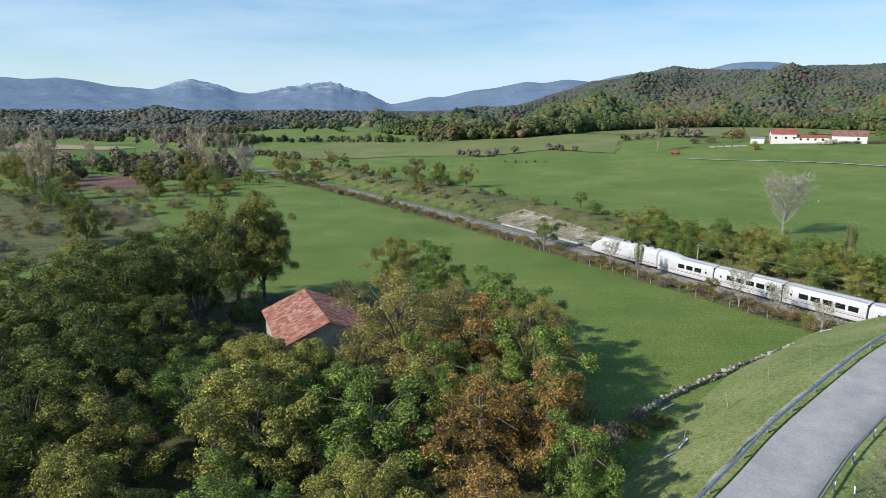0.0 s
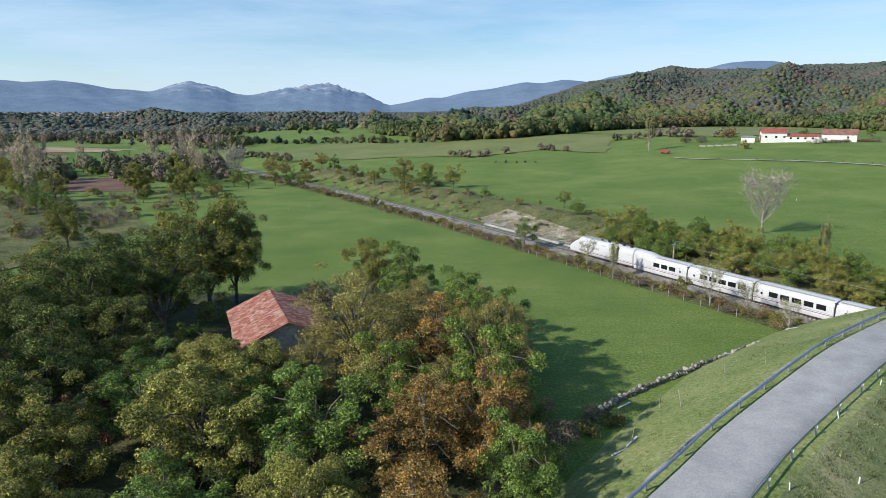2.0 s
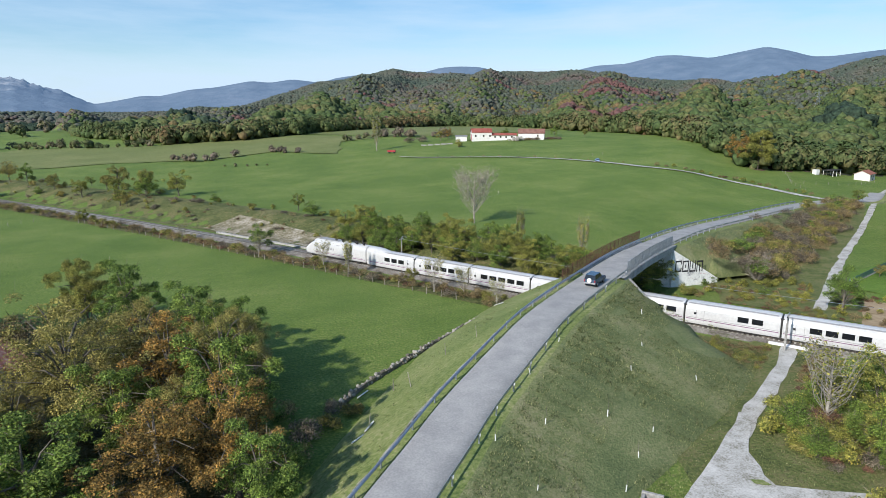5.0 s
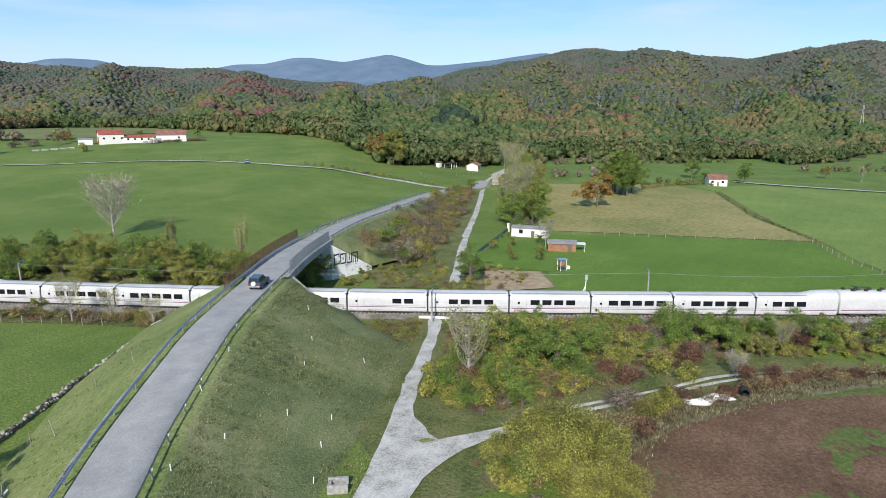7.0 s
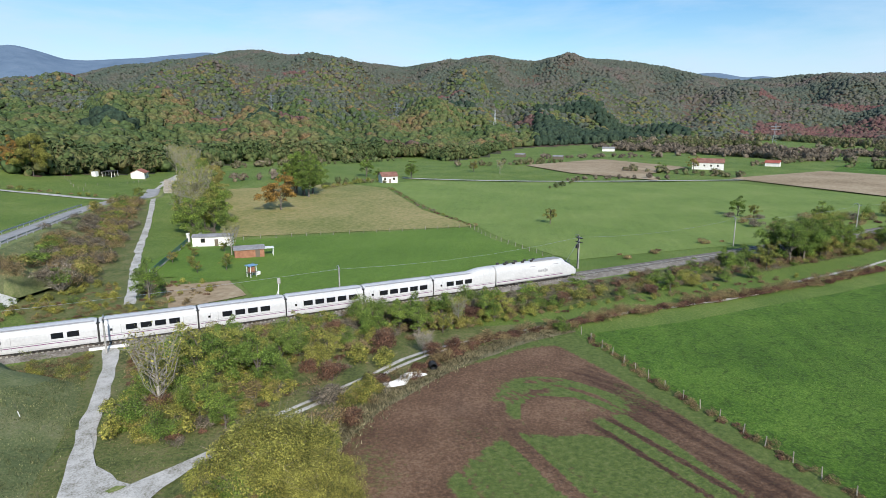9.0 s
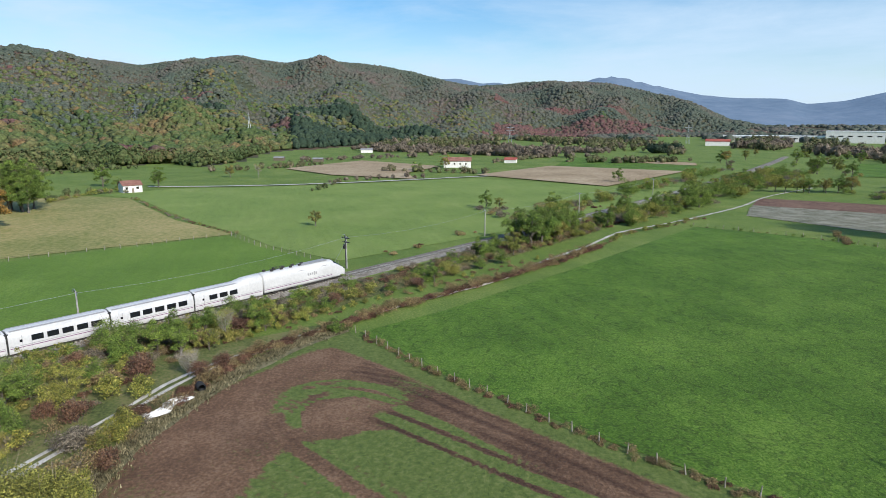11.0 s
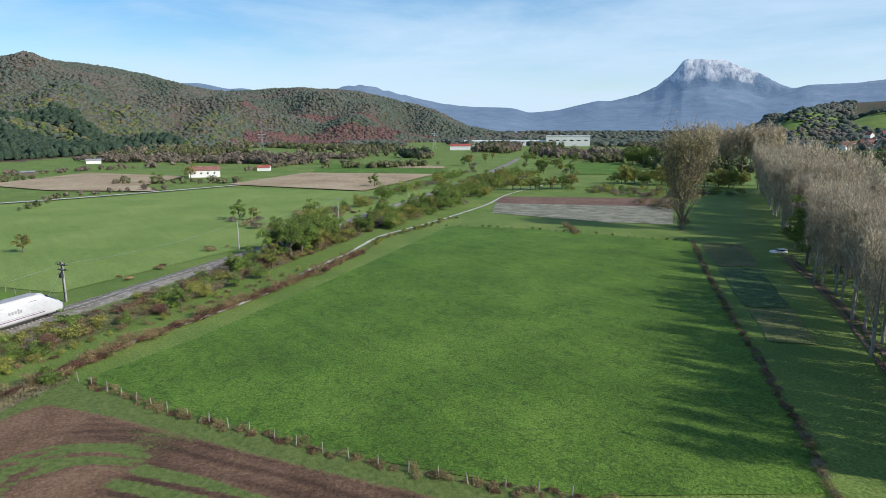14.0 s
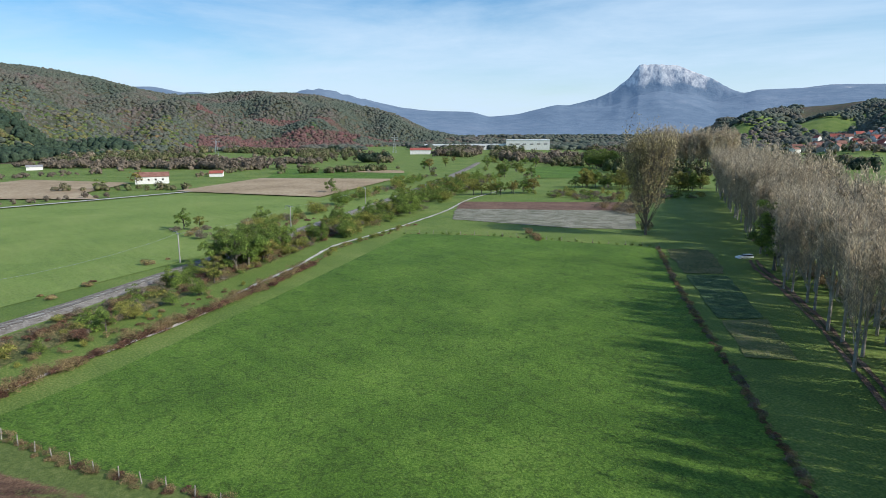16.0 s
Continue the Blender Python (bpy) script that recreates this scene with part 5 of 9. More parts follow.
# ---------------------------------------------------------------- posts, poles, small structures by the track
def telegraph_pole(x, y, z, h, arm, label):
    t = thing("signal_pole", label, "pole", at=pose(x, y, z, 0, 0, 30))
    mpart("pole", mesh_of("pole", *tube([(0, 0, -.3), (0, 0, h)], [.16, .12], 8), M["concrete"]), t)
    mpart("crossarm", Soup().box(1.5, .09, .12, 0, 0, h - .35).mesh("crossarm", M["steel"]), t)
    if arm:
        mpart("lamp_arm", mesh_of("lamp_arm", *tube([(0, 0, h - .2), (.5, 0, h + .25), (1.3, 0, h + .1), (1.7, 0, h - .35)], [.06, .05, .05, .09], 6), M["steel"]), t)
    for s in (-.6, .6):
        mpart("insulator", mesh_of("insulator", *tube([(s, 0, h - .24), (s, 0, h - .16), (s, 0, h - .10), (s, 0, h + .02)], [.05, .08, .05, .03], 6), M["glass_dark"]), t)
    return t


POLES = []
for _u, _v, _h in ((-84, 5.2, 6.0), (-9, -4.6, 5.2), (27.5, 5.2, 6.2), (81.5, 5.4, 7.2), (133, 5.6, 7.4), (190, 5.6, 7.2), (262, 5.6, 7)):
    _x, _y = on_line(_u, _v)
    telegraph_pole(_x, _y, ground_z(_x, _y), _h, True, "concrete pole with a curved arm beside the railway")
    POLES.append(Vector((_x, _y, ground_z(_x, _y) + _h - .3)))
_wire = thing("overhead_wire", "thin wire sagging between the trackside poles", "wire")
_pts = sorted([p for p in POLES if uv_of(p.x, p.y)[1] > 0], key=lambda p: p.x)
for a, b in zip(_pts, _pts[1:]):
    mid = [a.lerp(b, t) - Vector((0, 0, 1.1 * 4 * t * (1 - t))) for t in (0, .2, .4, .6, .8, 1)]
    mpart("strand", mesh_of("strand", *tube(mid, [.02] * 6, 4), M["steel"]), _wire)
_q = POLES[3]
stay = thing("pole_equipment", "twin crossarms, grey switch box and stay wire on a trackside pole", "pole equipment", at=pose(_q.x, _q.y, _q.z, 0, 0, 30))
for _z in (-.2, -1.1):
    mpart("crossarm", Soup().box(2.1, .12, .12, 0, .2, _z).box(2.1, .12, .12, 0, -.2, _z).mesh("crossarm", M["dark_metal"]), stay)
    for _s in (-.9, -.3, .3, .9):
        mpart("insulator", mesh_of("insulator", *tube([(_s, .2, _z + .1), (_s, .2, _z + .2), (_s, .2, _z + .3)], [.05, .09, .04], 6), M["glass_dark"]), stay)
mpart("switch_box", Soup().box(.6, .5, .9, .1, .35, -2.4).mesh("switch_box", M["dark_metal"]), stay)
mpart("stay_wire", mesh_of("stay_wire", *tube([(0, 0, -.6), (-1.2, 5.6, -6.9)], [.03, .03], 4), M["steel"]), stay)
mpart("shaft", mesh_of("shaft", *tube([(.32, 0, -7.2), (.30, 0, .5)], [.15, .11], 7), M["bark"]), stay, "brown timber shaft")
# braced signal mast near the garden
_x, _y = on_line(16.5, 4.8)
mast = thing("signal_mast", "white braced signal mast beside the railway", "signal", at=pose(_x, _y, 0, 0, 0, -56))
M["white"] = plain("white_paint", (.78, .78, .76), .4)
mpart("pole", mesh_of("pole", *tube([(0, 0, -.3), (.35, 0, 5.0)], [.12, .08], 7), M["white"]), mast)
mpart("brace", mesh_of("brace", *tube([(-1.4, 0, -.3), (.25, 0, 3.6)], [.07, .06], 6), M["white"]), mast)
mpart("rung", Soup().box(1.0, .08, .08, -.45, 0, 1.4).mesh("rung", M["white"]), mast)
mpart("head", Soup().box(.5, .35, .9, .35, 0, 4.7).mesh("head", M["concrete"]), mast)
mpart("footing", Soup().box(1.2, 1.0, .5, -.1, 0, -.2).mesh("footing", M["concrete"]), mast)
# pale concrete trough lid lying by the crossing
tagged(new("concrete_slab", (lambda s: s.mesh("concrete_slab", M["white"]))(Soup().box(5.0, .35, .2, 0, 0, 0).box(5.0, .3, .2, 0, .5, 0))), "pair of long white concrete beams lying by the track", "slab").matrix_basis = pose(83.0, 52.8, .1, 0, 0, -58)
_cab = thing("relay_box", "small white relay box on a post", "box", at=pose(83.2, 57.6, .2))
mpart("case", Soup().box(.6, .5, .7, 0, 0, .5).mesh("case", M["white"]), _cab)
mpart("post", Soup().box(.12, .12, .9, 0, 0, -.3).mesh("post", M["steel"]), _cab)

# ---------------------------------------------------------------- car on the road
def vehicle(at, paint, label, L=4.4, Wd=1.78, Hh=1.8):
    car = thing("car", label, "car", at=at)
    w = Wd / 2
    prof = [(-L / 2, .45), (-L / 2, 1.0), (-L / 2 + .12, 1.12), (L * .16, 1.12), (L / 2 - .2, 1.0), (L / 2, .8), (L / 2, .45)]
    bm = bmesh.new()
    a = [bm.verts.new((x, -w, z)) for x, z in prof]
    b = [bm.verts.new((x, w, z)) for x, z in prof]
    bm.faces.new(a)
    bm.faces.new(b[::-1])
    for i in range(len(prof)):
        j = (i + 1) % len(prof)
        bm.faces.new((a[j], a[i], b[i], b[j]))
    bmesh.ops.bevel(bm, geom=bm.edges[:], offset=.06, segments=2, affect="EDGES")
    bmesh.ops.recalc_face_normals(bm, faces=bm.faces)
    part("body", bm, paint, car)
    cab = [(-L / 2 + .1, 1.1, w - .06), (L * .16, 1.1, w - .06), (L * .02, Hh - .06, w - .20), (-L / 2 + .28, Hh - .06, w - .20)]
    vs = [(x, s * ww, z) for s in (-1, 1) for x, z, ww in cab]
    mpart("window", mesh_of("window", vs, [(0, 1, 2, 3), (7, 6, 5, 4), (0, 4, 5, 1), (1, 5, 6, 2), (2, 6, 7, 3), (3, 7, 4, 0)], M["glass_dark"]), car, "tinted car windows")
    part("roof", box_bm(L * .50, Wd - .36, .08, -L * .22, 0, Hh - .08, .03), paint, car)
    for x in (-L * .3, L * .31):
        for s in (-1, 1):
            vs, fs = tube([(x, s * (w - .22), .36), (x, s * (w + .01), .36)], [.36, .36], 14)
            fs.append(tuple(range(14, 28)))
            wheel = mpart("wheel", mesh_of("tyre", vs, fs, M["black"]), car)
            vs, fs = tube([(x, s * (w - .2), .36), (x, s * (w + .02), .36)], [.2, .2], 10)
            fs.append(tuple(range(10, 20)))
            mpart("rim", mesh_of("rim", vs, fs, M["steel"]), wheel)
    part("bumper", box_bm(.16, Wd - .04, .22, -L / 2 - .04, 0, .45, .04), M["train_grey"], car)
    part("bumper", box_bm(.16, Wd - .04, .22, L / 2 + .02, 0, .45, .04), M["train_grey"], car)
    for s in (-1, 1):
        part("tail_light", box_bm(.05, .16, .3, -L / 2 - .01, s * (w - .12), .75), plain("red_lamp_%d" % (s + 1), (.3, .02, .02), .3), car)
        part("headlight", box_bm(.05, .3, .2, L / 2 - .01, s * (w - .25), .68), M["white"], car)
    return car


M["blue_car"] = plain("dark_blue_car_paint", (.05, .085, .14), .25)
_i = min(range(len(road_line)), key=lambda i: (road_line[i] - Vector((60.6, 69.3, 7.5))).length)
_d = road_line[_i + 1] - road_line[_i - 1]
_c = road_line[_i] + sides_of(road_line)[_i] * .75
suv = vehicle(pose(_c.x, _c.y, _c.z + .04, 0, 0, math.degrees(math.atan2(_d.y, _d.x))), M["blue_car"], "dark blue off-road car with a rear spare wheel on the road")
vs, fs = tube([(-2.25, 0, 1.0), (-2.45, 0, 1.0)], [.34, .33], 14)
fs.append(tuple(range(14, 28)))
mpart("spare_wheel", mesh_of("spare_wheel", vs, fs, M["white"]), suv, "spare wheel in a white cover")
vehicle(pose(82.5, -165, -.6, 0, 0, 60), M["white"], "small white car parked by the poplars", 4.0, 1.7, 1.45)

# ---------------------------------------------------------------- stone wall at the foot of the embankment
wall = thing("stone_wall", "low tumbled dry-stone wall at the foot of the embankment", "wall", kind="structure")
_wl = smooth_line([(21.5, 61.0, 0), (24.8, 64.3, 0), (30, 68.2, 0), (35.1, 71.9, 0), (43, 77.2, 0), (51.3, 82.4, 0)], .42)
_rng = np.random.default_rng(5)
STONES = []
for _k in range(6):
    bm = bmesh.new()
    bmesh.ops.create_icosphere(bm, subdivisions=1, radius=.5)
    for v in bm.verts:
        v.co *= .8 + .4 * _rng.random()
        v.co.z *= .75
    me = bpy.data.meshes.new("stone")
    bm.to_mesh(me)
    bm.free()
    me.materials.append(M["stone"])
    STONES.append(me)
for _k, _q in enumerate(_wl):
    for _r in range(3):
        if _r == 2 and _rng.random() < .35:
            continue
        z = ground_z(_q.x, _q.y)
        mpart("stone", STONES[int(_rng.integers(6))], wall, m=pose(_q.x + _rng.normal(0, .12), _q.y + _rng.normal(0, .12), z + .10 + _r * .22, *(_rng.random(3) * 360)) @ Matrix.Scale(.36 + .30 * _rng.random(), 4))
mpart("core", mesh_of("core", *swept([Vector((p.x, p.y, ground_z(p.x, p.y))) for p in _wl], [(-.26, -.3), (-.20, .42), (.20, .42), (.26, -.3)], .1), M["stone"]), wall)

# ---------------------------------------------------------------- trees and shrubs
def leaf_sprays(rng, lobes, per_area, leaf, low=-.5):
    """Small leaf sprays in and on rounded lobes (x, y, z, radius), one face each."""
    out = []
    for x, y, z, r in lobes:
        n = max(8, int(per_area * r * r))
        d = rng.normal(size=(n, 3))
        d /= np.linalg.norm(d, axis=1)[:, None]
        d[:, 2] = np.where(d[:, 2] < low, -d[:, 2], d[:, 2])
        rad = r * (.35 + .75 * rng.random(n) ** .6)
        c = np.array([x, y, z]) + d * rad[:, None] * np.array([1, 1, .85])
        nrm = d * .8 + rng.normal(size=(n, 3)) * .7 + np.array([0, 0, .35])
        nrm /= np.linalg.norm(nrm, axis=1)[:, None]
        t = np.cross(nrm, rng.normal(size=(n, 3)))
        t /= np.linalg.norm(t, axis=1)[:, None] + 1e-9
        b = np.cross(nrm, t)
        s = (leaf * (.5 + .9 * rng.random(n)))[:, None]
        out.append(np.stack([c - t * s * .62, c + t * s * .55 + b * s * .25, c + b * s * .75 - t * s * .1], 1))
    return np.concatenate(out)


def bare_twigs(rng, lobes, n, long):
    """Thin twigs that stick out of the leaf lobes."""
    L = np.array(lobes)[rng.integers(0, len(lobes), n)]
    d = rng.normal(size=(n, 3)) * np.array([1, 1, .5]) + np.array([0, 0, .8])
    d /= np.linalg.norm(d, axis=1)[:, None]
    c = L[:, :3] + d * L[:, 3:] * .6
    b = np.cross(d, rng.normal(size=(n, 3)))
    b /= np.linalg.norm(b, axis=1)[:, None] + 1e-9
    s = (long * (.5 + rng.random(n)))[:, None]
    return np.stack([c, c + d * s, c + d * s * .3 + b * .035], 1)


def limbs(rng, h, w, h0, n, r0, mesh_name, mat, tips=None):
    s = Soup()
    lean = rng.normal(0, .03, 2) * h
    top = Vector((lean[0], lean[1], h * .78))
    mid = Vector((lean[0] * .3, lean[1] * .3, h0))
    s.add(tube([(0, 0, -.4), (0, 0, .3), mid, top], [r0 * 1.35, r0, r0 * .75, r0 * .15], 8))
    for i in range(n):
        if tips is not None:
            e = Vector(tips[i % len(tips)][:3])
        else:
            a = rng.random() * 6.28
            e = Vector((math.cos(a) * w * .42, math.sin(a) * w * .42, h0 + (h - h0) * (.25 + .6 * rng.random())))
        st = mid.lerp(top, .05 + .75 * rng.random())
        st.z = min(st.z, e.z - .05 * h)
        m = st.lerp(e, .5) + Vector((0, 0, .06 * h))
        s.add(tube([st, m, e], [r0 * .38, r0 * .22, r0 * .06], 5))
    return s.mesh(mesh_name, mat, True)


def tree(name, label, seed, h, w, leaf_mat, per_area=120, leaf=.30, bark="bark", lobes=60, base=.32, category="tree", boughs=11, r0=None, fine=3.2):
    """A broad tree of height h and crown width w at the origin: boughs of uneven reach, each with its own leaf masses."""
    rng = np.random.default_rng(seed)
    t = thing(name, label, category)
    h0 = h * base
    zc, rx, rz = h0 + (h - h0) * .48, w * .42, (h - h0) * .46
    ends, L = [], []
    for i in range(boughs):
        f = -.55 + 1.5 * ((i + rng.random()) / boughs)
        a = i * 2.4 + rng.normal(0, .35)
        c = math.sqrt(max(0, 1 - min(f, 1) ** 2))
        q = .62 + .45 * rng.random()
        ends.append((math.cos(a) * c * rx * q, math.sin(a) * c * rx * q, zc + min(f, 1) * rz * (.75 + .3 * q)))
    for i in range(lobes):
        e = np.array(ends[i % boughs])
        k = 1 - .55 * rng.random() ** 1.6
        p = np.array([0, 0, h0 * .6 + zc * .4]) * (1 - k) + e * k + rng.normal(0, .075 * w, 3) * np.array([1, 1, .8])
        r = w * (.050 + .060 * rng.random()) * (60 / max(lobes, 20)) ** .36
        p[2] = max(min(p[2], h - r * .8), h0 * .5 + r * .4)
        L.append((p[0], p[1], p[2], r))
    mpart("trunk", limbs(rng, h, w, h0, boughs + 3, r0 or .018 * h + .08, "trunk", M[bark], ends), t)
    mpart("crown", quads("crown", leaf_sprays(rng, L, per_area * fine, leaf * 1.25 / math.sqrt(fine)), LEAF[leaf_mat], bare_twigs(rng, L, lobes * 3, w * .10)), t)
    return t


def shrub(name, label, seed, h, w, leaf_mat, per_area=110, leaf=.32, lobes=9, category="shrub"):
    rng = np.random.default_rng(seed)
    t = thing(name, label, category)
    L, s = [], Soup()
    for i in range(lobes):
        a, q = rng.random() * 6.28, math.sqrt(rng.random())
        r = w * (.16 + .10 * rng.random())
        z = r * .5 + (h - r * 1.4) * rng.random() * (1 - .45 * q)
        L.append((math.cos(a) * q * (w / 2 - r * .6), math.sin(a) * q * (w / 2 - r * .6), z, r))
        s.add(tube([(L[-1][0] * .2, L[-1][1] * .2, -.3), (L[-1][0] * .6, L[-1][1] * .6, z * .6), (L[-1][0], L[-1][1], z + r * .5)], [.05, .035, .012], 4))
    mpart("trunk", s.mesh("trunk", M["bark"]), t)
    mpart("crown", quads("crown", leaf_sprays(rng, L, per_area * 2.6, leaf * .70, -.2), LEAF[leaf_mat], bare_twigs(rng, L, lobes * 10, h * .26)), t)
    return t


def twiggy(name, label, seed, h, w, leaf_mat, twigs=260, leaves=0, leaf=.3, bark="palebark", upright=.75, category="tree", base=.15, stems=1, fine=1200, thick=.05):
    """A bare or nearly bare tree: a fan of thin branches and, if any, few leaves."""
    rng = np.random.default_rng(seed)
    t = thing(name, label, category)
    s = Soup()
    r0 = .011 * h + .05
    ends = []
    for st in range(stems):
        ox, oy = (rng.normal(0, .1 * w, 2) if stems > 1 else (0, 0))
        top = Vector((ox * 3, oy * 3, h * .95))
        if stems == 1:
            s.add(tube([(0, 0, -.4), (0, 0, h * .3), (top.x * .5, top.y * .5, h * .65), top], [r0 * 1.2, r0, r0 * .6, r0 * .1], 7))
        for i in range(int(twigs / stems / 6)):
            a = rng.random() * 6.28
            f = base + (.9 - base) * rng.random()
            st0 = Vector((0, 0, h * base * .5)) if stems > 1 else Vector((top.x * f, top.y * f, h * f * .92))
            reach = w * .5 * (1 - .55 * abs(f - .35)) * (.6 + .5 * rng.random())
            e = Vector((math.cos(a) * reach, math.sin(a) * reach, min(h, st0.z + reach * upright * 2.0 + .08 * h)))
            if stems > 1:
                e.z = h * (.55 + .45 * rng.random())
            m = st0.lerp(e, .45) + Vector((math.cos(a), math.sin(a), -.3)) * .06 * h
            s.add(tube([st0, m, e], [r0 * .32, r0 * .2, r0 * .07], 4))
            for k in range(6):
                g = .3 + .7 * rng.random()
                c = m.lerp(e, max(0, (g - .45) / .55)) if g > .45 else st0.lerp(m, g / .45)
                q = c + Vector((rng.normal() * .10 * w, rng.normal() * .10 * w, abs(rng.normal()) * .10 * h * upright + .03 * h))
                s.add(tube([c, c.lerp(q, .5) + Vector(rng.normal(0, .01 * h, 3)), q], [r0 * .12, r0 * .09, r0 * .05], 3))
                ends.append((c, q))
    mpart("trunk", s.mesh("trunk", M[bark]), t)
    n = leaves or fine
    i = rng.integers(0, len(ends), n)
    c = np.array([tuple(ends[k][0].lerp(ends[k][1], float(f) * 1.1)) for k, f in zip(i, rng.random(n))]) + rng.normal(0, .018 * h, (n, 3))
    if leaves:
        d = rng.normal(size=(n, 3))
        d /= np.linalg.norm(d, axis=1)[:, None]
        b = np.cross(d, rng.normal(size=(n, 3)))
        b /= np.linalg.norm(b, axis=1)[:, None]
        z = leaf * (.6 + .7 * rng.random(n))[:, None]
        V = np.stack([c - d * z * .6, c + b * z * .4, c + d * z * .6, c - b * z * .4], 1)
    else:      # fine twigs: long slivers
        d = rng.normal(size=(n, 3)) * np.array([.7, .7, .4]) + np.array([0, 0, .7 * upright])
        d /= np.linalg.norm(d, axis=1)[:, None]
        b = np.cross(d, rng.normal(size=(n, 3)))
        b /= np.linalg.norm(b, axis=1)[:, None]
        z = (.055 * h * (.6 + .8 * rng.random(n)))[:, None]
        V = np.stack([c, c + d * z * .4 + b * thick, c + d * z, c + d * z * .5 - b * thick], 1)
    mpart("crown", quads("crown", V, LEAF[leaf_mat]), t)
    return t


rng = np.random.default_rng(11)
STOCK = {}


def stock(key, ob):
    STOCK.setdefault(key, []).append((ob, True))


def plant(key, x, y, k=1.0, group="", z=None, label="", kz=None):
    """A copy of one of that kind of tree at (x, y), at k times its size; the first one of each is used itself."""
    i = int(rng.integers(len(STOCK[key])))
    ob, fresh = STOCK[key][i]
    m = pose(x, y, (ground_z(x, y) if z is None else z) - .05, 0, 0, rng.random() * 360)
    if fresh:
        ob.matrix_basis = m
        STOCK[key][i] = (ob, False)
        t = ob
    else:
        t = copy_thing(ob, m)
    kk = k * (.94 + .12 * rng.random())
    t.scale = (kk, kk, kk * (kz or 1))
    return tagged(t, label, group=group)


BULK = {}


def bulk(name, key, x, y, k, z=None):
    """Adds a shrub's leaves and stems to one joined hedge."""
    ob, _ = STOCK[key][int(rng.integers(len(STOCK[key])))]
    crown = [c for c in ob.children if c.name.startswith("crown")][0].data
    co = np.empty(len(crown.vertices) * 3, dtype=np.float32)
    crown.vertices.foreach_get("co", co)
    co = co.reshape(-1, 3)
    a = rng.random() * 6.283
    k *= .94 + .12 * rng.random()
    q = co.reshape(-1, 3, 3)[int(rng.integers(2))::2]      # every second spray, a little larger
    mid = q.mean(1, keepdims=True)
    co = (mid + (q - mid) * 1.1).reshape(-1, 3)
    R = np.array([[math.cos(a), -math.sin(a), 0], [math.sin(a), math.cos(a), 0], [0, 0, 1]]) * k
    BULK.setdefault((name, crown.materials[0].name), []).append((co @ R.T + np.array([x, y, (ground_z(x, y) if z is None else z) - .05])).reshape(-1, 3, 3))


def bulk_done(labels):
    for (name, mat), arrs in BULK.items():
        V = np.concatenate(arrs)
        tagged(new(name, quads(name, V, bpy.data.materials[mat])), labels.get(name, "scattered shrubs in autumn colours"), "shrubs", kind="stuff")


# the kinds
for _s in range(2):
    stock("oak", tree("oak_tree", "broad green oak with yellowing leaf tips", 20 + _s, 14, 13, "oak", 112, .29, lobes=110, base=.10, boughs=18, fine=4.2))
stock("oak_yellow", tree("oak_tree", "yellowing oak with an uneven crown", 24, 10.5, 11.5, "willow", 170, .27, lobes=84, base=.08, boughs=14, fine=4.2))
stock("oak_green", tree("oak_tree", "dense green broadleaf tree", 26, 11, 9.5, "green", 150, .26, lobes=84, base=.08, boughs=13, fine=4.2))
stock("oak_brown", tree("maple_tree", "large olive-brown tree with thinning leaves", 27, 14, 14, "olive", 100, .22, lobes=130, base=.08, boughs=21, fine=3.6))
stock("oak_orange", tree("tree", "orange-brown autumn broadleaf tree", 28, 11, 8.5, "orange", 140, .25, lobes=76, base=.08, boughs=13, fine=4.2))
stock("mid", tree("tree", "small green and yellow field tree", 30, 7, 6, "mixed", 150, .25, lobes=28, base=.14, boughs=8))
stock("mid", tree("tree", "small green and yellow field tree", 31, 7, 5.4, "mixed", 150, .25, lobes=28, base=.12, boughs=8))
stock("acacia", tree("acacia_tree", "yellow-green acacia on the railway bank", 32, 6, 6.5, "yellow", 165, .215, lobes=34, base=.06, boughs=9))
stock("acacia", tree("acacia_tree", "yellow-green acacia on the railway bank", 33, 5.5, 6, "green", 165, .215, lobes=34, base=.06, boughs=9))
stock("greenmid", tree("tree", "leafy green tree by the railway", 34, 7, 6.5, "green", 165, .24, lobes=36, base=.06, boughs=9))
stock("red_tree", tree("tree", "small russet tree in the meadow", 35, 8, 9, "orange", 110, .34, lobes=36, base=.16, boughs=10))
for _s in range(3):
    stock("shrub", shrub("shrub", "bushy shrub in mixed autumn colours", 40 + _s, 2.6, 3.2, "mixed"))
for _s in range(2):
    stock("bramble", shrub("bramble", "low brown and dark red bramble", 44 + _s, 1.2, 2.4, "brown" if _s else "red", 260, .185, 8))
for _s in range(2):
    stock("redbramble", shrub("bramble", "low dark red bramble bush", 70 + _s, 1.3, 2.4, "red", 230, .20, 9))
stock("brownshrub", shrub("shrub", "nearly leafless brown shrub", 47, 2.4, 2.8, "brown", 150, .18))
stock("greyshrub", shrub("shrub", "grey twiggy thicket shrub", 48, 2.2, 3.4, "twig", 170, .18))
stock("yellowshrub", shrub("shrub", "leafy yellow-green autumn bush", 49, 2.4, 3.0, "yellow", 150, .26))
stock("greenshrub", shrub("shrub", "dense dark green bush", 50, 2.8, 3.2, "green", 150, .26))
stock("bush", shrub("bush", "tall yellow-green thicket bush", 62, 4.4, 4.8, "yellow", 130, .20, 17, "bush"))
stock("bush", shrub("bush", "tall green thicket bush", 63, 4.6, 5.0, "green", 130, .20, 17, "bush"))
stock("willow", shrub("willow_bush", "large yellow-green willow bush with many stems", 66, 7.2, 9.5, "willow", 150, .20, 46, "bush"))
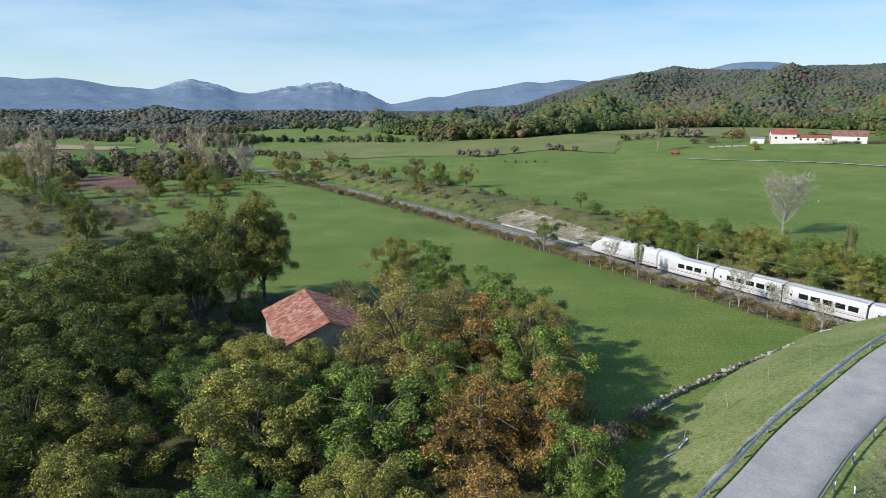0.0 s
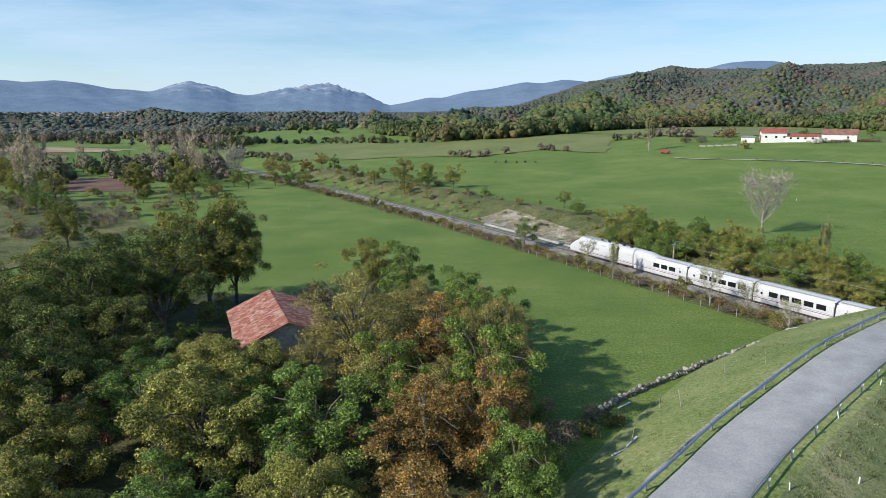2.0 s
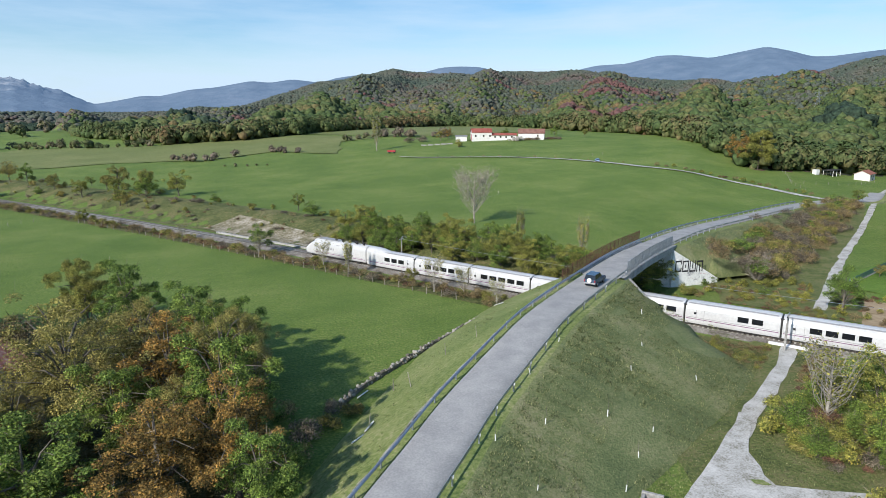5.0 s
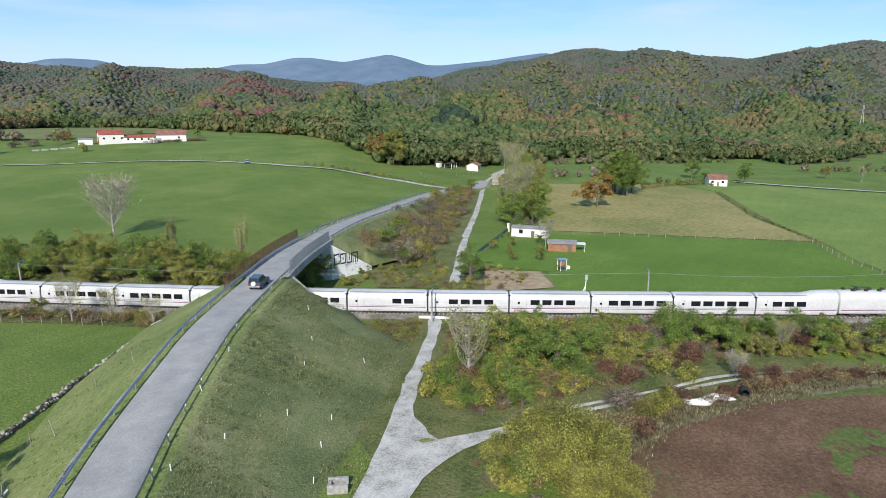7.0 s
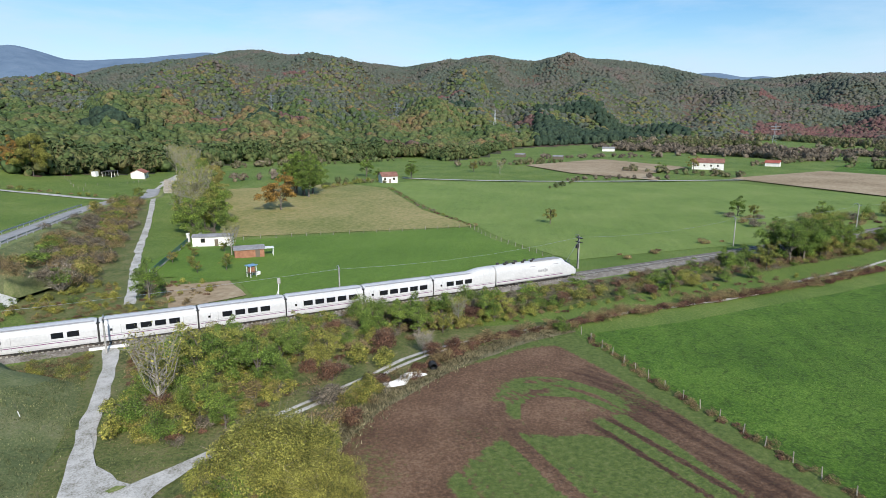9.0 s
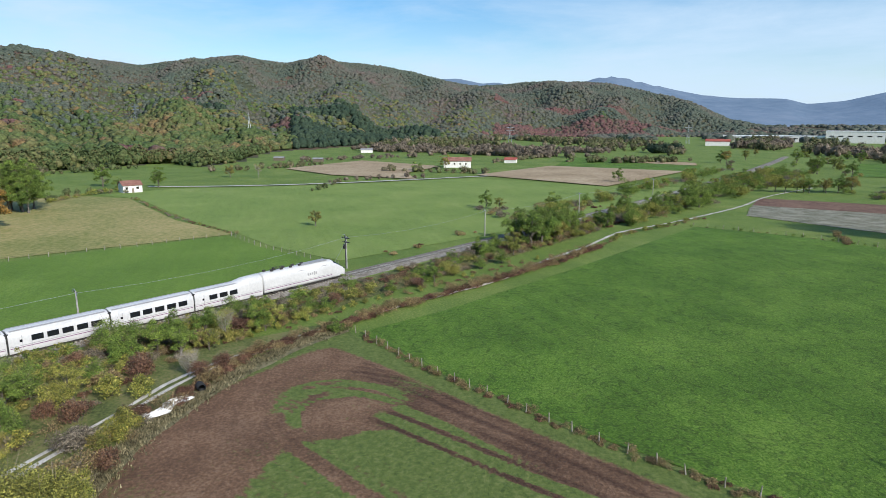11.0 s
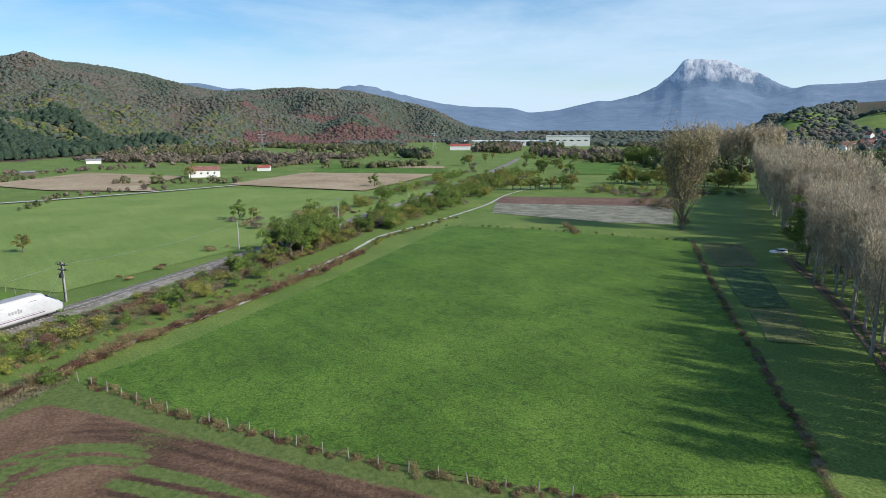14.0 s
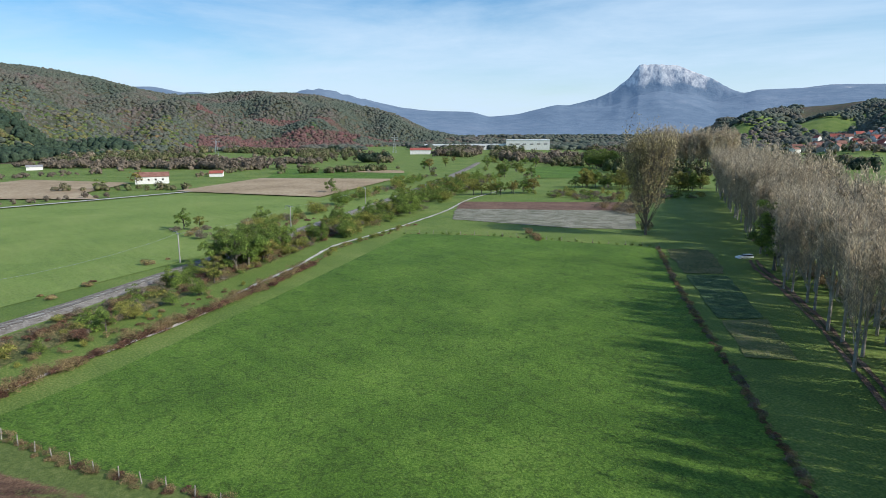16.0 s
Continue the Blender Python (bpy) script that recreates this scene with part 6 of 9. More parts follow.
stock("redbush", shrub("bush", "dark red thicket bush", 64, 3.4, 3.8, "red", 120, .24, 13, "bush"))
stock("bare", twiggy("tree", "slender half-bare tree with pale branches", 52, 7.5, 6, "yellow", 240, 900, .18))
stock("barewhite", twiggy("tree", "leafless tree with pale branches", 53, 10, 9, "grey", 420, 0))
for _s in range(3):
    stock("poplar", twiggy("poplar_tree", "tall leafless grey poplar of a plantation", 55 + _s, 18, 7.5, "poplar", 90, 0, upright=1.5, base=.10, fine=3800, thick=.036, bark="greybark"))
stock("poplar_far", twiggy("poplar_tree", "leafless grey-brown poplar in the valley", 61, 18, 8, "poplar", 48, 0, upright=1.5, base=.06, fine=2200, thick=.10, bark="greybark"))
stock("column", twiggy("poplar_tree", "slim yellow columnar poplar", 58, 8, 2.6, "yellow", 180, 1500, .24, upright=2.2, base=.08))
stock("tallbare", twiggy("tree", "very tall half-bare tree with yellow-brown leaves", 59, 21, 12, "tan", 800, 13000, .27, upright=1.2, base=.06, bark="bark"))
stock("broom", twiggy("shrub", "fan of straight bare stems", 60, 5, 5, "grey", 300, 0, category="shrub", stems=3))

# the copse round the old house: place, height, crown width, kind
for x, y, h, w, k in ((-33, 97, 19, 19, "oak"), (-30, 101, 18, 15, "oak"), (-37.5, 99, 17, 15, "oak"), (-33.5, 81.5, 16.5, 16, "oak"), (-40.5, 75.5, 15.5, 15, "oak"), (-44.5, 67.5, 14.5, 15, "oak"), (-35.5, 58.5, 13, 14, "oak"), (-33.5, 69, 11, 12, "oak"),
                      (-27.5, 46.5, 10, 12, "oak"), (-23, 53.5, 9.5, 10.5, "oak_green"), (-16, 49, 11, 15, "oak_yellow"), (-6, 47.5, 11, 12, "oak_green"), (3.5, 47.3, 11, 11, "oak_orange"),
                      (-.5, 58, 10.5, 11, "oak_green"), (-4.5, 65, 15.5, 18, "oak_brown"), (4.6, 64, 13.2, 12.5, "oak_orange"), (8.2, 69, 12.5, 10.5, "oak_green"), (7.5, 82.5, 11.3, 12, "oak_green"), (-.7, 90, 13.5, 11, "oak_green"),
                      (-7, 101, 11.5, 10, "oak_yellow"), (-50, 60, 14, 15, "oak"), (-52.5, 75, 14, 15, "oak"), (-47, 85, 14.5, 16, "oak"), (-41.5, 51.5, 13, 15, "oak"), (-33.5, 46, 12, 13, "oak"), (-24.5, 37.5, 9, 10.5, "oak_yellow"),
                      (-15, 39, 7.5, 10.5, "oak_green"), (-5, 38, 8.6, 10, "oak_yellow"), (3, 37.5, 9, 9.5, "oak_orange"), (10.5, 42.5, 9.5, 9, "oak_green"), (-42, 92, 15, 16, "oak"), (-55, 92, 13, 14, "oak_yellow"), (-60, 68, 13, 15, "oak"), (9, 56, 13, 11.5, "oak_green"),
                      (-11.5, 55, 8.5, 10.5, "oak_green"), (-85.5, 147, 11.5, 13, "oak"), (9, 47.5, 12, 9.5, "oak_orange"), (-17.5, 57.8, 9.9, 12, "oak_yellow"), (-9.5, 60.5, 9, 10, "oak_brown"), (-25.5, 60, 8.5, 10, "oak_green"),
                      (11.5, 76, 10.5, 9.5, "oak_green"), (2, 75, 12, 11, "oak_brown"), (-20.5, 62, 8.4, 9, "oak_yellow"), (-13.5, 59.0, 9.2, 10, "oak_yellow"), (12, 70, 11, 9, "oak_brown"), (-33, 37, 9, 11, "oak"), (-45, 42, 11, 13, "oak"), (10, 63, 13, 11, "oak_brown"), (4, 54, 9, 9, "oak_brown")):
    ref = {"oak": (14, 13), "oak_yellow": (10.5, 11.5), "oak_green": (11, 9.5), "oak_brown": (14, 14), "oak_orange": (11, 8.5)}[k]
    t = plant(k, x, y, w / ref[1], "trees of the copse")
    t.scale.z = h / ref[0]
for x, y, k, s in ((12, 59, "oak_orange", .6), (-16.5, 98.5, "brownshrub", 2.4), (-13.4, 62.6, "redbush", 1.65), (-10.6, 61.5, "redbush", 1.6), (-16.5, 62.5, "bush", 1.2), (13, 66, "bare", .8), (13.5, 50, "bush", .8), (16, 55, "greyshrub", 1.2), (19, 56.5, "shrub", .9), (22, 58.5, "shrub", .8), (20.5, 59.5, "greyshrub", .9), (-25, 66, "brownshrub", 1.2), (-28, 62, "bush", .9), (-30, 66, "bush", .8)):
    plant(k, x, y, s, "undergrowth of the copse")

# near side of the railway, left of the bridge: a ragged hedge
for u in np.arange(-330, -44, .75):
    x, y = on_line(u, -7.0 + rng.normal(0, 1.0))
    bulk("trackside_hedge", ("brownshrub", "bramble", "shrub", "brownshrub", "greyshrub")[int(rng.integers(5))], x, y, .55 + .5 * rng.random())
for u, v, k, s in ((-118, -7, "greenmid", 1.05), (-116, -9, "bare", .7), (-96, -7.5, "bare", .75), (-88, -8, "column", .7), (-72, -7.5, "mid", .6), (-66, -8, "bare", .8), (-60, -7, "bare", .7), (-200, -8, "mid", .75), (-150, -7, "bare", .55), (-52, -9, "bare", .6), (-48, -8.5, "shrub", .8), (-57, -6.5, "brownshrub", 1.1), (-270, -9, "mid", 1), (-240, -9, "brownshrub", 1.6), (-280, -10, "greenmid", 1)):
    plant(k, *on_line(u, v), s, "trackside trees")
# far bank of the cutting
for i in range(105):
    u = -112 + 80 * rng.random()
    v = 9 + 13 * rng.random() ** .8
    plant(("acacia", "acacia", "acacia", "acacia", "bush", "bush")[int(rng.integers(6))], *on_line(u, v), .70 + .50 * rng.random(), "acacias of the bank")
for i in range(46):
    u, v = -330 + 225 * rng.random(), 12 + 18 * rng.random()
    if -163 < u < -104 and v < 17:
        v += 12
    plant(("shrub", "mid", "bush", "shrub", "greyshrub", "yellowshrub")[int(rng.integers(6))], *on_line(u, v), .6 + .6 * rng.random(), "shrubs of the bank")
for u, v, k, s in ((-236, 24, "mid", 1.7), (-228, 30, "mid", 1.5), (-215, 22, "acacia", 1.5), (-222, 27, "mid", 1.5), (-207, 30, "acacia", 1.5), (-32, 13, "acacia", .8), (-26, 17, "shrub", 1), (-34, 8, "yellowshrub", .8)):
    plant(k, *on_line(u, v), s, "trees of the bank")
plant("barewhite", 79.6, 143.7, 1.3, "trees of the bank")
plant("column", 84.8, 103, .95, "trees of the bank")
plant("column", 76.5, 114.5, .8, "trees of the bank")
plant("mid", 72, 109, .95, "trees of the bank")

# scrub on the embankment beyond the bridge and along the farm track
FAR_ROAD = road_line[_b1:]
FAR_SIDES = sides_of(FAR_ROAD)


def far_bank(x, y):
    """The height of the ground or of the embankment beyond the bridge."""
    i = min(range(len(FAR_ROAD)), key=lambda k: (FAR_ROAD[k].x - x) ** 2 + (FAR_ROAD[k].y - y) ** 2)
    p, sd = FAR_ROAD[i], FAR_SIDES[i]
    o = abs((x - p.x) * sd.x + (y - p.y) * sd.y)
    h = max(p.z - ground_z(*(p + sd * 8).xy), .4)
    g = min(max((o - 4.2) / (2.6 * h), 0), 1)
    return max((p.z - .22) * (1 - g) + (ground_z(x, y) - .3) * g, ground_z(x, y))


for i in range(95):
    f = rng.random()
    x, y = 112 + f * 108 + rng.normal(0, 2), 75 + f * 56 + rng.normal(0, 1.5)
    x, y = x - 3.2 - rng.random() * (11 - 6 * f), y + 3.6 + rng.random() * (8 - 5 * f)
    bulk("bank_foot_scrub", ("brownshrub", "greyshrub", "greyshrub", "brownshrub", "shrub", "greenshrub")[int(rng.integers(6))], x, y, .95 + .75 * rng.random(), far_bank(x, y))
plant("broom", 108, 79, 1.2, "scrub along the farm track")
plant("greenmid", 105.8, 60.5, 1.05, "scrub along the farm track")
for i in range(16):
    plant(("bramble", "yellowshrub", "greenshrub")[int(rng.integers(3))], 96 + 18 * rng.random(), 72 + 12 * rng.random(), .5 + .3 * rng.random(), "scrub along the farm track")
plant("mid", 222, 134, .9, "trees along the farm track")
for i in range(30):      # a tall row between the farm track and the tan meadow
    f = (i + .6 * rng.random()) / 30
    plant(("acacia", "mid", "acacia", "greenmid", "bare", "mid")[i % 6], 163 + f * 128 + rng.normal(0, 1.6), 81.5 + f * 66 + rng.normal(0, 1.6), 1.45 + .75 * rng.random(), "trees along the farm track")
for i in range(16):
    f = (i + .6 * rng.random()) / 16
    plant(("acacia", "mid", "greenmid", "acacia")[i % 4], 170 + f * 90 + rng.normal(0, 1.2), 81 + f * 47 + rng.normal(0, 1.2), 1.7 + .6 * rng.random(), "trees along the farm track")
for x, y, k in ((172, 87, 1.5), (178, 92, 1.7), (196, 101, 1.6), (215, 108, 1.5), (300, 160, 1.8), (310, 168, 1.9)):
    plant("bare", x, y, k, "trees along the farm track")
for i in range(26):
    f = rng.random()
    plant(("bush", "greyshrub", "bush", "brownshrub")[i % 4], 158 + f * 110 + rng.normal(0, 2), 79 + f * 55 + rng.normal(0, 2), 1.0 + .5 * rng.random(), "trees along the farm track")

# meadow and field trees
for x, y, k, s in ((213.7, 76.6, "red_tree", 1.45), (254.5, 82.3, "oak_green", 1.75), (250.5, 80.5, "oak_green", 1.7), (248, 78, "oak_green", 1.45), (257, 86, "oak_green", 1.5), (258, 79.5, "oak_green", 1.5), (252, 85, "oak_green", 1.6), (251, 87, "oak_orange", 1.1), (341, 76, "greenmid", 1.5), (334, 50, "oak_green", .95), (325, 66, "greenmid", .9), (199, -15, "mid", .85), (387, 20, "mid", 1.1), (377, 4, "bare", 1), (222.7, -78.6, "greenmid", .95), (218, -82, "mid", .8),
                   (219, -104, "greenshrub", 2.6), (299.4, -179, "greenmid", 1.15), (420, -118, "mid", 1.4), (409, -95, "greenshrub", 2.5), (119.6, 350.7, "column", 1.9), (242, 202, "oak_orange", 1.55), (247, 196, "oak_yellow", 1.7), (216, 101, "mid", .8)):
    plant(k, x, y, s, "field trees")
for x, y, s in ((126, 62, .5), (131, 66, .5), (136, 60, .45), (140, 70, .5), (129, 57, .6), (147, 66, .5), (134, 72, .55)):
    plant("mid", x, y, s * .9, "young fruit trees of the garden")
plant("bare", 143.5, 62.5, .9, "young fruit trees of the garden")
for x, y in ((143, 76), (148, 77.5), (139, 74.5), (152, 78)):
    plant("greenshrub", x, y, .5, "young fruit trees of the garden")

# thicket between the railway and the lane, right of the gravel track
for x, y, k, s in ((73, 32, "greenmid", 1.05), (71, 33.5, "acacia", 1.0), (70.4, 17.6, "greyshrub", 1.2), (57, 22.5, "yellowshrub", 1.6), (75.5, 36.5, "greenmid", .85), (78, 31, "greenmid", .95), (80.5, 27, "greenmid", .8), (72.5, 30.5, "yellowshrub", 1.2), (69, 32.5, "yellowshrub", 1.0), (91, 17.5, "greenmid", .65), (95.5, 13.8, "greenmid", .7), (74, 26, "greenshrub", 1.1), (70, 26, "brownshrub", 1.2), (64, 17.5, "greyshrub", 1.1), (62, 22, "greyshrub", 1.2), (97.5, 9.5, "bramble", 2.0), (86, 18.5, "bramble", 1.8), (83, 22, "yellowshrub", 1.0), (99, 5, "bare", .6), (76, 13, "bramble", 1.4), (66, 13.5, "bramble", 1.5), (60, 14, "shrub", .9)):
    plant(k, x, y, s, "thicket beside the railway")
def inside(x, y, poly):
    hit = False
    for (x0, y0), (x1, y1) in zip(poly, poly[1:] + poly[:1]):
        if (y0 > y) != (y1 > y) and x < (x1 - x0) * (y - y0) / (y1 - y0) + x0:
            hit = not hit
    return hit


LANE_PTS = np.array([(p.x, p.y) for pts in (RUTS + [(102.3, -13.1), (106.9, -19.9), (110.6, -26.2), (116.5, -37.9), (124, -50), (134.2, -61)], [(84, 53.6), (78.8, 49.8), (70.8, 45.5), (60.8, 40.1), (54.3, 36.2), (48, 32)], [(50, 30.5), (56, 27), (62, 23.2)], [(132.7, 79.8), (114, 68.9), (103, 62.5)]) for p in smooth_line([(x, y, 0) for x, y in pts], 1.0)])


def off_lane(x, y):
    return bool(((LANE_PTS - (x, y)) ** 2).sum(1).min() > 3.0)


THICKET = [(79, 44), (71, 39), (62, 33.5), (58.5, 29.5), (66, 24), (73, 21), (81, 17.5), (88, 13.2), (94.5, 7.5), (100.5, -1), (106.5, -10)] + [on_line(u, -5.6) for u in (70, 50, 30, 16, 4)]
NEAR_BUSHES = [(50, 25), (56, 23.5), (66, 17.5), (74, 14), (74, 11.5), (64, 14), (55, 15), (46, 17)]
for poly, count, kinds in ((THICKET, 95, ("bush", "bush", "acacia", "yellowshrub", "bush", "redbush", "greyshrub", "greenmid", "shrub", "bush")), ([(57, 36), (66, 41), (76, 36), (74, 24), (64, 25), (59, 29)], 26, ("yellowshrub", "bush", "yellowshrub", "shrub", "bush")), (NEAR_BUSHES, 20, ("yellowshrub", "bush", "yellowshrub", "shrub"))):
    done = 0
    while done < count:
        x, y = 44 + 66 * rng.random(), -12 + 58 * rng.random()
        if inside(x, y, poly):
            k = kinds[done % len(kinds)]
            plant(k, x, y, (.50 if k in ("acacia", "greenmid") else .62 if k == "bush" else .75) + .35 * rng.random(), "thicket beside the railway")
            done += 1
for i in range(760):
    u = 2 + 210 * rng.random() ** 1.2
    x, y = on_line(u, -5.0 - 10.5 * rng.random())
    if off_lane(x, y):
        bulk("trackside_scrub", ("bramble", "greyshrub", "brownshrub", "greenshrub", "shrub", "redbramble", "brownshrub")[int(rng.integers(7))], x, y, .45 + .65 * rng.random())
for i in range(900):
    x, y = 46 + 62 * rng.random(), -12 + 60 * rng.random()
    if (inside(x, y, THICKET) or inside(x, y, NEAR_BUSHES) or inside(x, y, [(58, 36), (66, 41), (78, 45), (76, 24), (64, 25), (58, 29)])) and off_lane(x, y):
        bulk("thicket_scrub", ("yellowshrub", "brownshrub", "bramble", "yellowshrub", "shrub", "greyshrub", "redbramble", "greenshrub")[int(rng.integers(8))], x, y, .40 + .5 * rng.random())
for x, y, k, q in ((54.5, 17.5, "willow", 1.0), (51, 12.5, "willow", .8), (57.5, 21.5, "willow", .6), (64.8, 34.6, "bare", 1.15), (72.5, 32, "acacia", 1.35), (74.5, 34.5, "acacia", 1.2), (76.5, 29.5, "acacia", 1.15), (73.6, 27.2, "greenmid", .95), (91.8, 17.1, "greenmid", .75), (96.9, 12.2, "greenmid", .85), (76.1, 18.9, "redbush", 1.0), (81.4, 13.2, "yellowshrub", 1.2), (82.3, 16.8, "yellowshrub", 1.3), (70.1, 17.6, "greyshrub", 1.4), (62.5, 16.5, "brownshrub", 1.5), (64.5, 15.2, "brownshrub", 1.2), (85.9, 8.6, "barewhite", .35), (80.4, 21.9, "bush", .9),
                   (87, 22.5, "bush", .8), (104, 8, "bush", .7), (104.6, 4.5, "redbush", .8), (84.1, 29, "bush", .9), (107, 1.5, "greyshrub", 1.3), (88.2, 4.6, "redbush", .75), (85.5, 7.2, "redbush", .9), (98.3, -10.6, "greenshrub", 1.0), (123.4, -33, "greenmid", .62), (121, -29, "redbush", .8), (128, -38, "bush", .8), (118, -23.5, "bush", .6), (132, -46, "bush", .75), (114, -12.5, "redbush", .8), (110, -8, "bush", .65), (136, -52, "bush", .8)):
    plant(k, x, y, q, "thicket beside the railway")
for i in range(230):     # grey-brown scrub between the road bank and the farm track
    f = rng.random()
    x, y = 106 + f * 112 + rng.normal(0, 2.2), 78 + f * 56 + rng.normal(0, 2.0)
    k = ("brownshrub", "greyshrub", "shrub", "brownshrub", "greyshrub")[int(rng.integers(5))]
    bulk("bank_foot_scrub", k, x, y, .8 + .8 * rng.random(), far_bank(x, y))
for i in range(200):
    x, y = 92 + 26 * rng.random(), 52 + 28 * rng.random()
    if uv_of(x, y)[1] > 5.5 and (x - 101.5) * .6 + (y - 82.6) * .8 < 0 and off_lane(x, y):
        bulk("bank_foot_scrub", ("bramble", "brownshrub", "yellowshrub")[int(rng.integers(3))], x, y, .3 + .35 * rng.random())
for i in range(42):
    u = 112 + 90 * rng.random()
    x, y = on_line(u, -6 - 9 * rng.random())
    plant(("greenmid", "acacia", "bush", "greenmid", "bush", "mid", "redbush")[int(rng.integers(7))], x, y, .6 + .45 * rng.random(), "trees between railway and lane")
for i in range(13):      # the dense green stand half way along
    x, y = on_line(128 + 30 * rng.random(), -6 - 7 * rng.random())
    plant("greenmid", x, y, 1.15 + .4 * rng.random(), "trees between railway and lane")
for i in range(46):
    u = 200 + 170 * rng.random()
    x, y = on_line(u, -10 - 14 * rng.random())
    plant(("greenmid", "mid", "brownshrub", "greyshrub", "acacia")[int(rng.integers(5))], x, y, .8 + .6 * rng.random(), "trees between railway and lane")
for i in range(30):
    u = 95 + 120 * rng.random()
    x, y = on_line(u, 7 + 5 * rng.random())
    plant(("bramble", "brownshrub", "bramble")[int(rng.integers(3))], x, y, .5 + .5 * rng.random(), "brambles by the track")
for i in range(14):
    plant(("greyshrub", "brownshrub")[int(rng.integers(2))], 190 + 30 * rng.random(), -72 - 26 * rng.random() * 1.0, 1.0 + .5 * rng.random(), "brambles by the track")

# the low hedge beside the lane and the other field edges
def hedge(pts, kinds, k, gap, jitter=.4, group="field hedge"):
    line = smooth_line([(x, y, 0) for x, y in pts], gap)
    for p in line:
        bulk("field_hedge", kinds[int(rng.integers(len(kinds)))], p.x + rng.normal(0, jitter), p.y + rng.normal(0, jitter), k * (.75 + .5 * rng.random()))


hedge([(77, 9.5), (86, 5), (92, .5), (97.5, -7.5), (102.3, -14.5), (108, -23), (118, -39.5), (131.5, -62), (146, -82)], ("redbramble", "redbramble", "bramble", "brownshrub"), .95, .7)
hedge([(82, 17.5), (92, 12), (99.5, 2), (106.5, -9), (113.5, -20), (123.5, -37.5), (137, -60)], ("bramble", "yellowshrub", "brownshrub"), .5, 2.0, .7)
hedge([(146, -82), (161, -100), (171.5, -122), (180, -139)], ("shrub", "brownshrub", "bramble"), .7, 2.4)
hedge([(95.5, -14.5), (81, -20.2), (70.7, -25.7), (60, -31.2), (50, -37.5), (43, -43), (34, -50)], ("bramble", "bramble", "brownshrub"), .46, .8, .3)
hedge([(28, -58), (35.5, -69), (41.8, -77.5), (53.5, -93), (63.5, -106), (81.5, -130), (104, -162)], ("bramble", "brownshrub", "greyshrub"), .40, .7, .22)
hedge([(104, -162), (124, -152.5), (148, -142), (168, -126)], ("bramble", "greenshrub"), .35, 2.2, .2)
hedge([(131, -146), (135.5, -149.5), (140, -152.5), (143, -154)], ("brownshrub", "bramble", "redbramble"), 1.1, 1.6)
hedge([(285, 52), (250, 38), (222, 26), (190, 8)], ("brownshrub", "greyshrub", "bramble", "shrub"), .6, 3.2)
hedge([(275, 80), (300, 72), (320, 60)], ("shrub", "brownshrub"), 1.0, 3.0)
hedge([(135, 297), (160, 276), (178, 252), (190, 218)], ("bramble", "brownshrub"), .5, 8)
hedge([(195, 202), (206, 188), (216, 172), (221, 150)], ("bramble", "brownshrub", "shrub"), .8, 3)

# poplar plantation
for i in range(4):
    for j in range(-8, 45):
        f = j / 44
        bx, by = 44 + f * (122 if f > 0 else 157), -113 - f * 215
        x, y = bx - i * 5.6 + rng.normal(0, .9), by - i * 1.3 + rng.normal(0, 1.3)
        if i > 2 and j > 12 and rng.random() < .3:
            continue
        plant("poplar" if i < 2 else "poplar_far", x + 2, y, (.82 + .24 * rng.random()) * (.92 if f < .3 else 1), "poplar plantation")
for i in range(48):        # the older grove beyond it
    f, g = rng.random(), rng.random()
    plant("poplar_far", 284 - 56 * f + 22 * g, -440 - 32 * f - 45 * g, 1.15 + .35 * rng.random(), "far poplar grove")
plant("oak_green", 72, -156, 1.45, "trees by the poplars")
plant("oak_green", 80, -172, 1.0, "trees by the poplars")
plant("tallbare", 117.4, -178, 1.27, "trees by the poplars")
plant("brownshrub", 120.5, -182, 2.0, "trees by the poplars")
for i in range(150):
    f = rng.random() * 1.9 - .9
    bulk("underwood", ("greyshrub", "brownshrub", "bramble")[int(rng.integers(3))], 58 + 34 * f - 6 * rng.random(), -147 - 46 * f + 3 * rng.random(), 1.0)

# orchards and hedgerows in the middle distance
for (x0, y0), (x1, y1), n in (((240, -224), (226, -255), 10), ((234, -296), (216, -322), 11), ((194, -328), (176, -343), 8)):
    for i in range(n):
        f = (i + .5 * rng.random()) / n
        plant(("acacia", "mid", "acacia", "greenmid")[i % 4], x0 + (x1 - x0) * f + rng.normal(0, 2), y0 + (y1 - y0) * f + rng.normal(0, 2), 1.0 + .45 * rng.random(), "orchard trees")
for i in range(26):
    f = rng.random()
    plant(("greyshrub", "brownshrub", "barewhite")[0 if rng.random() < .5 else int(rng.integers(2))], 207 - 46 * f + rng.normal(0, 4), -240 - 8 * f - 30 * rng.random(), 1.1 + .4 * rng.random(), "orchard trees")
for i in range(210):
    x, y = -62 + 78 * rng.random(), 40 + 55 * rng.random()
    if -27 < x < -6 and 60 < y < 88:
        continue
    bulk("undergrowth", ("greenshrub", "bramble", "brownshrub", "shrub")[int(rng.integers(4))], x, y, .7 + .6 * rng.random())
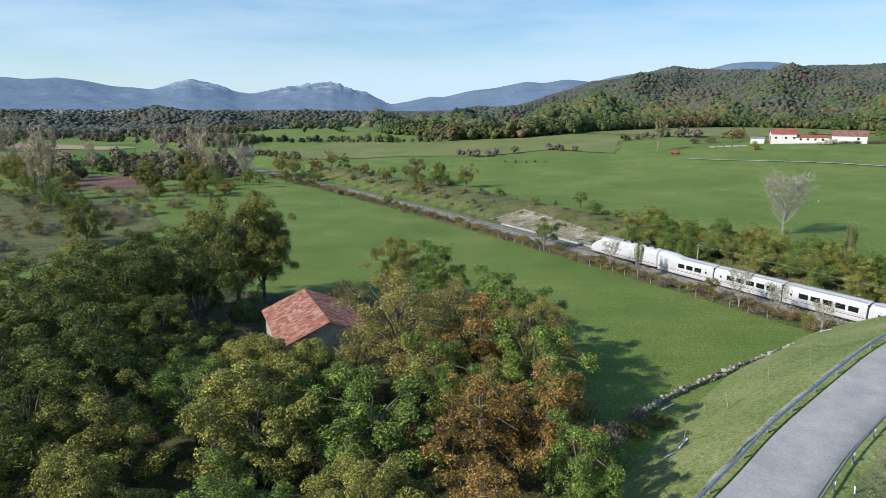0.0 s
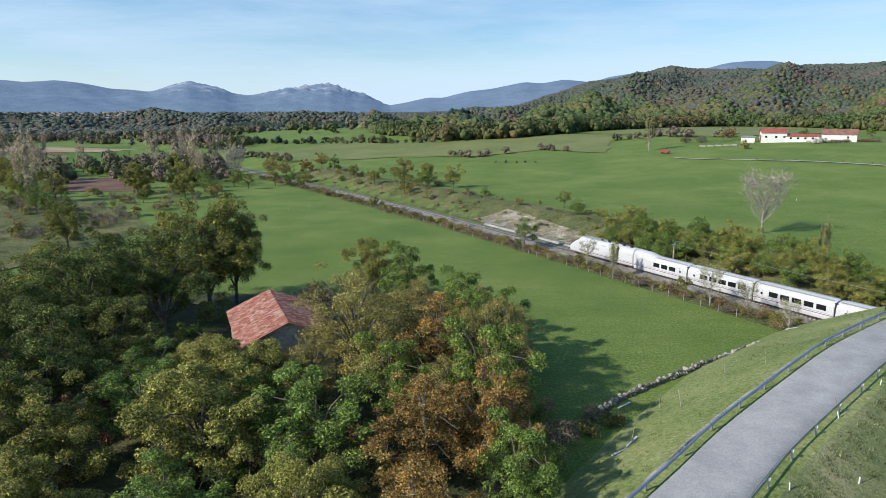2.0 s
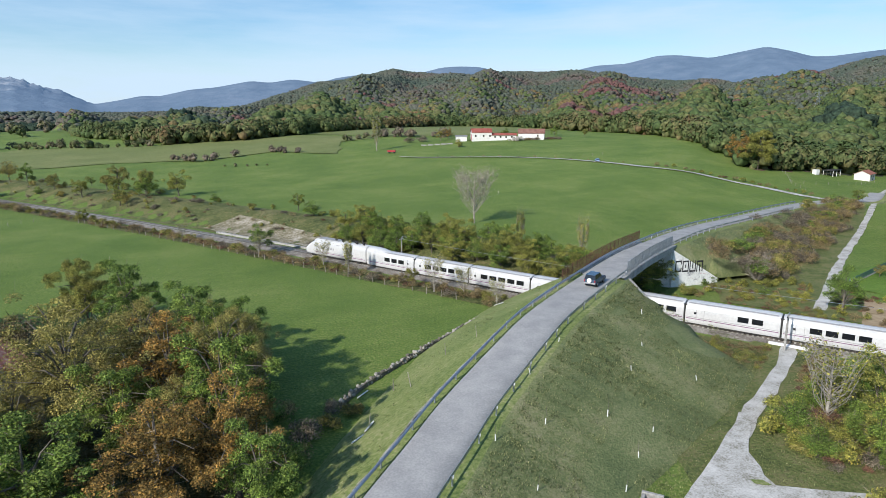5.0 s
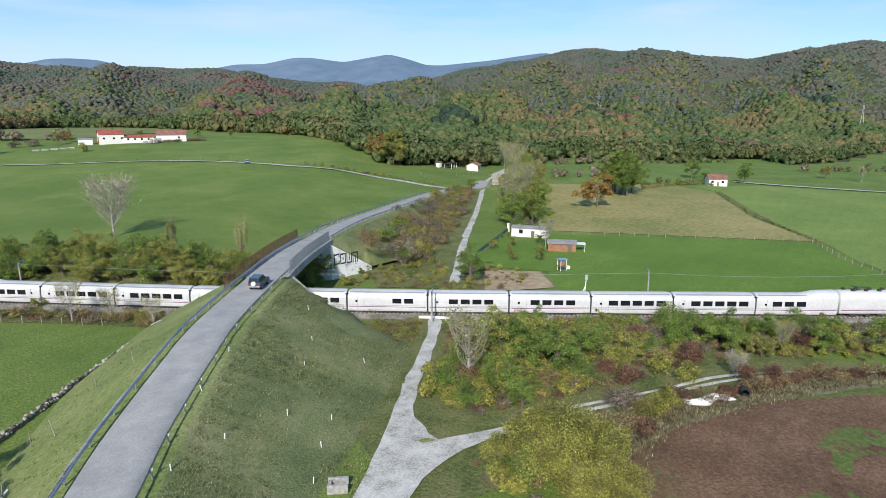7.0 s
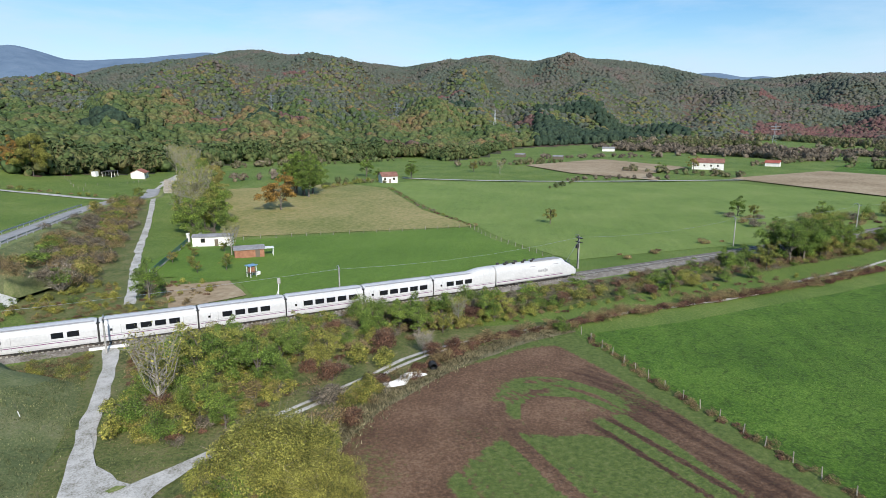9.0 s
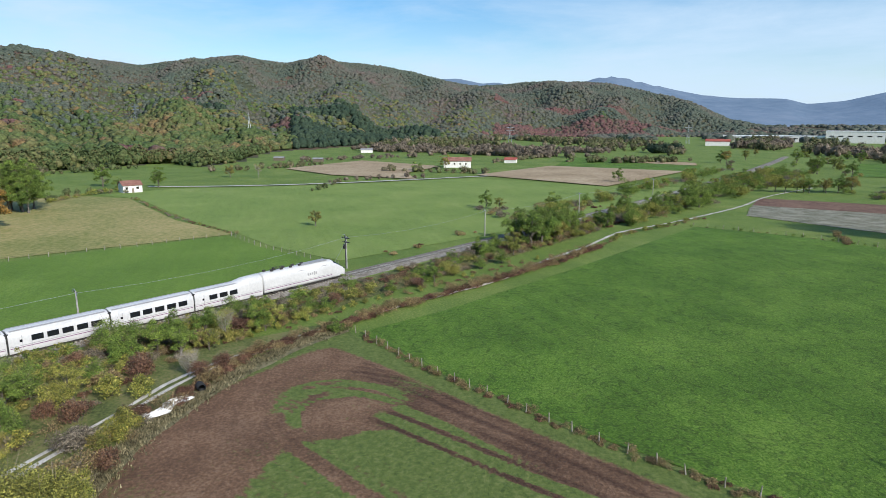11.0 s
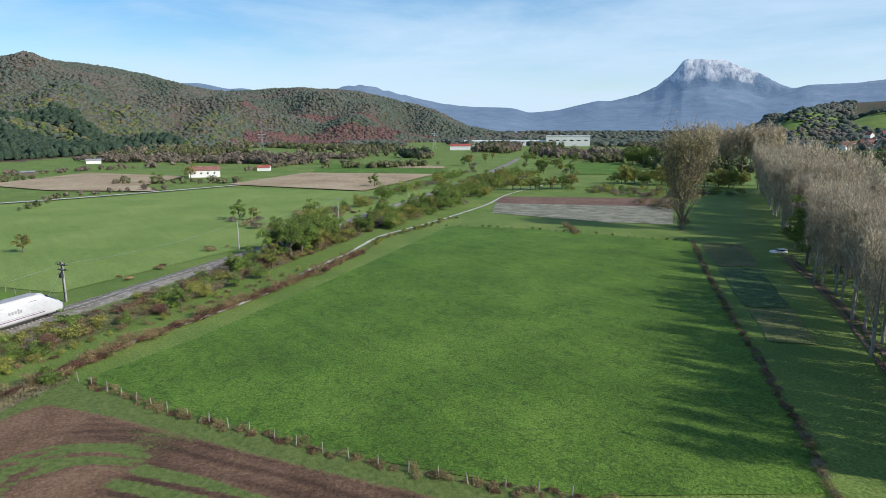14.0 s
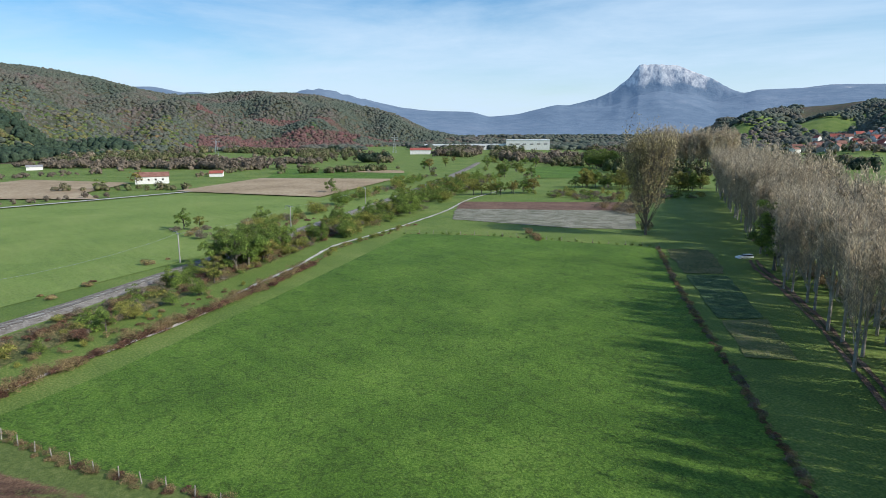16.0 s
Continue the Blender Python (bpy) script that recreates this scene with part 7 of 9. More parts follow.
for x, y, k, s in ((-188, 275, "oak_yellow", 1.3), (-176, 268, "oak_yellow", 1.35), (-165, 252, "oak_yellow", 1.1), (-155, 240, "oak_green", .9), (-140, 232, "oak_brown", .85), (-120, 196, "oak_green", .8), (-130, 205, "oak_green", .85), (-111, 190, "oak_green", .7), (-193, 345, "poplar_far", .8), (-129, 276, "oak_brown", .8), (-118, 282, "oak_green", .8), (-101, 277, "oak_green", .85), (-108, 290, "poplar_far", .75), (-113, 300, "oak_yellow", 1.0),
                   (-98, 310, "barewhite", 1.6), (-90, 290, "oak_green", .7), (-110, 241, "oak_yellow", .55), (-125, 330, "poplar_far", 1.0), (-118, 338, "poplar_far", .95), (-85, 330, "oak_brown", .9), (-76, 322, "oak_brown", .7), (-67, 331, "red_tree", .9), (-60, 338, "oak_brown", .7), (-52, 330, "greenmid", 1.2), (-140, 350, "poplar_far", 1.1), (-95, 262, "bush", 1.8), (-103, 252, "bush", 1.6), (-88, 250, "bush", 1.4), (-80, 272, "mid", 1.2), (-72, 286, "mid", 1.2), (-60, 300, "bush", 1.6)):
    plant(k, x, y, s, "valley trees")
for i in range(170):
    x, y = -88 - 110 * rng.random(), 120 + 130 * rng.random()
    bulk("thicket", ("greyshrub", "greyshrub", "brownshrub", "shrub")[int(rng.integers(4))], x, y, 1.0 + .8 * rng.random())
for i in range(420):       # brown heath below the bridge
    x, y = 66 + 18 * rng.random(), 42 + 17 * rng.random()
    if (x - 70) * .9 + (y - 57) * .2 < 0 or abs((x - 67.8) * .45 - (y - 44) * .89) < 2.2:
        continue
    if uv_of(x, y)[1] < -4.5:
        bulk("heath", ("bramble", "brownshrub", "bramble", "yellowshrub")[int(rng.integers(4))], x, y, .28 + .22 * rng.random())
for i in range(160):
    bulk("bank_scrub", ("brownshrub", "yellowshrub", "bramble", "greyshrub")[int(rng.integers(4))], *on_line(-330 + 310 * rng.random(), 6 + 19 * rng.random()), .35 + .4 * rng.random())
for i in range(330):
    u = 175 + 260 * rng.random()
    v = (-9 - (12 + .06 * (u - 175)) * rng.random()) if rng.random() < .72 else 9 + (6 + .03 * (u - 175)) * rng.random()
    bulk("valley_scrub", ("bush", "greyshrub", "brownshrub", "bush", "greenshrub", "greyshrub", "shrub")[int(rng.integers(7))], *on_line(u, v), .9 + .8 * rng.random())
for i in range(60):
    f, g = rng.random(), rng.random()
    bulk("valley_scrub", ("shrub", "greyshrub", "greenshrub", "yellowshrub")[i % 4], 232 - 58 * f - 26 * g, -246 - 40 * g + 6 * f - 18 * f * g, 1.0 + .6 * rng.random())
for i in range(18):
    f = rng.random()
    bulk("valley_scrub", ("greyshrub", "brownshrub")[i % 2], 172 - 28 * f + rng.normal(0, 2), -228 + 8 * f + rng.normal(0, 3), 1.3 + .6 * rng.random())
for i in range(16):
    f = (i + rng.random()) / 16
    plant(("acacia", "oak_yellow", "greenmid", "acacia")[i % 4], 233 - 60 * f + rng.normal(0, 2), -300 - 24 * f + rng.normal(0, 4), (1.25 + .4 * rng.random()) * (.7 if i % 4 == 1 else 1), "orchard trees")
bulk_done({"valley_scrub": "thick shrubs along the railway down the valley", "heath": "brown and yellow heath below the bridge", "bank_scrub": "dry brown scrub on the railway bank", "trackside_hedge": "ragged brown hedge along the railway fence", "field_hedge": "low brambly hedge along field edges", "thicket_scrub": "low tangled scrub of yellow and brown leaves", "bank_foot_scrub": "grey-brown scrub at the foot of the road bank", "underwood": "bare underwood at the foot of the poplars", "trackside_scrub": "low scrub and brambles beside the track", "undergrowth": "dark undergrowth beneath the trees", "thicket": "grey thicket on waste ground"})

# ---------------------------------------------------------------- woods of the hills and the far valley
def wood_material(name, stops, patch=.0035, vary=.24):
    m = bpy.data.materials.new(name)
    m.use_nodes = True
    nt = m.node_tree
    b = nt.nodes["Principled BSDF"]
    b.inputs["Roughness"].default_value, b.inputs["Specular IOR Level"].default_value = .8, .15
    g = nt.nodes.new("ShaderNodeNewGeometry")
    n1, n2 = nt.nodes.new("ShaderNodeTexNoise"), nt.nodes.new("ShaderNodeTexNoise")
    n1.inputs["Scale"].default_value, n1.inputs["Detail"].default_value = patch, 6
    n1.inputs["Roughness"].default_value = .62
    n2.inputs["Scale"].default_value, n2.inputs["Detail"].default_value = .42, 6
    for n in (n1, n2):
        nt.links.new(g.outputs["Position"], n.inputs["Vector"])
    a = nt.nodes.new("ShaderNodeMath")
    a.operation = "MULTIPLY_ADD"
    a.inputs[1].default_value, a.inputs[2].default_value = vary, -vary / 2
    nt.links.new(g.outputs["Random Per Island"], a.inputs[0])
    c = nt.nodes.new("ShaderNodeMath")
    c.operation = "ADD"
    nt.links.new(a.outputs[0], c.inputs[0])
    nt.links.new(n1.outputs[0], c.inputs[1])
    r = ramp_node(nt, stops)
    nt.links.new(c.outputs[0], r.inputs[0])
    hs, mr = nt.nodes.new("ShaderNodeHueSaturation"), nt.nodes.new("ShaderNodeMapRange")
    mr.inputs["From Min"].default_value, mr.inputs["From Max"].default_value = .3, .7
    mr.inputs["To Min"].default_value, mr.inputs["To Max"].default_value = .45, 1.5
    nt.links.new(n2.outputs[0], mr.inputs[0])
    nt.links.new(mr.outputs[0], hs.inputs["Value"])
    nt.links.new(r.outputs[0], hs.inputs["Color"])
    nt.links.new(hs.outputs[0], b.inputs["Base Color"])
    bp = nt.nodes.new("ShaderNodeBump")
    bp.inputs["Strength"].default_value, bp.inputs["Distance"].default_value = .6, 1.6
    nt.links.new(n2.outputs[0], bp.inputs["Height"])
    nt.links.new(bp.outputs[0], b.inputs["Normal"])
    return m


WOOD = wood_material("hill_wood", [(.26, (0.046, 0.077, 0.028)), (.42, (0.067, 0.097, 0.035)), (.52, (0.092, 0.110, 0.041)), (.60, (0.120, 0.115, 0.049)), (.68, (0.148, 0.100, 0.051)), (.80, (0.160, 0.133, 0.056))], .012, .20)
# blue-grey tint of HIGH paints distance haze into the leaf colour
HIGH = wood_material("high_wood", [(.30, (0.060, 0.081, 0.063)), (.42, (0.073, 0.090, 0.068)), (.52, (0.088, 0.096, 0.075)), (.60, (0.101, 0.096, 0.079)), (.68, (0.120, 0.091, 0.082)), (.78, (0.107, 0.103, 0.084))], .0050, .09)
RUSSET = wood_material("russet_wood", [(.28, (0.090, 0.078, 0.057)), (.44, (0.115, 0.071, 0.062)), (.58, (0.133, 0.064, 0.062)), (.74, (0.120, 0.092, 0.064))], .010, .22)
VALE = wood_material("valley_wood", [(.24, (0.054, 0.078, 0.032)), (.38, (0.081, 0.105, 0.041)), (.49, (0.115, 0.120, 0.054)), (.58, (0.146, 0.127, 0.078)), (.68, (0.183, 0.154, 0.112)), (.84, (0.213, 0.189, 0.088))], .016, .24)
BARE = wood_material("bare_wood", [(.25, (0.094, 0.079, 0.062)), (.45, (0.142, 0.118, 0.091)), (.65, (0.192, 0.156, 0.118)), (.8, (0.174, 0.150, 0.077))], .02, .26)
CONIFER = wood_material("conifer_wood", [(.3, (0.022, 0.041, 0.028)), (.7, (0.043, 0.065, 0.038))], .02, .2)


def blob(level):
    bm = bmesh.new()
    bmesh.ops.create_icosphere(bm, subdivisions=level, radius=1)
    v = np.array([tuple(q.co) for q in bm.verts])
    f = np.array([[w.index for w in q.verts] for q in bm.faces])
    bm.free()
    return v, f


def crown_shape(sides, rings=2):
    """A rounded crown: rings of a dome over a drawn-in skirt."""
    v, f = [], []
    levels = ((.72, -.62), (1.0, -.05), (.80, .52)) if rings == 3 else ((.85, -.5), (.88, .38))
    for q, (rad, z) in enumerate(levels):
        for k in range(sides):
            w = 2 * math.pi * (k + .5 * (q % 2)) / sides
            v.append((rad * math.cos(w), rad * math.sin(w), z))
    for q in range(len(levels) - 1):
        for k in range(sides):
            n = (k + 1) % sides
            a, b, c, d = q * sides + k, q * sides + n, (q + 1) * sides + k, (q + 1) * sides + n
            f += [(a, b, c), (b, d, c)]
    top = len(v)
    v.append((0, 0, 1))
    for k in range(sides):
        f.append(((len(levels) - 1) * sides + k, (len(levels) - 1) * sides + (k + 1) % sides, top))
    return np.array(v), np.array(f)


def solid(shape, P, r, jitter=.2):
    bv, bf = shape
    n, k = len(P), len(bv)
    jit = 1 + r.normal(0, jitter, (n, k, 1))
    w = r.random(n) * 6.28
    c, s = np.cos(w)[:, None], np.sin(w)[:, None]
    B = np.stack([bv[None, :, 0] * c - bv[None, :, 1] * s, bv[None, :, 0] * s + bv[None, :, 1] * c, np.repeat(bv[None, :, 2], n, 0)], -1)
    V = B * jit * np.stack([P[:, 3] / 2, P[:, 3] / 2, P[:, 4] / 2], -1)[:, None] + (P[:, :3] + np.stack([P[:, 4] * 0, P[:, 4] * 0, P[:, 4] * .42], -1))[:, None]
    F = bf[None] + (np.arange(n) * k)[:, None, None]
    return V.reshape(-1, 3), F.reshape(-1, 3)


def soup_mesh(name, V, F, mat):
    me = bpy.data.meshes.new(name)
    me.vertices.add(len(V))
    me.vertices.foreach_set("co", V.astype(np.float32).ravel())
    F = F.astype(np.int32)
    me.loops.add(F.size)
    me.loops.foreach_set("vertex_index", F.ravel())
    me.polygons.add(len(F))
    me.polygons.foreach_set("loop_start", np.arange(0, F.size, 3, dtype=np.int32))
    me.update(calc_edges=True)
    me.materials.append(mat)
    return me


def clumps(name, places, mat, label, category="wood", sides=5, rings=2, jitter=.17):
    """Many far crowns in one mesh; places are rows of x, y, z, width, height."""
    P = np.array(places)
    V, F = solid(crown_shape(sides, rings), P, np.random.default_rng(len(places)), jitter)
    me = soup_mesh(name, V, F, mat)
    me.shade_smooth()
    return tagged(new(name, me), label, category, kind="stuff")


def ragged(name, places, mat, label, n=80, lobes=2, category="wood"):
    """Crowns of a few rough lobes with loose leaf masses round them, in one mesh; places as for clumps."""
    P = np.array(places)
    r = np.random.default_rng(len(places) + 1)
    m = len(P)
    Q = np.repeat(P, lobes, 0)
    off = r.normal(0, 1, (m * lobes, 3)) * np.stack([Q[:, 3] * .17, Q[:, 3] * .17, Q[:, 4] * .12], -1)
    Q[:, :3] += off
    Q[:, 2] += Q[:, 4] * .10
    Q[:, 3:] *= (.40 + .20 * r.random((m * lobes, 1)))
    V, F = solid(blob(1), Q, r, .17)
    Q = np.repeat(P, n, 0)
    d = r.normal(size=(m * n, 3))
    d /= np.linalg.norm(d, axis=1)[:, None]
    d[:, 2] = np.abs(d[:, 2]) - .2
    c = Q[:, :3] + d * (.55 + .55 * r.random((m * n, 1))) * np.stack([Q[:, 3] / 2, Q[:, 3] / 2, Q[:, 4] * .55], -1)
    c[:, 2] += Q[:, 4] * .45
    t = np.cross(d, r.normal(size=(m * n, 3)))
    t /= np.linalg.norm(t, axis=1)[:, None] + 1e-9
    b = np.cross(d, t) + r.normal(0, .3, (m * n, 3))
    s = Q[:, 3:4] * .085 * (.6 + .9 * r.random((m * n, 1)))
    T = np.stack([c - t * s, c + t * s, c + b * s * 1.3], 1).reshape(-1, 3)
    F2 = np.arange(len(T)).reshape(-1, 3) + len(V)
    return tagged(new(name, soup_mesh(name, np.concatenate([V, T]), np.concatenate([F, F2]), mat)), label, category, kind="stuff")


def polar(a, r):
    return 6 + r * np.sin(np.radians(a)), -3 + r * np.cos(np.radians(a))


def pn(x, y, s, o=0.0):
    return noise.noise((x * s, y * s, o))


def pnoise(x, y, s, o=0.0):
    return np.array([noise.noise((p * s, q * s, o)) for p, q in zip(x, y)])


wr = np.random.default_rng(3)


def sector(n, a0, a1, r0, r1):
    """n places spread evenly over a sector round the valley."""
    a = a0 + (a1 - a0) * wr.random(n)
    r = np.sqrt(r0 * r0 + wr.random(n) * (r1 * r1 - r0 * r0))
    return a, r, *polar(a, r)


def rows_of(x, y, w, h):
    return np.stack([x, y, height(x, y), w, h], -1)


# the hillsides: broad single crowns low down, smaller ones in the distance above
A, R, X, Y = sector(42000, -8, 131, 310, 1150)
keep = (R > table(HILL_FOOT, A) + 12)
A, R, X, Y = A[keep], R[keep], X[keep], Y[keep]
W = 4.8 + 5.8 * wr.random(len(A)) ** 1.4
P = rows_of(X, Y, W * 1.2, W * (.72 + .40 * wr.random(len(A))))
patch = pnoise(X, Y, .011, 3.0)
dark = ((A > 92) & (A < 105) & (pnoise(X, Y, .008, 7.0) > -.05)) | (patch > .56)
red = ~dark & ((patch < -.47) | ((A > 111) & (pnoise(X, Y, .006, 1.0) > -.1)))
# crowns in the haze-tinted colour, more of them with distance
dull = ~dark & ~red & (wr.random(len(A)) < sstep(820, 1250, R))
clumps("hill_wood", P[~dark & ~red & ~dull], WOOD, "green and yellowing oak wood on the lower slopes", sides=6, rings=3)
clumps("high_wood", P[dull], HIGH, "trees of the rising slopes with haze in their colour", sides=6, rings=3)
clumps("russet_wood", P[red], RUSSET, "russet beeches among the oak wood", sides=6, rings=3)
P[dark, 4] *= 1.35
clumps("conifer_wood", P[dark], CONIFER, "dark conifers among the autumn woods", sides=6, rings=3)
A, R, X, Y = sector(84000, -8, 131, 1150, 2520)
keep = (R > table(HILL_FOOT, A)) & (R < table(HILL_CREST, A) + 60)
A, R, X, Y = A[keep], R[keep], X[keep], Y[keep]
W = (5.5 + 6 * wr.random(len(A)) ** 1.3) * (.9 + .3 * (R - 1150) / 1300)
H = W * (.70 + .30 * wr.random(len(A)))
P = rows_of(X, Y, W * 1.2, H)
P[:, 2] -= .30 * H
red = ((pnoise(X, Y, .006, 3.0) < -.50) & (R < 1700)) | ((A > 110) & (A < 130) & (R < 1850) & (pnoise(X, Y, .005, 1.0) > -.12))
# crowns left without the haze tint, fewer with distance
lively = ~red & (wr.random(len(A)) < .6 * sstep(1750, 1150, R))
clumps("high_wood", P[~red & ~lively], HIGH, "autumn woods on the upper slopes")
clumps("hill_wood", P[lively], WOOD, "greener oaks on the middle slopes")
clumps("russet_wood", P[red], RUSSET, "dark red beech woods on the slope")
# the wooded hill behind the village
A, R, X, Y = sector(4200, 154, 178, 950, 1900)
keep = pnoise(X, Y, .006, 4.0) < .06
X, Y = X[keep], Y[keep]
clumps("high_wood", rows_of(X, Y, X * 0 + 11, X * 0 + 9), HIGH, "mixed wood on the hill behind the village")
# the edge of the wood, where single trees stand out
near_w = []
for a in np.arange(-6, 90, .085):
    r = float(table(HILL_FOOT, a)) - 12 + 38 * wr.random()
    x, y = polar(a, r)
    w = (6 + 8 * wr.random()) * (1 if a < 80 else .8)
    near_w.append((x, y, ground_z(x, y), w, w * (.85 + .45 * wr.random())))
ragged("hill_wood", near_w, WOOD, "autumn oak and beech wood along the hill foot", 110, 3)

# hedgerows and copses of the valley floor
vale, coni, outer, bare = [], [], [], []


def grove(into, pts, wide, gap, w0, w1, tall=1.0):
    """A belt of trees along a line, wide metres across."""
    for p in smooth_line([(x, y, 0) for x, y in pts], gap):
        for k in range(max(1, round(wide / 7))):
            x, y = p.x + wr.normal(0, wide * .33), p.y + wr.normal(0, wide * .33)
            w = w0 + (w1 - w0) * wr.random() ** 1.3
            if abs(uv_of(x, y)[1]) > 6:
                into.append((x, y, ground_z(x, y), w, w * tall * (.7 + .5 * wr.random())))


for a0, a1, r0, r1, n, cut in ((-42, -6, 790, 1350, 3000, -.12), (-42, -24, 300, 790, 420, .26), (-24, -17, 300, 790, 420, .0), (-60, -6, 1350, 2550, 9000, -.62), (128, 160, 1100, 2500, 4200, -.45), (100, 134, 700, 1500, 2400, .10), (125, 165, 480, 1500, 4200, -.02)):
    for i in range(n):
        a = a0 + (a1 - a0) * wr.random()
        r = math.sqrt(r0 * r0 + wr.random() * (r1 * r1 - r0 * r0))
        x, y = polar(a, r)
        u, v = uv_of(x, y)
        band = pn(x, y, .008, 1) + .45 * math.cos((x * .5 + y * .85) * .028) * (1 if a0 > 90 else .35)
        if band < cut + .12 or abs(v) < 9 or (-16 < a < -7 and 600 < r < 1340) or (-7 < a < 130 and r > table(HILL_FOOT, a) - 20) or inside(x, y, [(290, -322), (258, -372), (352, -482), (392, -436)]):
            continue
        w = 4.5 + 6 * wr.random()
        if r > 1100:
            outer.append((x, y, ground_z(x, y), w * 1.9, w * 1.1))
            continue
        (coni if pn(x, y, .004, 7) > .34 else bare if pn(x, y, .01, 5) > .08 else vale).append((x, y, ground_z(x, y), w * 1.1, w * (.9 + .6 * wr.random())))
# belts and hedgerows across the fields beyond the railway
for into, pts, wide, w0, w1 in ((bare, ((700, -112), (648, -165), (605, -205), (552, -232), (534, -256)), 34, 5, 10), (vale, ((855, -145), (834, -212), (790, -300)), 26, 5, 10), (bare, ((714, -239), (640, -290), (580, -330)), 24, 5, 9), (coni, ((575, -388), (560, -402)), 18, 9, 14),
                                (vale, ((454, -237), (441, -266), (436, -312)), 12, 4, 8), (vale, ((783, -454), (900, -440), (1035, -428)), 30, 6, 11), (vale, ((468, -170), (545, -255)), 6, 3, 5.5), (vale, ((408, -72), (398, -92), (385, -112), (372, -128)), 7, 3.5, 7), (bare, ((334, -31), (349, -47), (354, -70), (352, -86)), 4, 2, 4),
                                (vale, ((300, -20), (318, -30), (345, -38)), 3, 1.5, 3.5), (vale, ((430, 30), (455, -5), (478, -40)), 5, 3, 6), (bare, ((520, -30), (545, -75), (560, -130)), 8, 3, 6), (vale, ((281, 82), (301, 77), (310, 60)), 3, 2, 4), (bare, ((291, 127), (300, 120), (309, 113)), 5, 3, 6), (vale, ((345, 165), (368, 152), (400, 140), (440, 118), (480, 90)), 5, 3, 7),
                                (bare, ((152, 434), (160, 425), (172, 410), (184, 398)), 9, 4, 8), (vale, ((119, 421), (136, 428), (152, 434)), 6, 3, 6), (bare, ((7, 391), (16, 381), (27, 373), (40, 377)), 6, 3, 6), (bare, ((64, 395), (73, 379), (80, 376)), 4, 3, 5), (vale, ((33, 338), (44, 332), (53, 328)), 2, 1.2, 2.2), (vale, ((-92, 562), (-50, 530), (0, 503)), 10, 4, 8),
                                (coni, ((-198, 640), (-150, 600), (-100, 568)), 10, 4, 8), (vale, ((-145, 472), (-118, 430), (-91, 385)), 8, 3, 6), (bare, ((-165, 420), (-150, 375), (-118, 300)), 26, 5, 9), (vale, ((-185, 407), (-178, 365), (-155, 325)), 14, 4, 8), (bare, ((-310, 700), (-270, 690), (-240, 668)), 40, 6, 11), (vale, ((-240, 690), (-200, 640), (-184, 540)), 24, 5, 10)):
    grove(into, pts, wide, 4.5, w0, w1)
for x, y in ((-170, 860), (-140, 800), (-205, 900), (-120, 720), (-160, 760), (-230, 980), (-110, 800)):      # round trees on the far pasture
    vale.append((x, y, ground_z(x, y), 15, 15))
A, R, X, Y = sector(900, -18, -7, 1390, 1560)
clumps("conifer_wood", rows_of(X, Y, X * 0 + 11, X * 0 + 15), CONIFER, "dark conifer belt down the valley", sides=6, rings=3)
ragged("hedgerow_trees", vale, VALE, "hedgerow trees and copses over the valley floor", 110, 3)
ragged("bare_hedges", bare, BARE, "half-bare grey-brown hedges between the fields", 130, 2)
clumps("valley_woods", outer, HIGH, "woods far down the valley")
ragged("conifer_wood", coni, CONIFER, "dark conifers among the valley trees", 110, 3)
for i in range(60):        # poplars and field trees far to the left of the railway
    a, r = -40 + 24 * rng.random(), 255 + 230 * rng.random() ** .8
    x, y = polar(a, r)
    if uv_of(x, y)[1] > -22 or inside(x, y, [(-220, 358), (-172, 358), (-330, 690), (-385, 650)]) or inside(x, y, [(-198, 326), (-148, 326), (-120, 262), (-166, 262)]):
        continue
    plant(("poplar_far", "oak_yellow", "acacia", "poplar_far", "mid")[int(rng.integers(5))], x, y, .75 + .5 * rng.random(), "valley trees")
for i in range(34):        # thick hedge trees on both sides of the line down the valley
    u, v = 380 + 260 * rng.random(), (-14 - 46 * rng.random()) if rng.random() < .7 else 12 + 20 * rng.random()
    plant(("greenmid", "bush", "greyshrub", "mid", "shrub")[int(rng.integers(5))], *on_line(u, v), 1.1 + .6 * rng.random(), "valley trees")
for i in range(12):        # the dark group at the end of the bright field
    f = rng.random()
    plant("oak_green", 362 - 60 * f + rng.normal(0, 4), -482 + 36 * f + rng.normal(0, 5), 1.2 + .4 * rng.random(), "valley trees")
for i in range(16):
    x, y = polar(146 + 10 * rng.random(), 480 + 160 * rng.random())
    plant("poplar_far", x, y, 1.0 + .4 * rng.random(), "valley trees")

# ---------------------------------------------------------------- buildings
M["roof_red"] = material("red_roof_sheet", [(0.3, (.22, .055, .045)), (0.5, (.30, .080, .062)), (0.7, (.36, .12, .09))], scale=.3, fine=8, bump=.2)
M["roof_dull"] = material("old_red_tiles", [(0.3, (.15, .070, .055)), (0.5, (.22, .105, .080)), (0.7, (.30, .17, .13))], scale=.5, fine=8, bump=.4)
M["roof_grey"] = material("grey_roof_sheet", [(0.3, (.17, .17, .18)), (0.7, (.30, .30, .31))], scale=.5, fine=8, bump=.2)
M["limewash"] = material("white_wall", [(0.3, (.62, .61, .58)), (0.7, (.76, .75, .72))], scale=.5, fine=8, bump=.15)
M["red_door"] = plain("red_door_paint", (.38, .035, .04), .4)
M["timber"] = material("grey_timber", [(0.3, (.14, .115, .085)), (0.7, (.28, .24, .19))], scale=1.5, fine=8, bump=.4, rand="object")
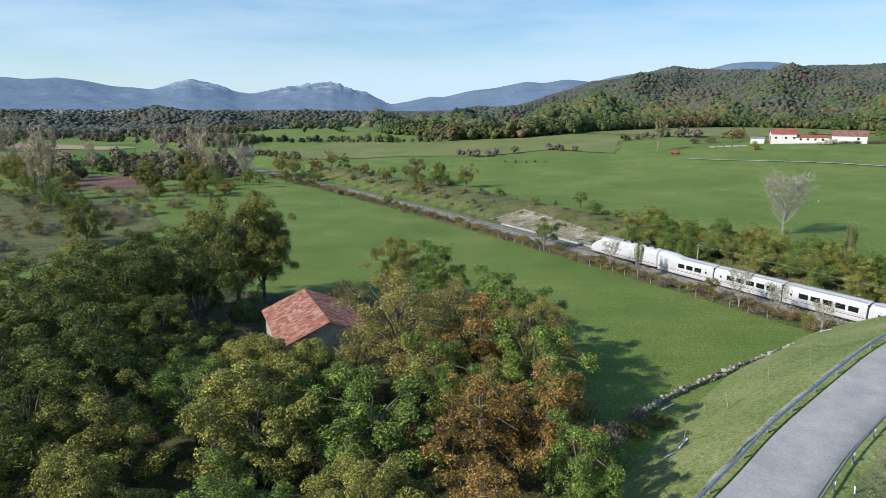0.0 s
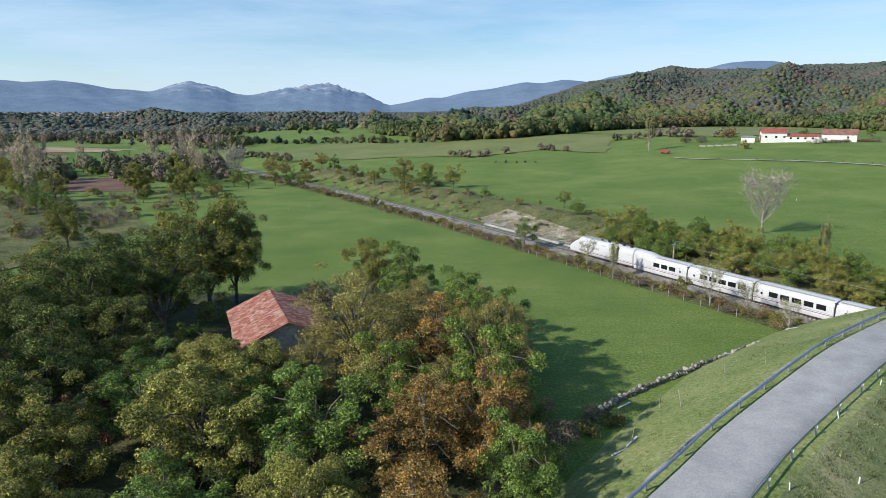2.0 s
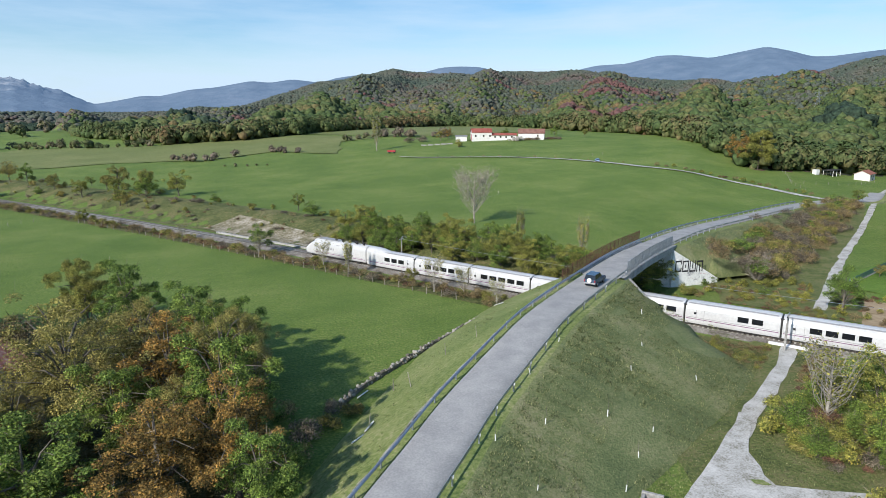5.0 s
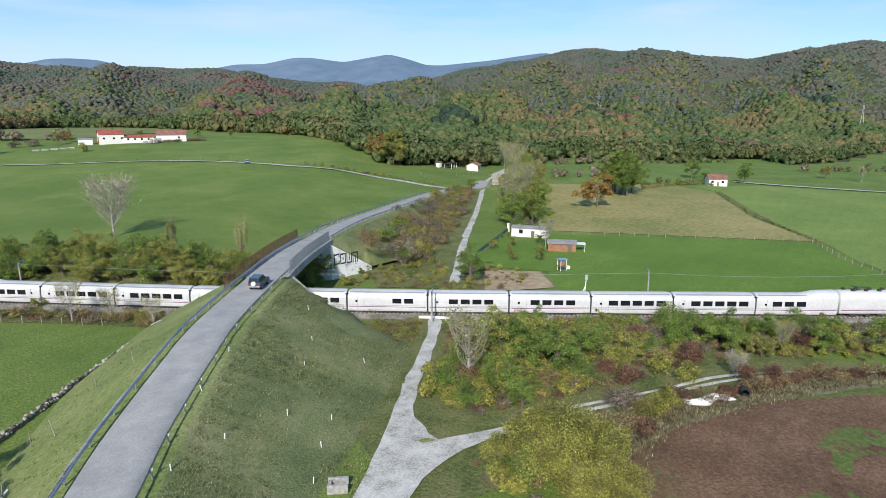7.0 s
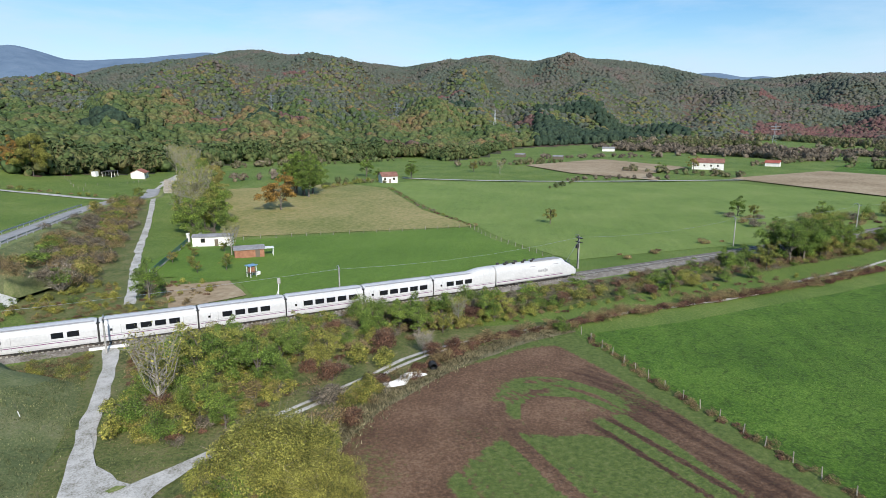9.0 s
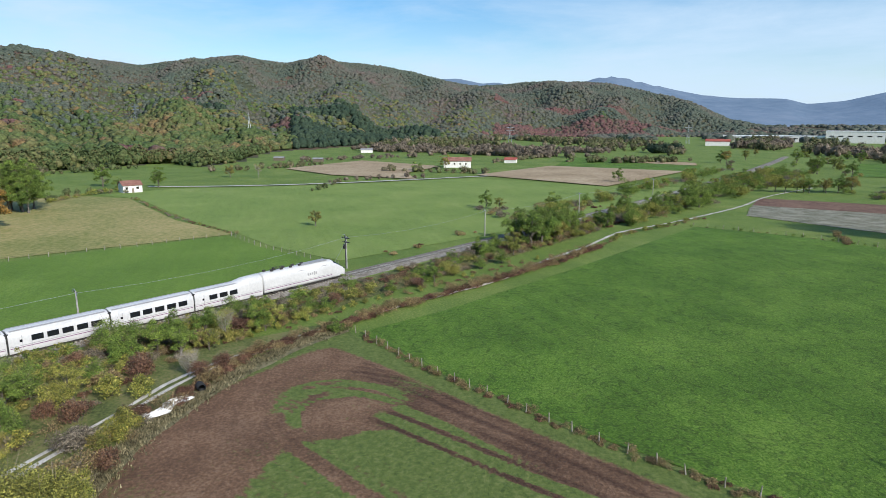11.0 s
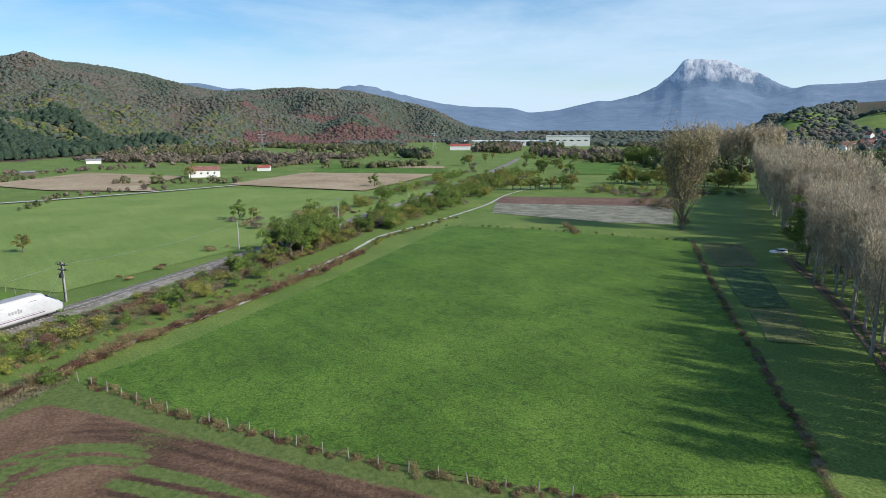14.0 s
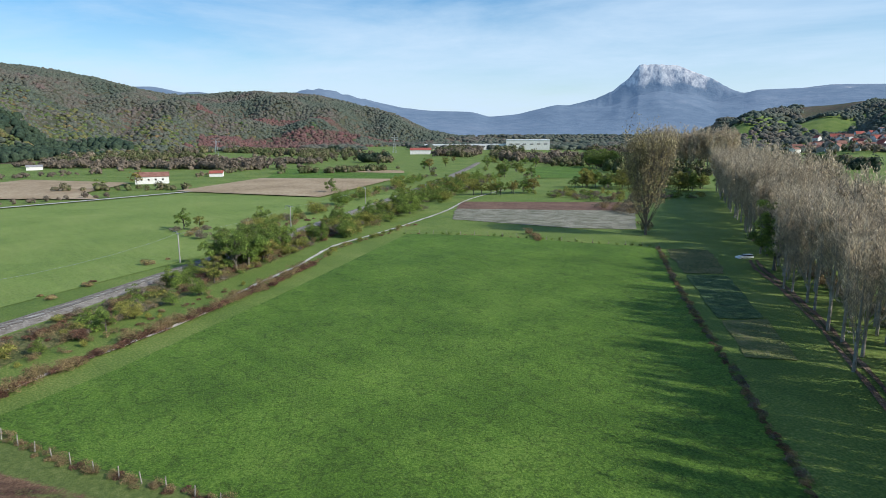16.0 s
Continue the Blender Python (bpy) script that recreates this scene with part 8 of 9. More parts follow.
M["brick"] = material("brickwork", [(0.3, (.22, .10, .06)), (0.7, (.36, .18, .11))], scale=1.2, fine=8, bump=.4)
M["green_metal"] = plain("green_fence_paint", (.045, .13, .10), .5)


def house(at, L, Wd, eave, ridge, walls, roof, label, name="house", door=None, wins=(), over=.4, gable_win=False):
    """A gabled building: ridge along its x axis, standing at the origin of at."""
    h = thing(name, label, "house" if name == "house" else name.replace("_", " "), at=at)
    a, b = L / 2, Wd / 2
    t = .25
    s = Soup()
    vs = [(-a, -b, -1.5), (a, -b, -1.5), (a, b, -1.5), (-a, b, -1.5), (-a, -b, eave), (a, -b, eave), (a, b, eave), (-a, b, eave), (-a, 0, ridge - .08), (a, 0, ridge - .08)]
    s.add((vs, [(0, 1, 5, 4), (1, 2, 6, 9, 5), (2, 3, 7, 6), (3, 0, 4, 8, 7)]))
    mpart("wall", s.mesh("wall", walls), h)
    k = (ridge - eave) / b
    for sg in (-1, 1):
        lo = eave - k * over
        vs = [(-a - over, sg * (b + over), lo), (a + over, sg * (b + over), lo), (a + over, 0, ridge), (-a - over, 0, ridge)]
        vs += [(x, y, z + .14) for x, y, z in vs]
        mpart("roof", mesh_of("roof", vs, [(0, 1, 2, 3), (7, 6, 5, 4), (0, 4, 5, 1), (1, 5, 6, 2), (2, 6, 7, 3), (3, 7, 4, 0)], roof), h)
    if door:
        x, w, dh, side = door
        if side == "end":
            part("door", box_bm(.16, w, dh, -a, x, 0, .02), M["red_door"], h, "wide red barn door")
        else:
            part("door", box_bm(w, .16, dh, x, side * b, 0, .02), M["timber"], h)
    for x, side in wins:
        w = part("window", box_bm(.9, .10, .9, x, side * (b + .0), eave * .48), M["glass_dark"], h)
        part("frame", box_bm(1.1, .06, 1.1, x, side * (b - .0), eave * .48 - .1), M["timber"], w)
    return h


# old stone house in the copse, its roof laid with single tiles
_ra, _rb = Vector((-18.7, 80.7, 0)), Vector((-12.6, 66.6, 0))
_mid, _dir = (_ra + _rb) / 2, (_rb - _ra).normalized()
_ang = math.degrees(math.atan2(_dir.y, _dir.x))
old = thing("house", "old stone house with a weathered red tile roof among trees", "house", at=pose(_mid.x, _mid.y, 0, 0, 0, _ang))
a, b, EAVE, RIDGE = 7.0, 5.2, 5.9, 8.1
s = Soup().add(([(-a, -b, -.5), (a, -b, -.5), (a, b, -.5), (-a, b, -.5), (-a, -b, EAVE), (a, -b, EAVE), (a, b, EAVE), (-a, b, EAVE), (-a, 0, RIDGE - .1), (a, 0, RIDGE - .1)], [(0, 1, 5, 4), (1, 2, 6, 9, 5), (2, 3, 7, 6), (3, 0, 4, 8, 7)]))
mpart("wall", s.mesh("wall", M["plaster"]), old, "rough lime-plastered stone wall")
for x, z in ((-3.5, 2.2), (0, 2.2), (3.5, 2.2)):
    w = part("window", box_bm(.9, .14, 1.1, x, -b, z), M["glass_dark"], old)
    part("frame", box_bm(1.15, .08, 1.35, x, -b, z - .12), M["timber"], w)
part("door", box_bm(.14, 1.3, 2.2, a, 1, 0), M["timber"], old)
part("window", box_bm(.12, .9, 1.0, a, -2.0, 3.4), M["glass_dark"], old)
_tr = np.random.default_rng(9)
bm = bmesh.new()
TL, TW = .62, .40
n = 7
for i in range(n):
    w = math.pi * i / (n - 1)
    for k, (yy, sc) in enumerate(((0, 1.0), (TL, .86))):
        bm.verts.new((math.cos(w) * TW / 2 * sc, yy, math.sin(w) * .12 * sc))
bm.verts.ensure_lookup_table()
for i in range(n - 1):
    bm.faces.new((bm.verts[2 * i], bm.verts[2 * i + 2], bm.verts[2 * i + 3], bm.verts[2 * i + 1]))
TILE = bpy.data.meshes.new("tile")
bm.to_mesh(TILE)
bm.free()
TILE.materials.append(M["tile"])
for sg, count in ((-1, 0), (1, 0)):
    slope = math.atan2(RIDGE - EAVE, b)
    run = math.hypot(RIDGE - EAVE, b) + .45
    lo = EAVE - .45 * math.sin(slope)
    vs = [(-a - .4, sg * (b + .42), lo), (a + .4, sg * (b + .42), lo), (a + .4, 0, RIDGE), (-a - .4, 0, RIDGE)]
    vs += [(x, y, z + .10) for x, y, z in vs]
    rf = mpart("roof", mesh_of("roof", vs, [(0, 1, 2, 3), (7, 6, 5, 4), (0, 4, 5, 1), (1, 5, 6, 2), (2, 6, 7, 3), (3, 7, 4, 0)], M["tile"]), old, "lichen-stained clay tile roof")
    rest = Soup()
    tv = [tuple(v.co) for v in TILE.vertices]
    tf = [tuple(p.vertices) for p in TILE.polygons]
    rows, cols = int(run / .46), int((2 * a + .7) / .43)
    left = 300 if sg == -1 else 0
    for r in range(rows):
        for c in range(cols):
            d = r * .46 + .05
            x = -a - .25 + c * .43
            y = sg * (b + .42 - d * math.cos(slope))
            z = lo + d * math.sin(slope) + .12
            m = pose(x + _tr.normal(0, .02), y, z, math.degrees(slope), _tr.normal(0, 3), (0 if sg < 0 else 180) + _tr.normal(0, 4))
            if sg < 0 and left > 0 and (r >= rows - 9):
                mpart("tile", TILE, rf, m=m)
                left -= 1
            else:
                rest.add(([m @ Vector(v) for v in tv], tf))
    tagged(mpart("tiles", rest.mesh("tiles", material("clay_tile_rest_%d" % (sg + 1), [(0.15, (.22, .085, .062)), (0.42, (.315, .125, .090)), (0.62, (.37, .175, .130)), (0.85, (.43, .31, .255))], scale=.30, fine=7, contrast=1.3, rand="island", bump=.5, dist=.03)), rf), kind="stuff")

# farm on the rise: three barns with red roofs
fz = lambda x, y: ground_z(x, y)
_fa = -28
house(pose(191, 356, fz(191, 356), 0, 0, _fa + 8), 12.5, 9.5, 5.2, 7.4, M["limewash"], M["roof_red"], "white barn with a red roof and red door", "barn", door=(0, 4, 3.8, "end"), wins=((-4, -1), (1, -1), (5, -1)))
house(pose(203.5, 349, fz(203.5, 349), 0, 0, _fa), 15.5, 7, 3.0, 4.2, M["limewash"], M["roof_red"], "long white stable with a red roof", "stable", wins=((-5.5, -1), (-2, -1), (1.5, -1), (5, -1)))
house(pose(218.5, 340, fz(218.5, 340), 0, 0, _fa - 6), 16, 11, 3.8, 6.4, M["limewash"], M["roof_dull"], "white barn with a dull red roof", "barn", wins=((4, -1),))
house(pose(180, 362, fz(178, 362), 0, 0, _fa), 7, 6, 3, 3.6, M["limewash"], M["roof_grey"], "small open-fronted white farm shed", "shed")
for x, y in ((150, 352), (154, 351), (158, 350), (162, 349), (166, 349)):
    tagged(new("trough", box_me := Soup().box(3.2, 1.2, .8, 0, 0, 0).mesh("trough", M["concrete"])), "pale feed trough in the farmyard", "trough", "farm troughs").matrix_basis = pose(x, y, fz(x, y), 0, 0, -20)
# rubble heap beside the stable
rb = thing("rubble_heap", "heap of pale rubble beside the stable", "rubble", at=pose(206, 336, fz(206, 336)))
hs = Soup()
for k in range(40):
    hs.box(*(_tr.uniform(.5, 1.5, 3)), *_tr.normal(0, 2.4, 2), _tr.random() * 1.4)
tagged(mpart("stones", hs.mesh("stones", M["stone"]), rb), kind="stuff")
for i in range(26):
    x = 207 + 24 * rng.random()
    plant(("greyshrub", "brownshrub")[int(rng.integers(2))], x, 339 - (x - 205) * .45 + rng.normal(0, 1), .9, "shrubs of the farm")
for x, y, k, q in ((170, 372, "mid", 1.2), (180, 382, "oak_orange", .8), (200, 372, "greenmid", 1), (214, 366, "greenmid", .9), (242, 350, "greenmid", 1), (163, 330, "yellowshrub", 2), (150, 378, "greyshrub", 2.2), (158, 376, "greyshrub", 2.4), (252, 330, "mid", .9)):
    plant(k, x, y, q, "trees of the farm")
# red cart and white van on the hill track
cart = thing("farm_cart", "small red farm cart on the track", "cart", at=pose(122, 331, fz(122, 331) + .1, 0, 0, -35))
part("bed", box_bm(4.5, 2, 1.0, 0, 0, .7, .05), M["red_door"], cart)
for x in (-1.4, 1.4):
    for y in (-1, 1):
        vs, fs = tube([(x, y - .12, .45), (x, y + .12, .45)], [.45, .45], 10)
        mpart("wheel", mesh_of("wheel", vs, fs + [tuple(range(10)), tuple(range(10, 20))], M["black"]), cart)
M["sky_blue"] = plain("light_blue_paint", (.16, .30, .50), .4)
vehicle(pose(184, 228, fz(184, 228), 0, 0, 60), M["sky_blue"], "light blue car parked by the farm road", 4.2, 1.75, 1.5)

# garden huts by the railway
house(pose(154.6, 72.4, 0, 0, 0, -72), 9.5, 4.2, 2.5, 2.9, M["limewash"], M["roof_grey"], "low white garden hut with a grey roof", "hut", door=(1, .9, 1.9, -1), wins=((-2.2, -1),), over=.2)
house(pose(143.4, 58.2, 0, 0, 0, -63), 6.6, 4.4, 2.0, 2.5, M["brick"], M["roof_grey"], "brick garden shed with a grey roof", "shed", door=(1.8, 1, 1.8, -1), over=.25)
tagged(new("lean_to", Soup().box(3.0, 2.2, .1, 0, 0, 1.9).box(.1, .1, 1.9, -1.3, -1, 0).box(.1, .1, 1.9, 1.3, -1, 0).box(.1, .1, 1.9, -1.3, 1, 0).box(.1, .1, 1.9, 1.3, 1, 0).mesh("lean_to", M["white"])), "white flat-roofed lean-to beside the shed", "shelter").matrix_basis = pose(144.6, 54.2, 0, 0, 0, -63)
kiosk = thing("water_tank", "small white tank stand in the garden", "tank", at=pose(124.4, 49.5, 0, 0, 0, -30))
for x in (-.7, .7):
    for y in (-.6, .6):
        part("leg", box_bm(.1, .1, 2.4, x, y, 0), M["white"], kiosk)
part("platform", box_bm(1.8, 1.5, .12, 0, 0, 1.0), M["timber"], kiosk)
part("tank", box_bm(1.2, 1.0, 1.0, 0, 0, 1.13, .12), M["brick"], kiosk, "rusty brown tank")
part("roof", box_bm(2.0, 1.7, .1, 0, 0, 2.45), M["sky_blue"], kiosk, "pale blue sheet roof")
part("crate", box_bm(.9, .9, .8, 1.7, .4, 0, .03), M["white"], kiosk)
# green fence on a concrete base
gf = thing("garden_fence", "green metal fence on a concrete base", "fence", kind="structure")
_ga, _gb = Vector((121.5, 69.9, 0)), Vector((156, 80, 0))
for k in range(18):
    p, q = _ga.lerp(_gb, k / 18), _ga.lerp(_gb, (k + 1) / 18)
    an = math.degrees(math.atan2((q - p).y, (q - p).x))
    ln = (q - p).length
    mpart("base", Soup().box(ln - .02, .2, .55, ln / 2, 0, -.1).mesh("base", M["concrete"]), gf, m=pose(p.x, p.y, 0, 0, 0, an))
    mpart("panel", Soup().box(ln - .1, .03, 1.0, ln / 2, 0, .47).mesh("panel", M["green_metal"]), gf, m=pose(p.x, p.y, 0, 0, 0, an))
    mpart("post", Soup().box(.08, .08, 1.6, 0, 0, 0).mesh("post", M["green_metal"]), gf, m=pose(p.x, p.y, 0, 0, 0, an))
for x, y in ((156.6, 80.2), (157.6, 77.4)):
    tagged(new("gate_pillar", Soup().box(.6, .6, 2.4, 0, 0, 0).box(.75, .75, .15, 0, 0, 2.4).mesh("gate_pillar", M["limewash"])), "white gate pillar by the garden", "pillar", "gate pillars").matrix_basis = pose(x, y, 0)
# the gate at the track end
gt = thing("garden_gate", "closed green metal garden gate", "gate", at=pose(119.2, 67.6, 0, 0, 0, 52))
part("frame", box_bm(3.2, .06, 1.7, 0, 0, .1), M["green_metal"], gt)
part("post", box_bm(.16, .16, 2.0, -1.7, 0, 0), M["concrete"], gt)
part("post", box_bm(.16, .16, 2.0, 1.7, 0, 0), M["concrete"], gt)

# houses further off
house(pose(289, 175, fz(289, 175), 0, 0, 20), 9, 6, 2.8, 4.2, M["limewash"], M["tile"], "small white house with an orange tile roof", door=(1, 1, 2, -1), wins=((-2.5, -1),))
sh = thing("shelter", "open timber field shelter with a dark roof", "shelter", at=pose(280, 184, fz(280, 184), 0, 0, 15))
part("roof", box_bm(9, 4.5, .2, 0, 0, 2.6), M["dark_metal"], sh)
for x in (-4.2, 0, 4.2):
    for y in (-2, 2):
        part("post", box_bm(.18, .18, 2.7, x, y, 0), M["limewash"], sh)
tagged(new("tank", Soup().box(2.2, 2, 2.2, 0, 0, 0).mesh("tank", M["white"])), "white tank beside the field shelter", "tank").matrix_basis = pose(273.5, 187, fz(273.5, 187))
house(pose(313, 58.5, fz(313, 58.5), 0, 0, -62), 8, 7, 3.4, 5.2, M["limewash"], M["roof_dull"], "small white house with a faded red roof", wins=((-2.5, -1), (2, -1)), door=(0, 1, 2, -1))
house(pose(431, -130, 0, 0, 0, 72), 19, 9, 4.6, 7.0, M["limewash"], M["roof_dull"], "white farmhouse with a red-brown roof", wins=((-6, 1), (-2, 1), (2, 1), (6, 1), (-6, -1), (-2, -1), (2, -1)))
house(pose(440, 195, fz(440, 195), 0, 0, -20), 11, 8, 3.6, 6.0, M["limewash"], M["roof_red"], "white house with a red roof by the wood", wins=((-3, -1), (2, -1)))
house(pose(345, 176, fz(345, 176), 0, 0, 20), 10, 6, 3, 4, M["limewash"], M["roof_grey"], "low pale barn among trees", "barn")
house(pose(466, -184, 0, 0, 0, 60), 9, 7, 2.6, 4.2, M["limewash"], M["roof_red"], "low white house with a red roof", wins=((-2, -1), (2, -1)))
house(pose(659, -100, 0, 0, 0, 80), 12, 7, 3, 4.4, M["limewash"], M["roof_grey"], "pale farm building in the fields", "barn")
house(pose(724, -581, 0, 0, 0, 50), 30, 12, 6, 9, M["limewash"], M["roof_red"], "long white building with a red roof", "barn")
for k, (x, y) in enumerate(((520, -40), (545, -10))):
    house(pose(x, y, 0, 0, 0, 70), 8, 5, 2.4, 3.2, M["timber"], M["roof_grey"], "grey timber field shed", "shed")
# factory halls down the valley
for x0, L, Hh, wd, lab in ((131.0, 150, 9, 40, "long white factory hall"), (136.4, 75, 17, 50, "tall white factory hall"), (133.6, 60, 6, 24, "low white factory annexe")):
    x, y = polar(x0 + 2, 1150)
    hl = thing("factory_hall", lab + " with a flat roof", "factory", at=pose(x, y, 0, 0, 0, -x0 - 2))
    part("wall", box_bm(L, wd, Hh + 2, 0, 0, -2), M["limewash"], hl)
    part("roof", box_bm(L + 1, wd + 1, .8, 0, 0, Hh), M["white"], hl)
    for k in range(int(L / 12)):
        part("window", box_bm(6, .3, 1.6, -L / 2 + 8 + k * 12, -wd / 2 + (-wd * 0), Hh * .55), M["glass_dark"], hl)
# village on the slope beyond the poplars
vr = np.random.default_rng(21)
for k in range(64):
    aa, r = 159.2 + 9.5 * vr.random() ** .8, 960 + 240 * vr.random()
    x, y = polar(aa, r)
    house(pose(x, y, ground_z(x, y), 0, 0, vr.random() * 180), 9 + 6 * vr.random(), 8 + 3 * vr.random(), 5 + 3 * vr.random(), 8 + 3 * vr.random(), M["limewash"] if vr.random() < .75 else M["plaster"], M["roof_red"] if vr.random() < .3 else M["roof_dull"], "village house with a red tile roof", wins=((-2.5, -1), (2.5, -1), (-2.5, 1), (2.5, 1)))
vs = Soup()
for k in range(150):
    aa, r = -37 + 13 * vr.random(), 2250 + 250 * vr.random()
    x, y = polar(aa, r)
    vs.box(7 + 5 * vr.random(), 7 + 4 * vr.random(), 5 + 3 * vr.random(), x, y, ground_z(x, y) + 1)
tagged(new("far_town", vs.mesh("far_town", M["plaster"])), "pale houses of towns far down the valley", "town", kind="stuff")

# lattice pylons on the hillside
def pylon(x, y, h):
    t = thing("pylon", "grey lattice power pylon on the hillside", "pylon", "pylons", at=pose(x, y, ground_z(x, y), 0, 0, vr.random() * 90))
    for sx in (-1, 1):
        for sy in (-1, 1):
            mpart("leg", mesh_of("leg", *tube([(sx * 2.6, sy * 2.6, -1), (sx * .7, sy * .7, h * .6), (sx * .4, sy * .4, h)], [.16, .13, .10], 4), M["steel"]), t)
    for k in range(6):
        f = k / 6
        w = 2.6 * (1 - f) + .5 * f
        mpart("brace", mesh_of("brace", *tube([(-w, -w, h * .9 * f), (w, w, h * .9 * (f + .14))], [.09, .09], 4), M["steel"]), t)
    for f in (.72, .86):
        mpart("crossarm", Soup().box(11, .4, .4, 0, 0, h * f).mesh("crossarm", M["steel"]), t)


for aa, r in ((68.7, 820), (54.2, 900), (79.6, 900), (88.4, 860), (111.4, 900), (126.5, 1000)):
    pylon(*polar(aa, r), 27)

# ---------------------------------------------------------------- small things
# stakes with white tree guards on the embankment
def on_bank(x, y):
    """The height of the embankment beside the road."""
    i = min(range(_b0), key=lambda k: (road_line[k].x - x) ** 2 + (road_line[k].y - y) ** 2)
    p, sd = road_line[i], sides_of(road_line)[i]
    o = (x - p.x) * sd.x + (y - p.y) * sd.y
    w = (2.7 if o > 0 else 1.9) * max(p.z, .4)
    g = min(max((abs(o) - 4.2) / w, 0), 1)
    return (p.z - .22) * (1 - g) + (ground_z(x, y) - .3) * g


for x, y in ((29.9, 40.5), (30.9, 35.2), (38.6, 49.0), (45.5, 54.0), (43.6, 42.5), (47.5, 40.3), (43.4, 37.6), (39.3, 34.4), (52, 49), (57, 53), (63, 60), (36, 42), (60, 47)):
    g = thing("tree_guard", "young sapling in a white plastic guard", "tree guard", "tree guards", at=pose(x, y, max(on_bank(x, y), ground_z(x, y)), _tr.normal(0, 6), _tr.normal(0, 6), 0))
    mpart("tube", mesh_of("tube", *tube([(0, 0, -.2), (0, 0, .62)], [.045, .05], 7), M["white"]), g)
    mpart("sapling", mesh_of("sapling", *tube([(0, 0, 0), (.03, 0, 1.3), (0, .05, 1.8)], [.02, .015, .008], 4), M["bark"]), g)
for x, y in ((35.0, 62.5), (39.1, 62.2), (28.5, 57.5), (22, 52), (27.5, 60.5)):
    g = thing("stake", "thin leaning wooden stake in the grass", "stake", "stakes", at=pose(x, y, max(on_bank(x, y), ground_z(x, y)), _tr.normal(0, 9), _tr.normal(0, 9), 0))
    mpart("post", mesh_of("post", *tube([(0, 0, -.3), (0, 0, 1.6)], [.05, .04], 5), M["palebark"]), g)
for x, y, an in ((20.5, 50.5, 35), (22.0, 52.0, 50), (24.4, 62.5, 40), (54, 83.5, 20)):
    tagged(new("plank", Soup().box(2.2, .14, .10, 0, 0, 0).mesh("plank", M["limewash"])), "broken white post lying in the grass", "post", "fallen posts").matrix_basis = pose(x, y, max(on_bank(x, y), ground_z(x, y)) + .1, 0, 0, an)
# blue barrel in the shade
bl = thing("blue_barrel", "small blue plastic barrel in the grass", "barrel", at=pose(11.7, 54.9, ground_z(11.7, 54.9)))
vs, fs = tube([(0, 0, 0), (0, 0, .45), (0, 0, .9)], [.30, .34, .30], 12)
mpart("drum", mesh_of("drum", vs, fs + [tuple(range(24, 36))], plain("blue_plastic", (.02, .10, .40), .4)), bl)
# sheeting and a bin on the edge of the ploughed field
bm = bmesh.new()
bmesh.ops.create_grid(bm, x_segments=14, y_segments=6, size=.5)
for v in bm.verts:
    v.co = Vector((v.co.x * 6.0, v.co.y * 1.7 + .35 * math.sin(v.co.x * 9), .25 + .3 * noise.noise((v.co.x * 5, v.co.y * 4, 2)) + .25 * (1 - abs(v.co.y) * 1.6)))
me = bpy.data.meshes.new("plastic_sheet")
bm.to_mesh(me)
bm.free()
me.materials.append(M["white"])
tagged(new("plastic_sheet", me), "crumpled white plastic sheet on the field edge", "sheet").matrix_basis = pose(76.6, 9.9, ground_z(76.6, 9.9) + .12, 0, 0, -38)
bag = thing("black_bale", "black plastic-wrapped bale on the field edge", "bale", at=pose(81.0, 6.8, ground_z(81, 6.8) + .1, 0, 0, 20))
vs, fs = tube([(-.6, 0, .5), (-.5, 0, .5), (.5, 0, .5), (.6, 0, .5)], [.40, .52, .52, .40], 14)
mpart("wrap", mesh_of("wrap", vs, fs + [tuple(range(14)), tuple(range(42, 56))], M["black"], True), bag)
# concrete culvert head by the gravel track
cv = thing("culvert_head", "small grey concrete culvert head", "culvert", at=pose(40.3, 32.4, ground_z(40.3, 32.4), 0, 0, 40))
for x in (-.6, .6):
    part("side", box_bm(.3, 1.8, .9, x, 0, -.1, .03), M["concrete"], cv)
part("back", box_bm(1.2, .3, .8, 0, .7, -.1, .03), M["concrete"], cv)
# stacked timber by the farm track
for k in range(9):
    f = k / 8
    x, y = 246 + 30 * f, 136.5 + 17 * f
    st = thing("log_stack", "stack of pale cut logs beside the track", "logs", "log stacks", at=pose(x, y, ground_z(x, y), 0, 0, 120))
    for r in range(3):
        for c in range(4 - r):
            vs, fs = tube([(-1.6, 0, 0), (1.6, 0, 0)], [.32, .32], 8)
            mpart("log", mesh_of("log", vs, fs + [tuple(range(8)), tuple(range(8, 16))], M["palebark"]), st, m=pose(0, (c + r * .5) * .66 - 1, .32 + r * .56))


# wire fences: posts a few metres apart and two strands
FPOST = mesh_of("post", *tube([(0, 0, -.3), (0, 0, 1.25)], [.07, .055], 6), M["greybark"])


def wire_fence(pts, gap, label):
    f = thing("wire_fence", label, "fence")
    line = smooth_line([(x, y, 0) for x, y in pts], gap)
    for p in line:
        p.z = ground_z(p.x, p.y)
        mpart("post", FPOST, f, m=pose(p.x + _tr.normal(0, .06), p.y + _tr.normal(0, .06), p.z, _tr.normal(0, 4), _tr.normal(0, 4), 0))
    for hz in (.55, 1.05):
        mpart("wire", mesh_of("wire", *tube([p + Vector((0, 0, hz)) for p in line], [.007] * len(line), 3), M["dark_metal"]), f)


